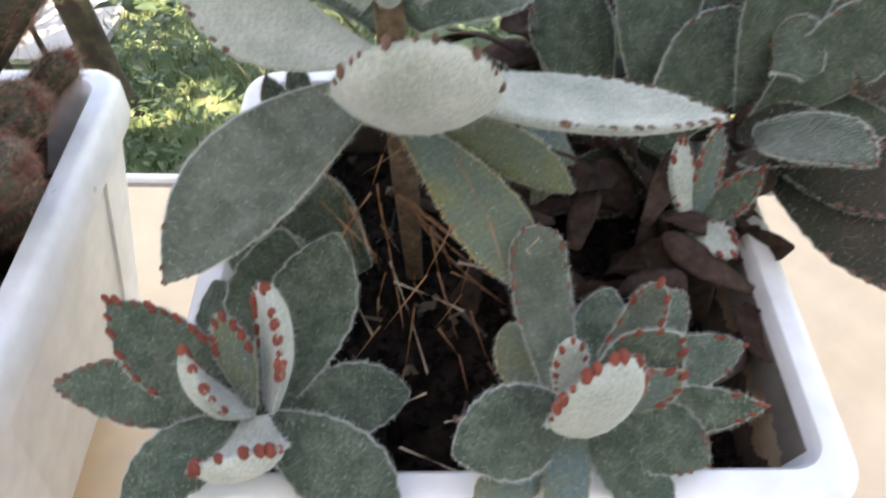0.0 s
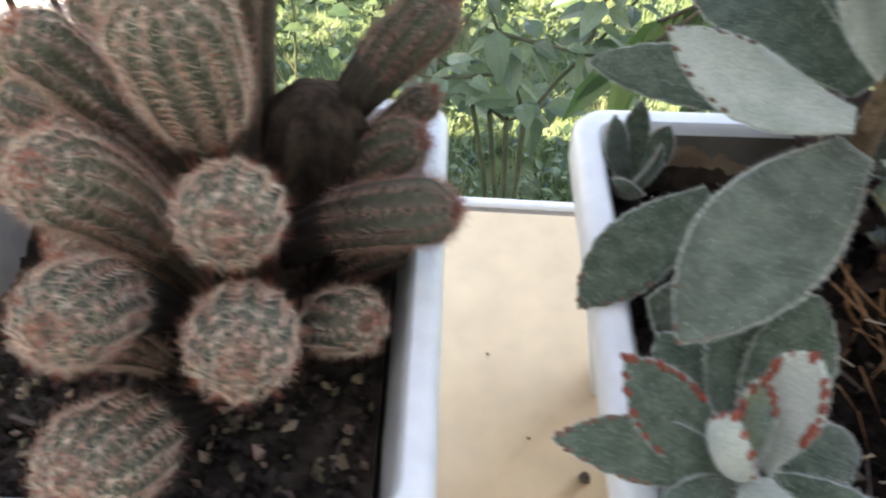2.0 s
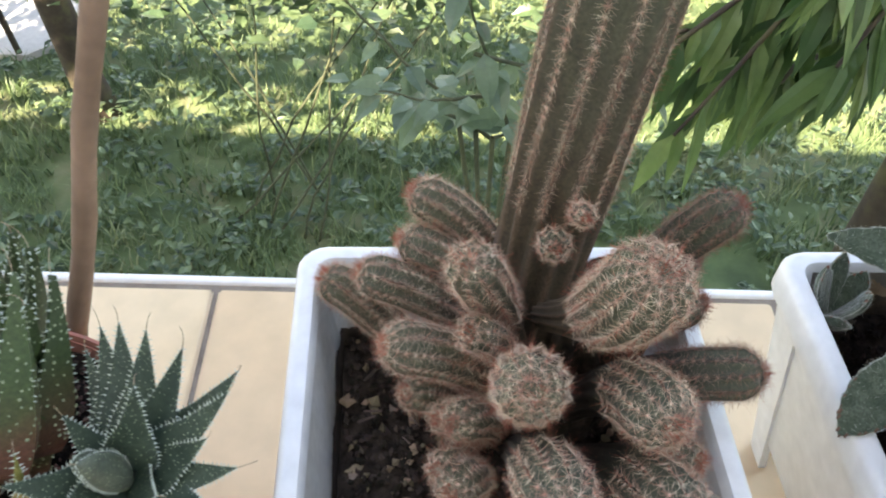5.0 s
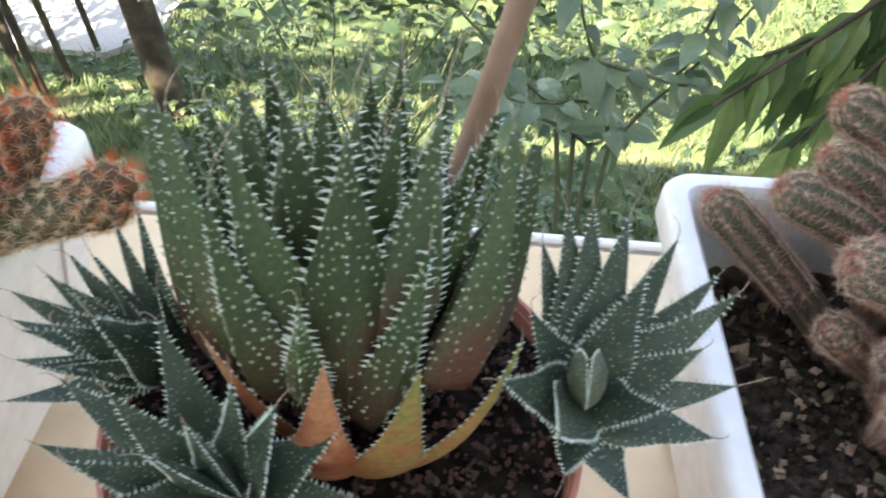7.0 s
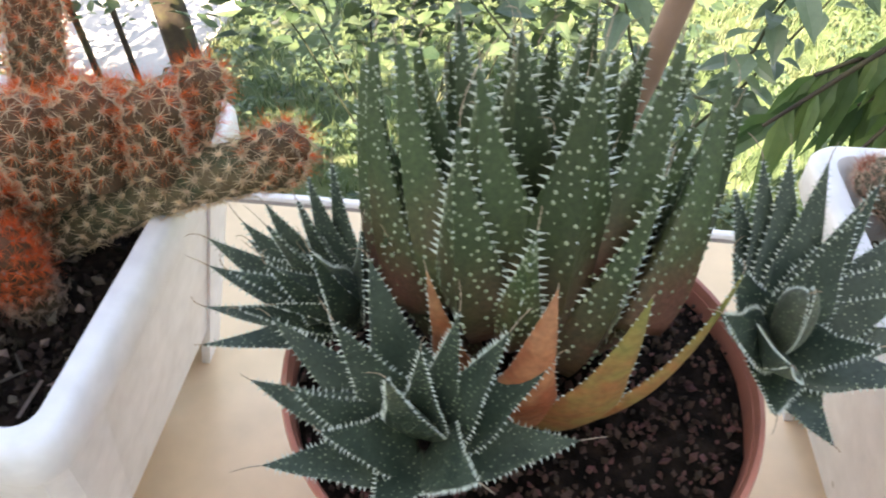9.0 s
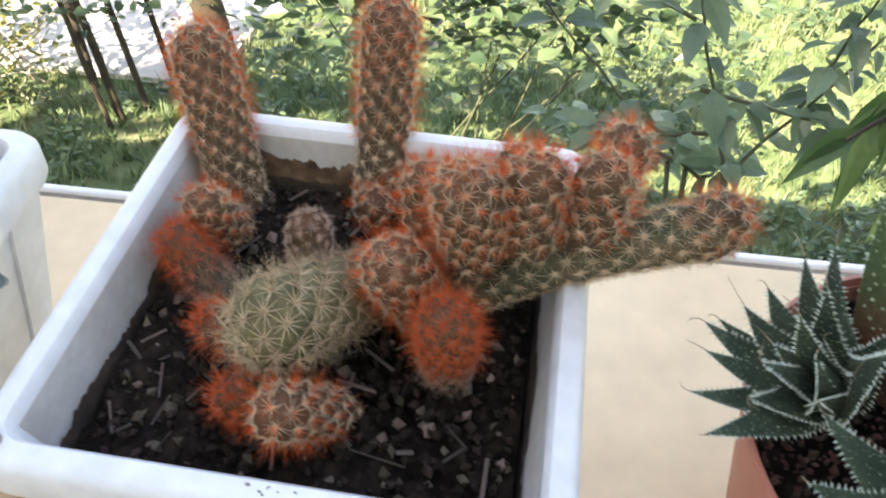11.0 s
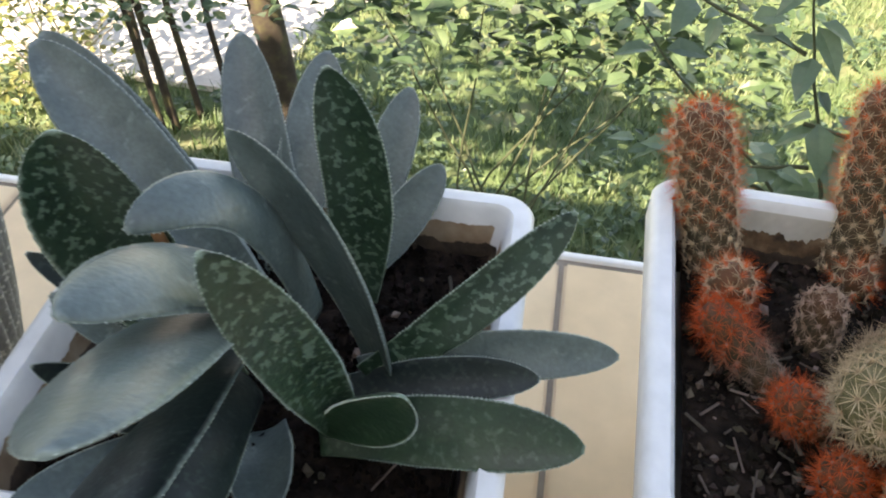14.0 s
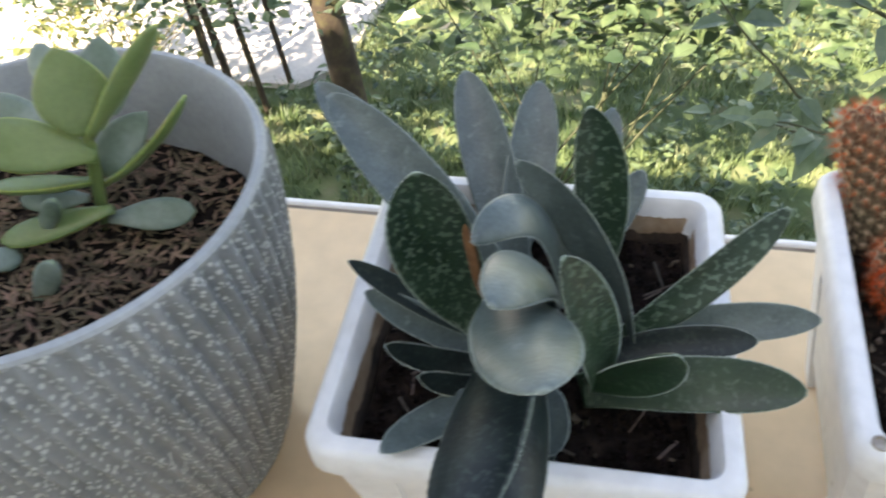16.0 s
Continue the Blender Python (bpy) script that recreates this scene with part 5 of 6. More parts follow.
M_JADE = attr_material("jade_leaf", (0.115, 0.175, 0.055), 0.32, 0.1, 500, spec=0.5, noise_scale=40, second=(0.175, 0.235, 0.095), edge=((0.30, 0.38, 0.09), 0.85, 1.0), vary=0.08, sss=0.15)
M_JADE_OLD = attr_material("jade_grey_leaf", (0.115, 0.165, 0.125), 0.42, 0.1, 500, spec=0.5, noise_scale=60, second=(0.23, 0.285, 0.25), edge=((0.2, 0.27, 0.16), 0.85, 1.0), vary=0.1)
jade = empty("jade_plant", pose(-0.556, -0.150, 0.122), "young jade plant with thick oval green leaves", "succulent")


def jade_leaf(base, tip, width, mat=None, up=(0, -0.7, 0.7), bulge=(0, 0, 0), thick=0.0085, profile="spoon"):
    leaf("leaf", jade, mat or M_JADE, base, tip, width, thick, bulge=bulge, up=up, profile=profile, cup=0.1, rows=18, cols=14)


leaf("stem", jade, M_JADE, (-0.5580, -0.1560, 0.116), (-0.5420, -0.1580, 0.176), 0.0056, 0.0056, profile="tongue", up=(0, -1, 0), label="green stem")
jade_leaf((-0.5421, -0.158, 0.1725), (-0.5459, -0.152, 0.2043), 0.0262, None, (0.5, -0.7, 0.45), profile="oval")
jade_leaf((-0.5426, -0.158, 0.1632), (-0.5772, -0.175, 0.1792), 0.0200, None, (0.5, -0.65, 0.55))
jade_leaf((-0.5518, -0.156, 0.1474), (-0.5835, -0.172, 0.1545), 0.0130, None, (0.1, 0.3, 1))
jade_leaf((-0.5364, -0.153, 0.1772), (-0.5376, -0.138, 0.2009), 0.0190, M_JADE_OLD, (0.5, -0.7, 0.45), profile="oval")
jade_leaf((-0.5428, -0.158, 0.1707), (-0.5089, -0.145, 0.2108), 0.0130, None, (-0.75, 0.45, 0.55), thick=0.0065)
jade_leaf((-0.5517, -0.154, 0.1430), (-0.5106, -0.140, 0.1786), 0.0130, None, (-0.6, 0.15, 0.8), (0.004, 0, -0.005), thick=0.0065)
jade_leaf((-0.5504, -0.152, 0.1489), (-0.5272, -0.142, 0.1716), 0.0165, M_JADE_OLD, (0.2, -0.8, 0.5), profile="oval")
jade_leaf((-0.5502, -0.158, 0.1294), (-0.5111, -0.158, 0.1373), 0.0132, M_JADE_OLD, (0, -0.6, 0.8))
jade_leaf((-0.5452, -0.160, 0.1368), (-0.5865, -0.178, 0.1310), 0.0123, None, (0, -0.5, 0.9))
jade_leaf((-0.5575, -0.156, 0.1376), (-0.5806, -0.165, 0.1420), 0.0105, M_JADE_OLD, (0, -0.6, 0.8))
jade_leaf((-0.5724, -0.170, 0.1300), (-0.5581, -0.172, 0.1507), 0.0080, M_JADE_OLD, (0.2, -1, 0.3))
jade_leaf((-0.5656, -0.196, 0.1180), (-0.5481, -0.196, 0.1431), 0.0104, M_JADE_OLD, (0.1, -1, 0.3))
jade_leaf((-0.5930, -0.190, 0.1300), (-0.5790, -0.180, 0.1253), 0.0104, M_JADE_OLD, (0, -0.6, 0.8))
jade_leaf((-0.5605, -0.150, 0.1682), (-0.5987, -0.140, 0.1695), 0.0129, M_JADE_OLD, (0, -0.7, 0.7))
jade_leaf((-0.5568, -0.146, 0.1767), (-0.5731, -0.130, 0.1900), 0.0142, M_JADE_OLD, (0, -0.9, 0.5))

# ---- kalanchoe ----
M_KAL = attr_material("furry_leaf", (0.052, 0.074, 0.052), 0.9, 0.9, 1500, spec=0.15, sheen=0.6, noise_scale=240, second=(0.096, 0.122, 0.090), edge=((0.34, 0.35, 0.31), 0.80, 1.05), vary=0.34)
M_KAL_PALE = attr_material("pale_furry_leaf", (0.32, 0.35, 0.30), 0.9, 0.6, 1400, spec=0.15, sheen=0.4, noise_scale=110, second=(0.44, 0.46, 0.41), vary=0.18)
M_KAL_MID = attr_material("grey_furry_leaf", (0.074, 0.090, 0.068), 0.9, 0.7, 1400, spec=0.15, sheen=0.5, noise_scale=160, second=(0.128, 0.148, 0.118), edge=((0.38, 0.38, 0.33), 0.82, 1.05), vary=0.22)
M_KAL_YELLOW = attr_material("ageing_furry_leaf", (0.15, 0.16, 0.09), 0.9, 0.6, 1400, spec=0.15, sheen=0.3, noise_scale=70, second=(0.10, 0.14, 0.13), edge=((0.33, 0.22, 0.06), 0.75, 1.0), vary=0.2)
# darker, browner furry leaf: shade at the back of the planter is in its colour
M_KAL_DIM = attr_material("dim_furry_leaf", (0.030, 0.038, 0.027), 0.9, 0.7, 1400, spec=0.1, sheen=0.2, noise_scale=60, second=(0.056, 0.046, 0.034), vary=0.3)
M_KAL_SPOT = material("rust_red_spot", [(0.15, 0.032, 0.020), (0.25, 0.055, 0.03)], 200, 0.85, 0.2, 600)
M_KAL_BROWN = material("brown_spot", [(0.10, 0.05, 0.035), (0.18, 0.10, 0.07)], 200, 0.85, 0.2, 600)
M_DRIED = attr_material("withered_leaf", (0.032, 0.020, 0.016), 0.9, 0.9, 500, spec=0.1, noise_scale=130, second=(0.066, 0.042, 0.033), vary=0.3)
M_FUZZ = material("pale_leaf_hair", [(0.55, 0.57, 0.53), (0.65, 0.67, 0.63)], 300, 0.9, trans=0.3)
kal = empty("kalanchoe", pose(0.31, -0.15, 0.082), "furry grey-green kalanchoe with rust-red spotted leaf edges", "succulent")


def furry(base, tip, width, mat=None, bulge=(0, 0, 0), up=(0, -0.5, 0.85), spots=1.0, spot_mat=None, start=0.45, profile="felt", thick=0.0060, cup=0.22, every=1, teeth=0.13, teeth_n=9, fuzz=9, **kw):
    """One felted leaf with the raised spots along its margin."""
    ob, margin, line, fr = leaf("leaf", kal, mat or M_KAL, base, tip, width, thick, bulge=bulge, up=up, profile=profile, cup=cup, rows=30, cols=14, teeth=teeth, teeth_n=teeth_n, **kw)
    if fuzz:
        rows = []
        for (p, side, t), (q, _, _) in zip(margin, margin[2:]):
            for _ in range(fuzz):
                c = p.lerp(q, rng.random())
                rows.append((c - side * 0.0002, c + (side + Vector((rng.uniform(-1, 1), rng.uniform(-1, 1), rng.uniform(-1, 1))) * 0.6) * 0.0010 * rng.uniform(0.5, 1.2), 0.00006))
        v = ob.data.vertices
        for _ in range(int(260 + 9e5 * width * (Vector(tip) - Vector(base)).length)):
            i, j = rng.randint(1, 27), rng.randint(0, 13)
            c = v[i * 14 + j].co.lerp(v[i * 14 + (j + 1) % 14].co, rng.random()).lerp(v[(i + 1) * 14 + j].co, 0.5 * rng.random())
            out = (c - line[i]).normalized() * 0.35 + fr[i][2] * (1 if (c - line[i]).dot(fr[i][2]) > 0 else -1)
            rows.append((c, c + (out.normalized() + Vector((rng.uniform(-1, 1), rng.uniform(-1, 1), rng.uniform(-1, 1))) * 0.7) * 0.0009 * rng.uniform(0.5, 1.2), 0.000032))
        tagged(spikes("fuzz", rows, M_FUZZ, ob), kind="stuff")
    if spots:
        verts, faces = [], []
        last = {1: None, 2: None}
        for k, (p, side, t) in enumerate(margin):
            key = 1 + k % 2
            if t < start or (last[key] is not None and (p - last[key]).length < 0.0023 * spots ** 0.5 * rng.uniform(0.6, 1.8)):
                continue
            last[key] = p
            s = 0.00104 * spots * rng.uniform(0.6, 1.5)
            c = p - side * 0.0003
            d, sd, fc = fr[min(k // 2, len(fr) - 1)]
            i0 = len(verts)
            ring = 8
            for lat in (-0.7, 0.0, 0.7):
                for q in range(ring):
                    a = 2 * math.pi * q / ring
                    cl = math.cos(lat * 1.3)
                    verts.append(c + (d * math.cos(a) * 1.25 + fc * math.sin(a) * 0.8) * s * cl + side * s * 0.6 * math.sin(lat * 1.3))
            for lvl in range(2):
                for q in range(ring):
                    a, b = i0 + lvl * ring + q, i0 + lvl * ring + (q + 1) % ring
                    faces.append((a, b, b + ring, a + ring))
            faces.append(tuple(i0 + q for q in range(ring))[::-1])
            faces.append(tuple(i0 + 2 * ring + q for q in range(ring)))
        if verts:
            raw_part("margin_spot", verts, faces, spot_mat or M_KAL_SPOT, ob, "rust-red raised margin spots")
    return ob


B = M_KAL_BROWN
# tall plant: stalk and big leaves
M_STALK = attr_material("woody_stalk", (0.10, 0.062, 0.038), 0.9, 0.8, 700, noise_scale=200, second=(0.19, 0.125, 0.08), vary=0.35)
leaf("stalk", kal, M_STALK, (0.3110, -0.1360, 0.078), (0.3080, -0.1400, 0.190), 0.0066, 0.0066, profile="tongue", up=(0, -1, 0), label="woody brown stalk")
furry((0.3050, -0.1440, 0.1580), (0.2669, -0.1836, 0.1410), 0.0250, M_KAL_MID, (-0.002, -0.002, 0.010), (-0.3, -0.5, 0.85), 0.5, B, 0.85, teeth=0.06)
furry((0.3110, -0.1480, 0.1520), (0.3391, -0.1754, 0.1300), 0.0155, M_KAL_YELLOW, (0.004, -0.004, 0.002), (0.5, -0.7, 0.5), 0)
furry((0.3150, -0.1440, 0.1500), (0.3480, -0.1520, 0.1360), 0.0100, M_KAL_YELLOW, (0.002, 0, 0.004), (0.2, -0.8, 0.6), 0)
furry((0.3120, -0.1490, 0.1640), (0.3714, -0.1645, 0.1670), 0.0240, M_KAL_PALE, (0, 0, -0.004), (0.0, 0.25, 1), 0.7, B, 0.55, teeth=0.04)
furry((0.3130, -0.1490, 0.1590), (0.3180, -0.1825, 0.1945), 0.0275, M_KAL_PALE, (0, -0.014, -0.006), (0, 0.75, 0.65), 1.1, B, 0.72, teeth=0.04, profile="spoon")
furry((0.3040, -0.1380, 0.1600), (0.2549, -0.0930, 0.1420), 0.0150, None, (0, 0.004, 0.002), (-0.2, -0.6, 0.8), 0)
furry((0.3030, -0.1420, 0.1640), (0.2640, -0.1300, 0.1760), 0.0200, M_KAL_PALE, (0, 0, -0.008), (0.0, -0.3, 1), 0.6, B, 0.6)
furry((0.3070, -0.1320, 0.1650), (0.2780, -0.0800, 0.1650), 0.0210, None, (0, 0, 0.002), (-0.2, -0.6, 0.8), 0.5, B, 0.7)
furry((0.3120, -0.1300, 0.1650), (0.3420, -0.0900, 0.1620), 0.0240, None, (0, 0, 0.004), (0.2, -0.7, 0.7), 0)
furry((0.3090, -0.1280, 0.1700), (0.3050, -0.0800, 0.1900), 0.0240, None, (0, 0, 0.0), (0, -0.7, 0.7), 0)
furry((0.3130, -0.1380, 0.1750), (0.3380, -0.1250, 0.2180), 0.0180, M_KAL_PALE, (0.004, 0, -0.006), (-0.4, -0.6, 0.6), 0.9)
furry((0.3050, -0.1400, 0.1750), (0.2870, -0.1350, 0.2200), 0.0180, M_KAL_PALE, (-0.006, 0, -0.004), (0.5, -0.6, 0.6), 0.9)
furry((0.3090, -0.1440, 0.1780), (0.3100, -0.1620, 0.2250), 0.0160, M_KAL_PALE, (0, -0.006, -0.004), (0, 0.9, 0.4), 0.9)
# upper whorls of the tall plant, added out of view to shade the pots below
for k in range(16):
    a, z = k * 2.4 + 0.4, 0.190 + 0.0045 * k
    L = 0.062 - 0.0018 * k
    furry((0.3085, -0.1390, z), (0.3085 + L * math.cos(a), -0.1390 + L * math.sin(a), z + 0.022 + 0.001 * k), 0.027, (None, M_KAL_PALE)[k % 2], (0, 0, -0.006), (0, 0, 1), 0.6, B, 0.7)
# grey leaf over the rim and the small rosette at the back corner
furry((0.2850, -0.1290, 0.1290), (0.2540, -0.1500, 0.1080), 0.0180, M_KAL, (-0.002, 0, 0.004), (-0.4, -0.6, 0.7), 0.7, B, 0.6)
for dx, dy, dz, w in ((-0.008, 0.004, 0.022, 0.009), (0.004, -0.008, 0.022, 0.010), (0.009, 0.006, 0.018, 0.009), (-0.004, -0.012, 0.012, 0.010), (0.0, 0.010, 0.024, 0.008)):
    furry((0.2740, -0.0920, 0.0960), (0.2740 + dx, -0.0920 + dy, 0.0980 + dz), w, None, (dx * 0.4, dy * 0.4, 0), (-dx * 40, -dy * 40 - 0.3, 0.6), 0.5, None, 0.8)
# front rosette with many spots
C1 = Vector((0.2830, -0.1990, 0.116))
furry(C1, (0.2440, -0.1970, 0.1250), 0.0130, None, (0.004, 0, 0.007), (0, -0.6, 0.8), 0.8, B, 0.55)
furry(C1, (0.2565, -0.1872, 0.1400), 0.0145, None, (-0.002, 0, -0.002), (0.45, -0.7, 0.55), 0.95, None, 0.5)
furry(C1, (0.2860, -0.1660, 0.1380), 0.0190, None, (0.0, 0.004, -0.002), (0.1, -0.9, 0.5), 0)
furry(C1, (0.2980, -0.1680, 0.1390), 0.0180, None, (0.002, 0.004, -0.002), (-0.1, -0.9, 0.5), 0)
furry(C1 + Vector((0.003, 0.001, 0.004)), (0.2885, -0.1900, 0.1480), 0.0125, M_KAL_PALE, (0.003, 0.002, 0), (-0.85, -0.5, 0.2), 1.15, None, 0.40, profile="spoon", cup=0.35)
furry(C1 + Vector((0, 0, 0.006)), (0.2800, -0.1930, 0.1440), 0.0070, M_KAL_YELLOW, (0, 0.002, 0), (0, -1, 0.3), 1.0, None, 0.6)
furry(C1 + Vector((0, 0, 0.005)), (0.2745, -0.2000, 0.1420), 0.0115, M_KAL_PALE, (-0.004, -0.003, -0.004), (0.6, 0.5, 0.6), 1.0, None, 0.45)
furry(C1 + Vector((0.001, -0.002, 0.005)), (0.2845, -0.2180, 0.1370), 0.0165, M_KAL_PALE, (0.001, -0.005, -0.009), (-0.25, 0.75, 0.6), 1.35, None, 0.66, teeth=0.0, profile="spoon")
furry(C1, (0.3120, -0.2190, 0.1120), 0.0165, None, (0.004, 0, 0.008), (0.2, -0.5, 0.8), 0, teeth=0.14)
furry(C1, (0.3129, -0.1871, 0.1090), 0.0145, M_KAL, (0.002, 0, 0.005), (0.2, -0.5, 0.8), 0)
furry(C1, (0.2610, -0.2180, 0.1165), 0.0135, None, (0, 0, 0.006), (-0.2, -0.5, 0.85), 0)
furry(C1, (0.2690, -0.1680, 0.1230), 0.0150, None, (0, 0.002, 0.002), (0.1, -0.8, 0.6), 0)
furry((0.2900, -0.1500, 0.1000), (0.2680, -0.1560, 0.1200), 0.0160, None, (0, 0, 0.004), (0.1, -0.8, 0.6), 0)
furry((0.2980, -0.1450, 0.1000), (0.2780, -0.1330, 0.1230), 0.0180, None, (0, 0, 0.004), (0.1, -0.8, 0.6), 0)
# second front rosette
C2 = Vector((0.3480, -0.1930, 0.112))
furry(C2 + Vector((-0.003, 0.002, 0.004)), (0.3385, -0.1670, 0.1410), 0.0120, M_KAL_MID, (-0.003, 0.004, 0.002), (0.3, -0.9, 0.4), 0.85, B, 0.4, profile="tongue")
furry(C2 + Vector((0.000, -0.003, 0.007)), (0.3500, -0.2040, 0.1475), 0.0185, M_KAL_PALE, (-0.001, -0.008, -0.008), (-0.3, 0.8, 0.35), 1.2, None, 0.6, teeth=0.0, profile="spoon")
furry(C2 + Vector((-0.001, -0.001, 0.006)), (0.3430, -0.1985, 0.1450), 0.0060, M_KAL_PALE, (-0.002, -0.002, 0), (0.2, -1, 0.3), 1.0, None, 0.3, profile="tongue")
furry(C2, (0.3224, -0.2090, 0.1230), 0.0175, None, (0, -0.002, 0.006), (-0.2, -0.6, 0.8), 0, B)
furry(C2, (0.3820, -0.1985, 0.1250), 0.0095, M_KAL, (0, 0, 0.0), (0, -0.7, 0.7), 0.7, None, 0.85)
furry(C2, (0.3640, -0.1760, 0.1340), 0.0080, M_KAL_MID, (0.003, 0.002, -0.004), (-0.5, -0.7, 0.5), 0.9, None, 0.5, profile="tongue")
furry(C2 + Vector((0.002, 0, 0.003)), (0.3650, -0.1900, 0.1360), 0.0135, None, (0.002, 0.002, 0.0), (-0.2, -0.8, 0.6), 1.0, None, 0.6)
furry(C2 + Vector((0.002, 0, 0.003)), (0.3660, -0.1950, 0.1310), 0.0080, M_KAL_YELLOW, (0.002, 0, -0.002), (-0.1, -0.8, 0.6), 0.9, None, 0.6)
furry(C2, (0.3879, -0.1729, 0.1090), 0.0120, None, (0, 0, 0.004), (0, -0.6, 0.8), 0.7, None, 0.8)
furry(C2, (0.3740, -0.1650, 0.1180), 0.0130, None, (0.002, 0, 0.004), (0.1, -0.6, 0.8), 0.5, B, 0.8)
furry(C2, (0.3720, -0.2060, 0.1150), 0.0145, None, (0.002, 0, 0.006), (0.2, -0.6, 0.8), 0.6, B, 0.8)
furry(C2, (0.3640, -0.2170, 0.1090), 0.0125, M_KAL, (0.001, 0, 0.006), (0.2, -0.6, 0.8), 0)
furry(C2, (0.3262, -0.2190, 0.1120), 0.0110, M_KAL_YELLOW, (-0.002, 0, 0.004), (0, -0.6, 0.8), 0)
furry(C2, (0.3420, -0.2200, 0.1110), 0.0090, M_KAL_YELLOW, (0, 0, 0.004), (0, -0.6, 0.8), 0)
furry(C2, (0.3330, -0.1760, 0.1190), 0.0140, M_KAL_YELLOW, (-0.002, 0, 0.003), (0, -0.6, 0.8), 0)
furry(C2, (0.3560, -0.1690, 0.1240), 0.0120, None, (0, 0, 0.003), (0, -0.6, 0.8), 0)
# small rosette, withered leaves and the plant at the far rim
C3 = Vector((0.3800, -0.1420, 0.116))
furry(C3, (0.3933, -0.1389, 0.1320), 0.0075, None, (0.002, 0, -0.002), (-0.4, -0.7, 0.5), 0.9, None, 0.3)
furry(C3, (0.3740, -0.1350, 0.1380), 0.0070, M_KAL_PALE, (-0.002, 0, 0), (0.4, -0.8, 0.4), 0.8, None, 0.3)
furry(C3, (0.3830, -0.1330, 0.1400), 0.0060, M_KAL_YELLOW, (0, 0, 0), (0, -1, 0.2), 0.9, None, 0.3)
furry(C3, (0.3860, -0.1560, 0.1200), 0.0080, M_KAL_PALE, (0, 0, 0.002), (0, -0.6, 0.8), 0.9, None, 0.3)
# leaves with low tips take the dark copy, which carries their shade
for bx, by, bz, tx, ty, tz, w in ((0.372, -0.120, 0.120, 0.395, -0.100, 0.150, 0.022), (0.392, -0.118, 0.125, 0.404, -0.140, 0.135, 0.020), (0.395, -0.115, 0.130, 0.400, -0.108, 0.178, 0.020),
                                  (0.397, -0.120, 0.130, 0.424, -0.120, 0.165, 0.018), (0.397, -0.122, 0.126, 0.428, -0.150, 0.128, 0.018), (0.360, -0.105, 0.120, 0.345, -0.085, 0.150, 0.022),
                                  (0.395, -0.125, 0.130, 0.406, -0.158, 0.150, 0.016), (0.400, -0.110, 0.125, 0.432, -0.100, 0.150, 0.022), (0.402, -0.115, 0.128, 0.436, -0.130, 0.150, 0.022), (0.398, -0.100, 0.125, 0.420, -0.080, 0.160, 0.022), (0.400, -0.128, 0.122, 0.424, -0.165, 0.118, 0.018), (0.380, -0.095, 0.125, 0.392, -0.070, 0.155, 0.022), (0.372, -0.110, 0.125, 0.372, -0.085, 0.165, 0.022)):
    furry((bx, by, bz), (tx, ty, tz), w, None if tz > 0.14 else M_KAL_DIM, (0, 0, 0.006), (0.1, -0.7, 0.7), 0.7, B, 0.6)
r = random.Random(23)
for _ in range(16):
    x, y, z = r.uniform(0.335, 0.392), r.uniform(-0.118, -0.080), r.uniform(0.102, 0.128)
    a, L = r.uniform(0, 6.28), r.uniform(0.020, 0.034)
    furry((x, y, z), (x + L * math.cos(a), y + 0.5 * L * math.sin(a), z + r.uniform(-0.006, 0.020)), r.uniform(0.013, 0.019), r.choice((M_KAL_DIM, M_KAL_DIM, M_KAL_YELLOW)), (0, 0, 0.006), (0.1, -0.7, 0.7), 0.6, B, 0.7)
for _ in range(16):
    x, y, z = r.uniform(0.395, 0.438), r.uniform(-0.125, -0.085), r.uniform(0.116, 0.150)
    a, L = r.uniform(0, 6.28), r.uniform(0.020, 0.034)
    furry((x, y, z), (x + 0.6 * L * math.cos(a), y + 0.5 * L * math.sin(a), z + r.uniform(-0.010, 0.020)), r.uniform(0.013, 0.020), r.choice((M_KAL_DIM, M_KAL_DIM, None)), (0, 0, 0.006), (0.1, -0.7, 0.7), 0.6, B, 0.7)
leaf("stalk", kal, M_DRIED, (0.388, -0.118, 0.078), (0.396, -0.118, 0.135), 0.0090, 0.0080, profile="tongue", up=(0, -1, 0))
r = random.Random(17)
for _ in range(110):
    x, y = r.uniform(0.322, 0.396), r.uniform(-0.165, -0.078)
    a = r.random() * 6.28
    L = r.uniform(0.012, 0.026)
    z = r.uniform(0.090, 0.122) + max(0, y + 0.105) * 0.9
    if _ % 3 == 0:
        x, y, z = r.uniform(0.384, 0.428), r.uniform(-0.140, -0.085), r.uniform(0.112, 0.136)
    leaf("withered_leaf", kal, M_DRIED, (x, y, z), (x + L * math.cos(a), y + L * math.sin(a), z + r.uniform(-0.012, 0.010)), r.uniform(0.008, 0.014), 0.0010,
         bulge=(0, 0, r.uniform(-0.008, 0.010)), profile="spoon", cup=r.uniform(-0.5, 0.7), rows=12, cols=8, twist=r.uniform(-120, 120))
rows, pale = [], []
for _ in range(26):
    p = Vector((r.uniform(0.292, 0.340), r.uniform(-0.180, -0.138), r.uniform(0.098, 0.160)))
    q = p + Vector((r.uniform(-0.016, 0.016), r.uniform(-0.020, 0.004), r.uniform(-0.022, -0.004)))
    w = p.lerp(q, 0.5) + Vector((r.uniform(-1, 1), r.uniform(-1, 1), r.uniform(-1, 1))) * 0.0035
    (rows if r.random() < 0.82 else pale).extend([(p, w, 0.00028), (w - (q - w) * 0.06, q, 0.00026)])
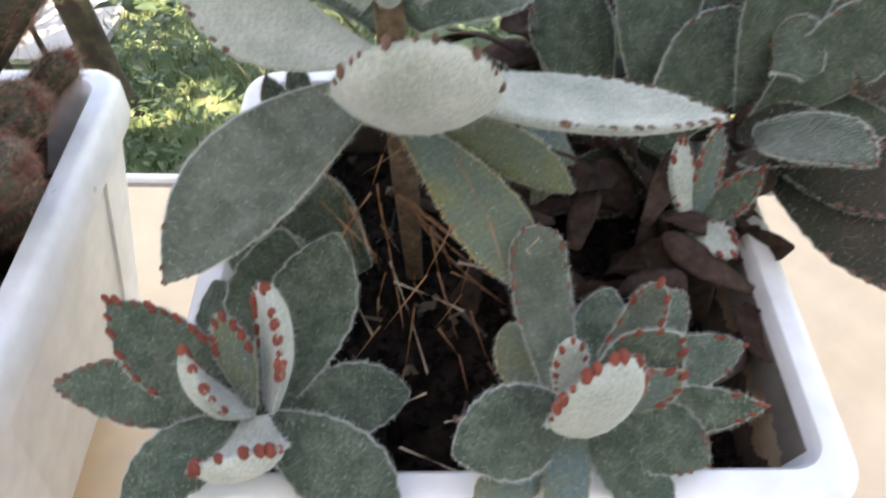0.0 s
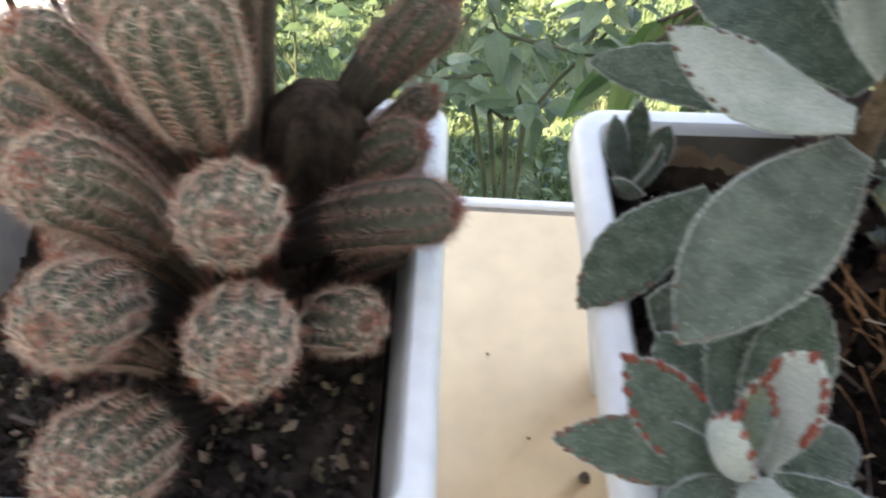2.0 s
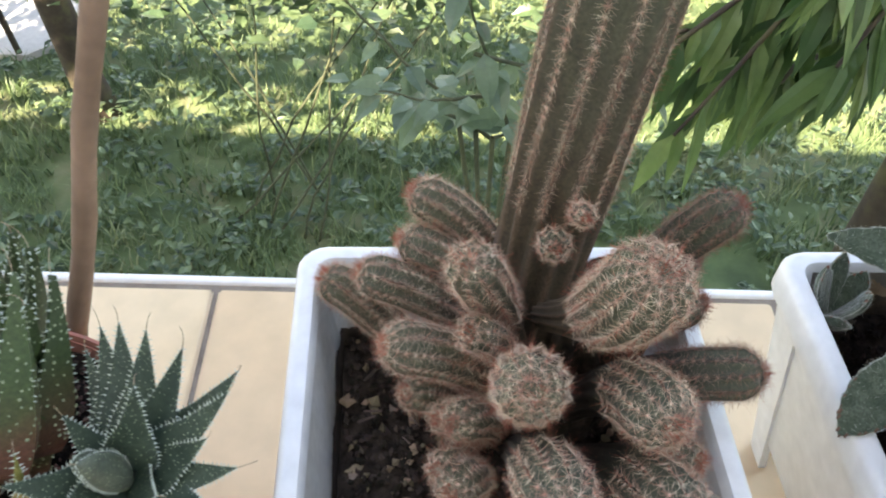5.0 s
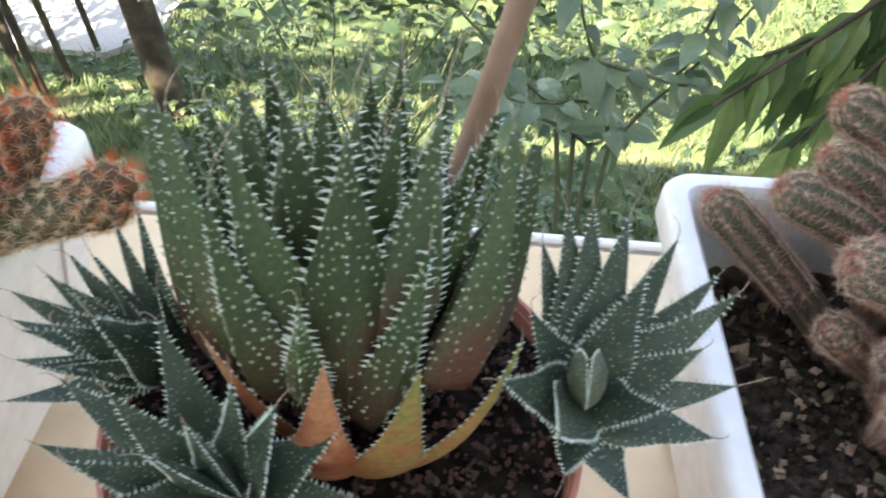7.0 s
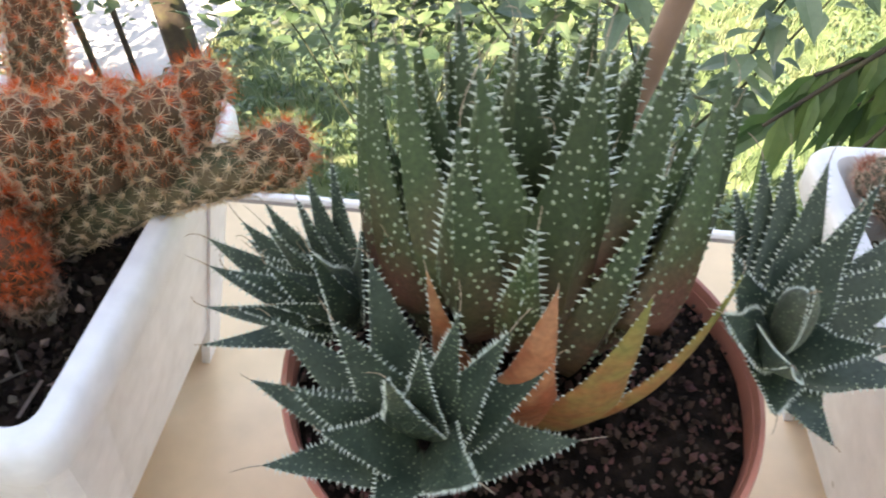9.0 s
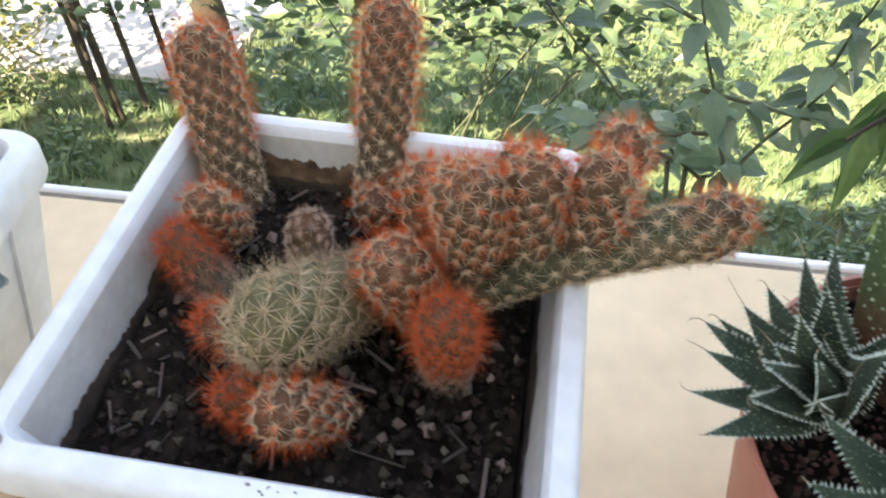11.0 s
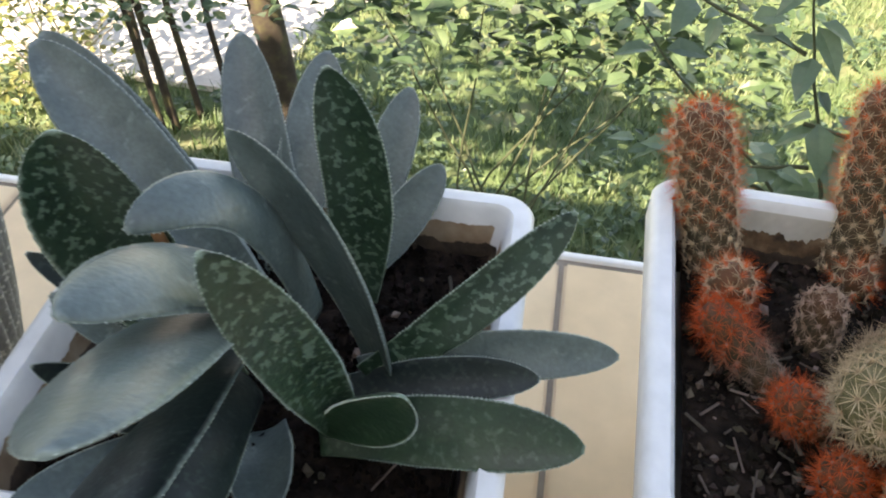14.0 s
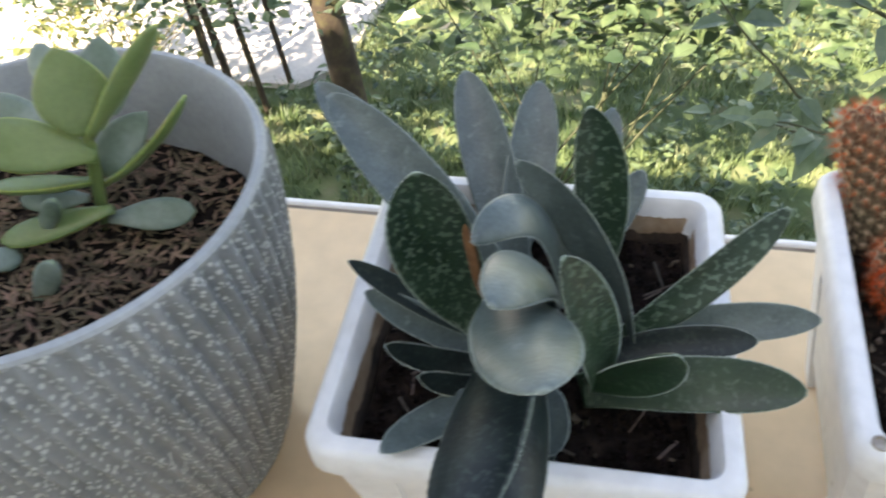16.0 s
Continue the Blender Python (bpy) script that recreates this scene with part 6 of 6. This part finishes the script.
for a, b in (((0.2939, -0.1537, 0.1060), (0.3018, -0.1625, 0.0960)), ((0.3055, -0.1865, 0.1000), (0.3163, -0.1864, 0.1080)), ((0.3114, -0.1976, 0.1040), (0.3241, -0.2040, 0.1060)), ((0.3076, -0.1553, 0.1080), (0.3243, -0.1559, 0.0980)), ((0.3234, -0.1521, 0.1120), (0.3439, -0.1551, 0.1080)), ((0.3055, -0.1459, 0.1040), (0.3158, -0.1721, 0.0940)), ((0.2904, -0.1598, 0.1080), (0.2864, -0.1757, 0.0980)), ((0.3206, -0.1888, 0.1000), (0.3240, -0.1883, 0.1010))):
    a, b = Vector(a), Vector(b)
    w = a.lerp(b, 0.5) + Vector((0.0006, -0.0008, 0.0012))
    pale.extend([(a - (w - a) * 0.05, w, 0.00034), (b, w - (b - w) * 0.08, 0.00034)])
for a, b, c in (((0.3094, -0.1498, 0.1320), (0.3223, -0.1459, 0.1120), (0.3407, -0.1528, 0.1040)), ((0.3122, -0.1512, 0.1300), (0.3184, -0.1477, 0.1080), (0.3342, -0.1530, 0.0980)), ((0.3110, -0.1468, 0.1280), (0.3265, -0.1476, 0.1100), (0.3428, -0.1556, 0.1040)), ((0.2964, -0.1471, 0.1280), (0.2946, -0.1426, 0.1120), (0.2988, -0.1440, 0.0980)), ((0.3047, -0.1489, 0.1280), (0.3068, -0.1499, 0.1060), (0.3091, -0.1593, 0.0960)), ((0.3021, -0.1475, 0.1300), (0.2907, -0.1445, 0.1100), (0.2845, -0.1618, 0.0980)), ((0.3136, -0.1502, 0.1260), (0.3254, -0.1494, 0.1060), (0.3374, -0.1509, 0.1020))):
    a, b, c = Vector(a), Vector(b), Vector(c)
    line = [bezier(a, b, c, k / 6) for k in range(7)]
    rows.extend([(p - (q - p) * 0.1, q + (q - p) * 0.25, 0.00036) for p, q in zip(line, line[1:])])
M_ROOT = material("rusty_root", [(0.22, 0.09, 0.04), (0.38, 0.19, 0.09)], 200, 0.8)
M_STRAW = material("pale_straw", [(0.42, 0.31, 0.22), (0.55, 0.44, 0.33)], 200, 0.7)
tagged(spikes("aerial_root", rows, M_ROOT, kal, "thin rusty aerial roots"), kind="stuff")
tagged(spikes("straw", pale, M_STRAW, kal, "pale dry straws"), kind="stuff")

# ---- the garden below ----
GZ = -3.3
M_BLADE = material("grass_blade", [(0.075, 0.13, 0.05), (0.125, 0.19, 0.08), (0.22, 0.25, 0.13)], 1.2, 0.5, per_island=0.4, trans=0.3)
M_ROAD = material("pale_concrete", [(0.40, 0.385, 0.36), (0.52, 0.50, 0.47)], 1.5, 0.9, 0.3, 25)
M_TRUNK = material("tree_bark", [(0.022, 0.017, 0.012), (0.045, 0.034, 0.023), (0.075, 0.070, 0.030)], 9, 0.95, 0.9, 45)
M_TWIG = material("green_twig", [(0.04, 0.05, 0.025), (0.08, 0.09, 0.045)], 20, 0.8)
M_PALE_TWIG = material("dry_pale_twig", [(0.36, 0.31, 0.24), (0.5, 0.45, 0.37)], 20, 0.85)
M_LEAF_A = material("shrub_leaf", [(0.12, 0.19, 0.12), (0.18, 0.25, 0.17)], 14, 0.3, 0.2, 90, per_island=0.35, trans=0.45)
M_LEAF_B = material("bush_leaf", [(0.055, 0.105, 0.050), (0.125, 0.185, 0.095)], 8, 0.3, 0.2, 60, per_island=0.6, trans=0.32)
M_LEAF_C = material("drooping_leaf", [(0.065, 0.135, 0.045), (0.12, 0.20, 0.07)], 10, 0.35, 0.2, 60, per_island=0.5, trans=0.45)
M_LEAF_Y = material("yellow_green_leaf", [(0.11, 0.14, 0.04), (0.20, 0.21, 0.08)], 8, 0.5, 0.2, 60, per_island=0.5, trans=0.35)

n = 90
verts, faces = [], []


def span(i):
    f = 2 * i / n - 1
    return f * 14 + (f ** 7) * 186


for i in range(n + 1):
    for j in range(n + 1):
        x, y = span(i), span(j) + 4
        verts.append((x, y, GZ + 0.03 * noise.noise(Vector((x * 0.5, y * 0.5, 2)))))
for i in range(n):
    for j in range(n):
        a = i * (n + 1) + j
        faces.append((a, a + n + 1, a + n + 2, a + 1))
ground_me = bpy.data.meshes.new("ground")
ground_me.from_pydata(verts, [], faces)
ground_me.materials.append(M_GRASS_GROUND)
tagged(new("ground", ground_me), "grassy garden ground with bare patches", "ground", kind="structure")

bm = bmesh.new()
vs = [bm.verts.new(p) for p in ((-2.45, 5.05, GZ + 0.05), (-2.75, 4.75, GZ + 0.05), (-12, 4.9, GZ + 0.05), (-14, 30, GZ + 0.05), (-2.0, 30, GZ + 0.05), (-2.2, 8.0, GZ + 0.05))]
f = bm.faces.new(vs)
g = bmesh.ops.extrude_face_region(bm, geom=[f])
for v in g["geom"]:
    if isinstance(v, bmesh.types.BMVert):
        v.co.z -= 0.12
tagged(link_mesh("driveway", bm, M_ROAD, smooth=False), "pale sunlit concrete driveway beyond the trees", "driveway", kind="structure")

# grass and low weeds
r = random.Random(41)
verts, faces = [], []


def card(verts, faces, c, d, s, bend):
    """A grass blade of two quads."""
    k = len(verts)
    verts += [c - s, c + s, c + d * 0.55 + s * 0.7, c + d * 0.55 - s * 0.7, c + d + bend]
    faces += [(k, k + 1, k + 2, k + 3), (k + 3, k + 2, k + 4)]


for _ in range(15000):
    x, y = r.uniform(-7, 6.5), 2.6 + 8.5 * r.random() ** 1.3
    if x < -2.5 and y > 4.8:
        continue
    if noise.noise(Vector((x * 0.9, y * 0.9, 7))) > 0.38:
        continue
    for _ in range(4):
        a = r.random() * 6.28
        h = r.uniform(0.06, 0.17)
        c = Vector((x + r.uniform(-0.04, 0.04), y + r.uniform(-0.04, 0.04), GZ))
        lean = Vector((math.cos(a), math.sin(a), 0))
        card(verts, faces, c, Vector((0, 0, h)) + lean * h * 0.35, Vector((-math.sin(a), math.cos(a), 0)) * r.uniform(0.004, 0.009), lean * h * 0.35)
me = bpy.data.meshes.new("grass")
me.from_pydata([tuple(v) for v in verts], [], faces)
me.materials.append(M_BLADE)
tagged(new("grass", me), "long lawn grass, partly sunlit", "grass", kind="stuff")


def leaf_card(verts, faces, c, d, nrm, length, width, droop=0.15):
    """A folded leaf with a midrib: six points, four triangles and two quads."""
    d = d.normalized()
    s = d.cross(nrm)
    s = s.normalized() if s.length > 1e-5 else Vector((1, 0, 0))
    u = s.cross(d)
    k = len(verts)
    hw = width / 2
    sag = -u * 0 + Vector((0, 0, -droop * length))
    mid1, mid2, tip = c + d * length * 0.3, c + d * length * 0.65 + sag * 0.35, c + d * length + sag
    fold = u * hw * 0.3
    verts += [c, mid1 + s * hw + fold, mid1, mid1 - s * hw + fold, mid2 + s * hw * 0.8 + fold * 0.8, mid2, mid2 - s * hw * 0.8 + fold * 0.8, tip]
    faces += [(k, k + 2, k + 1), (k, k + 3, k + 2), (k + 1, k + 2, k + 5, k + 4), (k + 2, k + 3, k + 6, k + 5), (k + 4, k + 5, k + 7), (k + 5, k + 6, k + 7)]


def tube(verts, faces, line, r0, r1, sides=7):
    fr = frames_along(line, Vector((0.3, 1, 0.2)))
    k = len(verts)
    for i, (p, (d, s, u)) in enumerate(zip(line, fr)):
        rr = r0 + (r1 - r0) * i / (len(line) - 1)
        for q in range(sides):
            a = 2 * math.pi * q / sides
            verts.append(p + (s * math.cos(a) + u * math.sin(a)) * rr)
    for i in range(len(line) - 1):
        for q in range(sides):
            a, b = k + i * sides + q, k + i * sides + (q + 1) % sides
            faces.append((a, b, b + sides, a + sides))


def wander(p0, p1, wob, steps, r):
    out = []
    off = Vector((0, 0, 0))
    for i in range(steps + 1):
        t = i / steps
        off = off + Vector((r.uniform(-1, 1), r.uniform(-1, 1), r.uniform(-1, 1))) * wob
        out.append(p0.lerp(p1, t) + off * math.sin(math.pi * min(1, t + 0.15)) ** 0.5 * (0 if i == 0 else 1))
    return out


def leafy_cloud(r, verts, faces, centre, radii, clumps, per, size, spread, rising=0.3, slender=0.5):
    """Leaves in clumps inside an ellipsoid, with gaps between the clumps."""
    for _ in range(clumps):
        while True:
            q = Vector((r.uniform(-1, 1), r.uniform(-1, 1), r.uniform(-1, 1)))
            if 0.25 < q.length < 1:
                break
        c = Vector((centre[0] + q.x * radii[0], centre[1] + q.y * radii[1], centre[2] + q.z * radii[2]))
        for _ in range(per):
            p = c + Vector((r.gauss(0, 1), r.gauss(0, 1), r.gauss(0, 0.8))) * spread
            a = r.random() * 6.28
            d = Vector((math.cos(a), math.sin(a), r.uniform(-0.5, 0.5) + rising))
            L = size * r.uniform(0.6, 1.3)
            leaf_card(verts, faces, p, d, Vector((r.uniform(-0.6, 0.6), r.uniform(-0.6, 0.6), 1)), L, L * slender * r.uniform(0.8, 1.2))


def tree(name, base, top, r0, r1, crown, label, seed, mat=None, limbs=6):
    """Tapered trunk with limbs and a crown of clumped leaves; crown: centre, radii, clumps, per clump, leaf size."""
    r = random.Random(seed)
    base, top = Vector(base), Vector(top)
    holder = empty(name, Matrix.Translation(base), label, "tree" if name == "tree" else "bush", "garden trees" if name == "tree" else "")
    verts, faces = [], []
    line = wander(base, top, r0 * 0.35, 12, r)
    tube(verts, faces, line, r0, r1, 12)
    raw_part("trunk", verts, faces, M_TRUNK, holder)
    if crown:
        centre, radii, clumps, per, size = crown
        verts, faces = [], []
        for _ in range(limbs):
            p = line[r.randint(7, 12)]
            q = Vector(centre) + Vector((r.uniform(-1, 1) * radii[0], r.uniform(-1, 1) * radii[1], r.uniform(-1, 1) * radii[2])) * 0.7
            tube(verts, faces, wander(p, q, r0 * 0.4, 7, r), r1 * 0.8, r1 * 0.2, 7)
        tagged(raw_part("limb", verts, faces, M_TRUNK, holder), kind="stuff")
        verts, faces = [], []
        leafy_cloud(r, verts, faces, centre, radii, clumps, per, size, size * 1.3)
        tagged(raw_part("crown", verts, faces, mat or M_LEAF_B, holder, smooth=False), kind="stuff")
    return holder


tree("tree", (-2.03, 4.19, GZ - 0.03), (-2.75, 4.35, 0.6), 0.115, 0.07, ((-2.6, 4.9, 1.7), (2.2, 2.0, 0.9), 220, 9, 0.13), "garden tree with mossy brown leaning trunk", 51)
for k, (bx, by, tx, ty, rr) in enumerate(((-2.98, 4.22, -3.35, 4.3, 0.032), (-2.86, 4.40, -3.2, 4.5, 0.026), (-2.80, 4.78, -3.15, 4.85, 0.024), (-3.02, 4.12, -3.30, 4.2, 0.02), (-3.35, 4.6, -3.5, 4.7, 0.03))):
    tree("tree", (bx, by, GZ - 0.03), (tx, ty, 0.2), rr, rr * 0.6, ((bx - 0.05, by + 0.15, -2.15), (0.45, 0.35, 0.32), 20, 7, 0.09) if k % 2 == 0 else ((tx - 0.2, ty + 0.2, 0.6), (0.8, 0.7, 0.6), 30, 8, 0.11), "slender dark-barked sapling on the lawn", 60 + k, limbs=3)
tree("tree", (3.4, 7.4, GZ - 0.03), (3.5, 7.6, 0.8), 0.14, 0.09, ((3.2, 7.2, 2.0), (2.4, 2.2, 1.0), 200, 9, 0.13), "garden tree behind the lawn", 71)

# broad-leaved weeds between the grass
r = random.Random(47)
verts, faces = [], []
for _ in range(2600):
    x, y = r.uniform(-5.5, 5), 2.4 + 6.5 * r.random() ** 1.2
    if x < -2.5 and y > 4.8 or noise.noise(Vector((x * 1.3, y * 1.3, 3))) < -0.15:
        continue
    for _ in range(6):
        a = r.random() * 6.28
        L = r.uniform(0.04, 0.10)
        leaf_card(verts, faces, Vector((x + r.uniform(-0.07, 0.07), y + r.uniform(-0.07, 0.07), GZ + r.uniform(0.03, 0.17))), Vector((math.cos(a), math.sin(a), r.uniform(-0.1, 0.6))), Vector((r.uniform(-0.4, 0.4), r.uniform(-0.4, 0.4), 1)), L, L * r.uniform(0.35, 0.6))
me = bpy.data.meshes.new("weeds")
me.from_pydata([tuple(v) for v in verts], [], faces)
me.materials.append(M_LEAF_B)
tagged(new("weeds", me), "low broad-leaved weeds growing among the grass", "weeds", kind="stuff")

# a wide unseen tree added beside the house; its crown over the roof edge breaks the shadow
tree("tree", (-6.6, 0.9, GZ - 0.03), (-5.4, -0.4, 2.6), 0.20, 0.11, ((-4.4, -1.0, 3.45), (3.4, 1.2, 0.75), 42, 8, 0.20), "wide unseen tree added beside the house to shade the lawn", 77, limbs=12)


def bush(label, seed, mat, clouds, stems, twig=None):
    """A shrub: thin stems from the ground into clouds of leaves."""
    r = random.Random(seed)
    c0 = Vector(clouds[0][0])
    foot = Vector((c0.x, c0.y + 0.1, GZ - 0.02))
    holder = empty("bush", Matrix.Translation(foot), label, "bush")
    verts, faces = [], []
    for k in range(stems):
        c = clouds[k % len(clouds)]
        q = Vector(c[0]) + Vector((r.uniform(-1, 1) * c[1][0], r.uniform(-1, 1) * c[1][1], r.uniform(-0.6, 1) * c[1][2]))
        tube(verts, faces, wander(foot + Vector((r.uniform(-0.4, 0.4), r.uniform(-0.2, 0.2), 0)), q, 0.03, 9, r), 0.009, 0.003, 6)
    raw_part("branch", verts, faces, twig or M_TWIG, holder)
    verts, faces = [], []
    for centre, radii, clumps, per, size in clouds:
        leafy_cloud(r, verts, faces, centre, radii, clumps, per, size, size * 1.1, 0.2, 0.58)
    tagged(raw_part("foliage", verts, faces, mat, holder, smooth=False), kind="stuff")


bush("dense sunlit green bush in the garden", 81, M_LEAF_B, [((-0.65, 3.1, -1.30), (1.05, 0.5, 0.40), 170, 7, 0.105), ((0.35, 3.3, -1.48), (0.7, 0.45, 0.34), 50, 7, 0.105)], 9)
bush("yellowish green bush by the driveway", 82, M_LEAF_Y, [((-4.1, 4.4, -2.75), (0.75, 0.5, 0.5), 90, 7, 0.075)], 14, M_PALE_TWIG)
bush("tangled green bush by the driveway", 83, M_LEAF_B, [((-4.3, 4.8, -2.3), (1.0, 0.5, 0.5), 90, 7, 0.08), ((-2.7, 3.6, -1.80), (1.0, 0.35, 0.28), 46, 6, 0.08)], 10, M_PALE_TWIG)

# shrub close to the balcony: long thin stems with broad grey-green leaves in the shade
shrub = empty("shrub", pose(0.30, 1.20, GZ), "loose shrub with broad grey-green leaves reaching the balcony", "shrub")
r = random.Random(91)
verts, faces, lv, lf = [], [], [], []
starts = [((0.34, 1.20, -0.92), (0.15, 1.28, -0.35)), ((0.34, 1.20, -0.92), (0.70, 1.35, -0.42)), ((0.30, 1.25, -0.95), (-0.18, 1.45, -0.55)), ((0.24, 1.24, -0.70), (0.62, 1.15, -0.72)),
          ((0.20, 1.26, -0.55), (-0.30, 1.35, -0.38)), ((0.28, 1.22, -0.80), (0.02, 1.20, -0.78)), ((0.45, 1.25, -0.75), (0.52, 1.2, -0.40)), ((0.30, 1.25, -0.95), (0.45, 1.5, -1.05)), ((0.25, 1.3, -0.95), (-0.05, 1.5, -0.98))]
for k in range(4):
    tube(verts, faces, wander(Vector((0.30 + 0.1 * k, 1.2 + 0.08 * k, GZ)), Vector((0.34 - 0.04 * k, 1.20 + 0.02 * k, -0.92)), 0.02, 10, r), 0.011, 0.0065, 7)
for a, b in starts:
    line = wander(Vector(a), Vector(b), 0.010, 9, r)
    tube(verts, faces, line, 0.0055, 0.002, 6)
    for p in line[1:]:
        for _ in range(2):
            q = r.random() * 6.28
            d = Vector((math.cos(q), math.sin(q) * 0.7, r.uniform(-0.75, 0.25)))
            L = r.uniform(0.045, 0.105)
            leaf_card(lv, lf, p + d.normalized() * 0.015, d, Vector((r.uniform(-0.4, 0.4), r.uniform(-0.9, 0.1), 1)), L, L * 0.55, 0.25)
raw_part("branch", verts, faces, M_TWIG, shrub)
tagged(raw_part("foliage", lv, lf, M_LEAF_A, shrub, smooth=False), kind="stuff")

# branches of a tree with long drooping leaves
droop = empty("tree", pose(1.6, 1.5, GZ), "tree with long dark drooping leaves beside the balcony", "tree")
verts, faces, lv, lf = [], [], [], []
tube(verts, faces, wander(Vector((1.6, 1.5, GZ)), Vector((1.5, 1.5, 0.9)), 0.02, 10, r), 0.075, 0.05, 10)
for _ in range(24):
    a = Vector((1.5, 1.5, r.uniform(-0.7, 0.8)))
    b = Vector((r.uniform(0.46, 1.35), r.uniform(0.9, 1.35), r.uniform(-0.82, 0.0)))
    line = wander(a, b, 0.02, 8, r)
    tube(verts, faces, line, 0.013, 0.004, 6)
    for k in range(44):
        f = 2.5 + 5.49 * (k + r.random()) / 44
        p = line[int(f)].lerp(line[int(f) + 1], f - int(f))
        along = (line[int(f) + 1] - line[int(f)]).normalized()
        side = along.cross(Vector((0, 0, 1))).normalized() * (1 if k % 2 else -1)
        d = along * r.uniform(0.5, 1.0) + side * r.uniform(0.2, 0.7) + Vector((0, 0, r.uniform(-1.1, -0.4)))
        L = r.uniform(0.09, 0.17)
        leaf_card(lv, lf, p, d, Vector((r.uniform(-0.7, 0.7), -0.8, r.uniform(0, 0.9))), L, L * r.uniform(0.24, 0.34), 0.25)
raw_part("trunk", verts, faces, M_TRUNK, droop)
tagged(raw_part("foliage", lv, lf, M_LEAF_C, droop, smooth=False), kind="stuff")
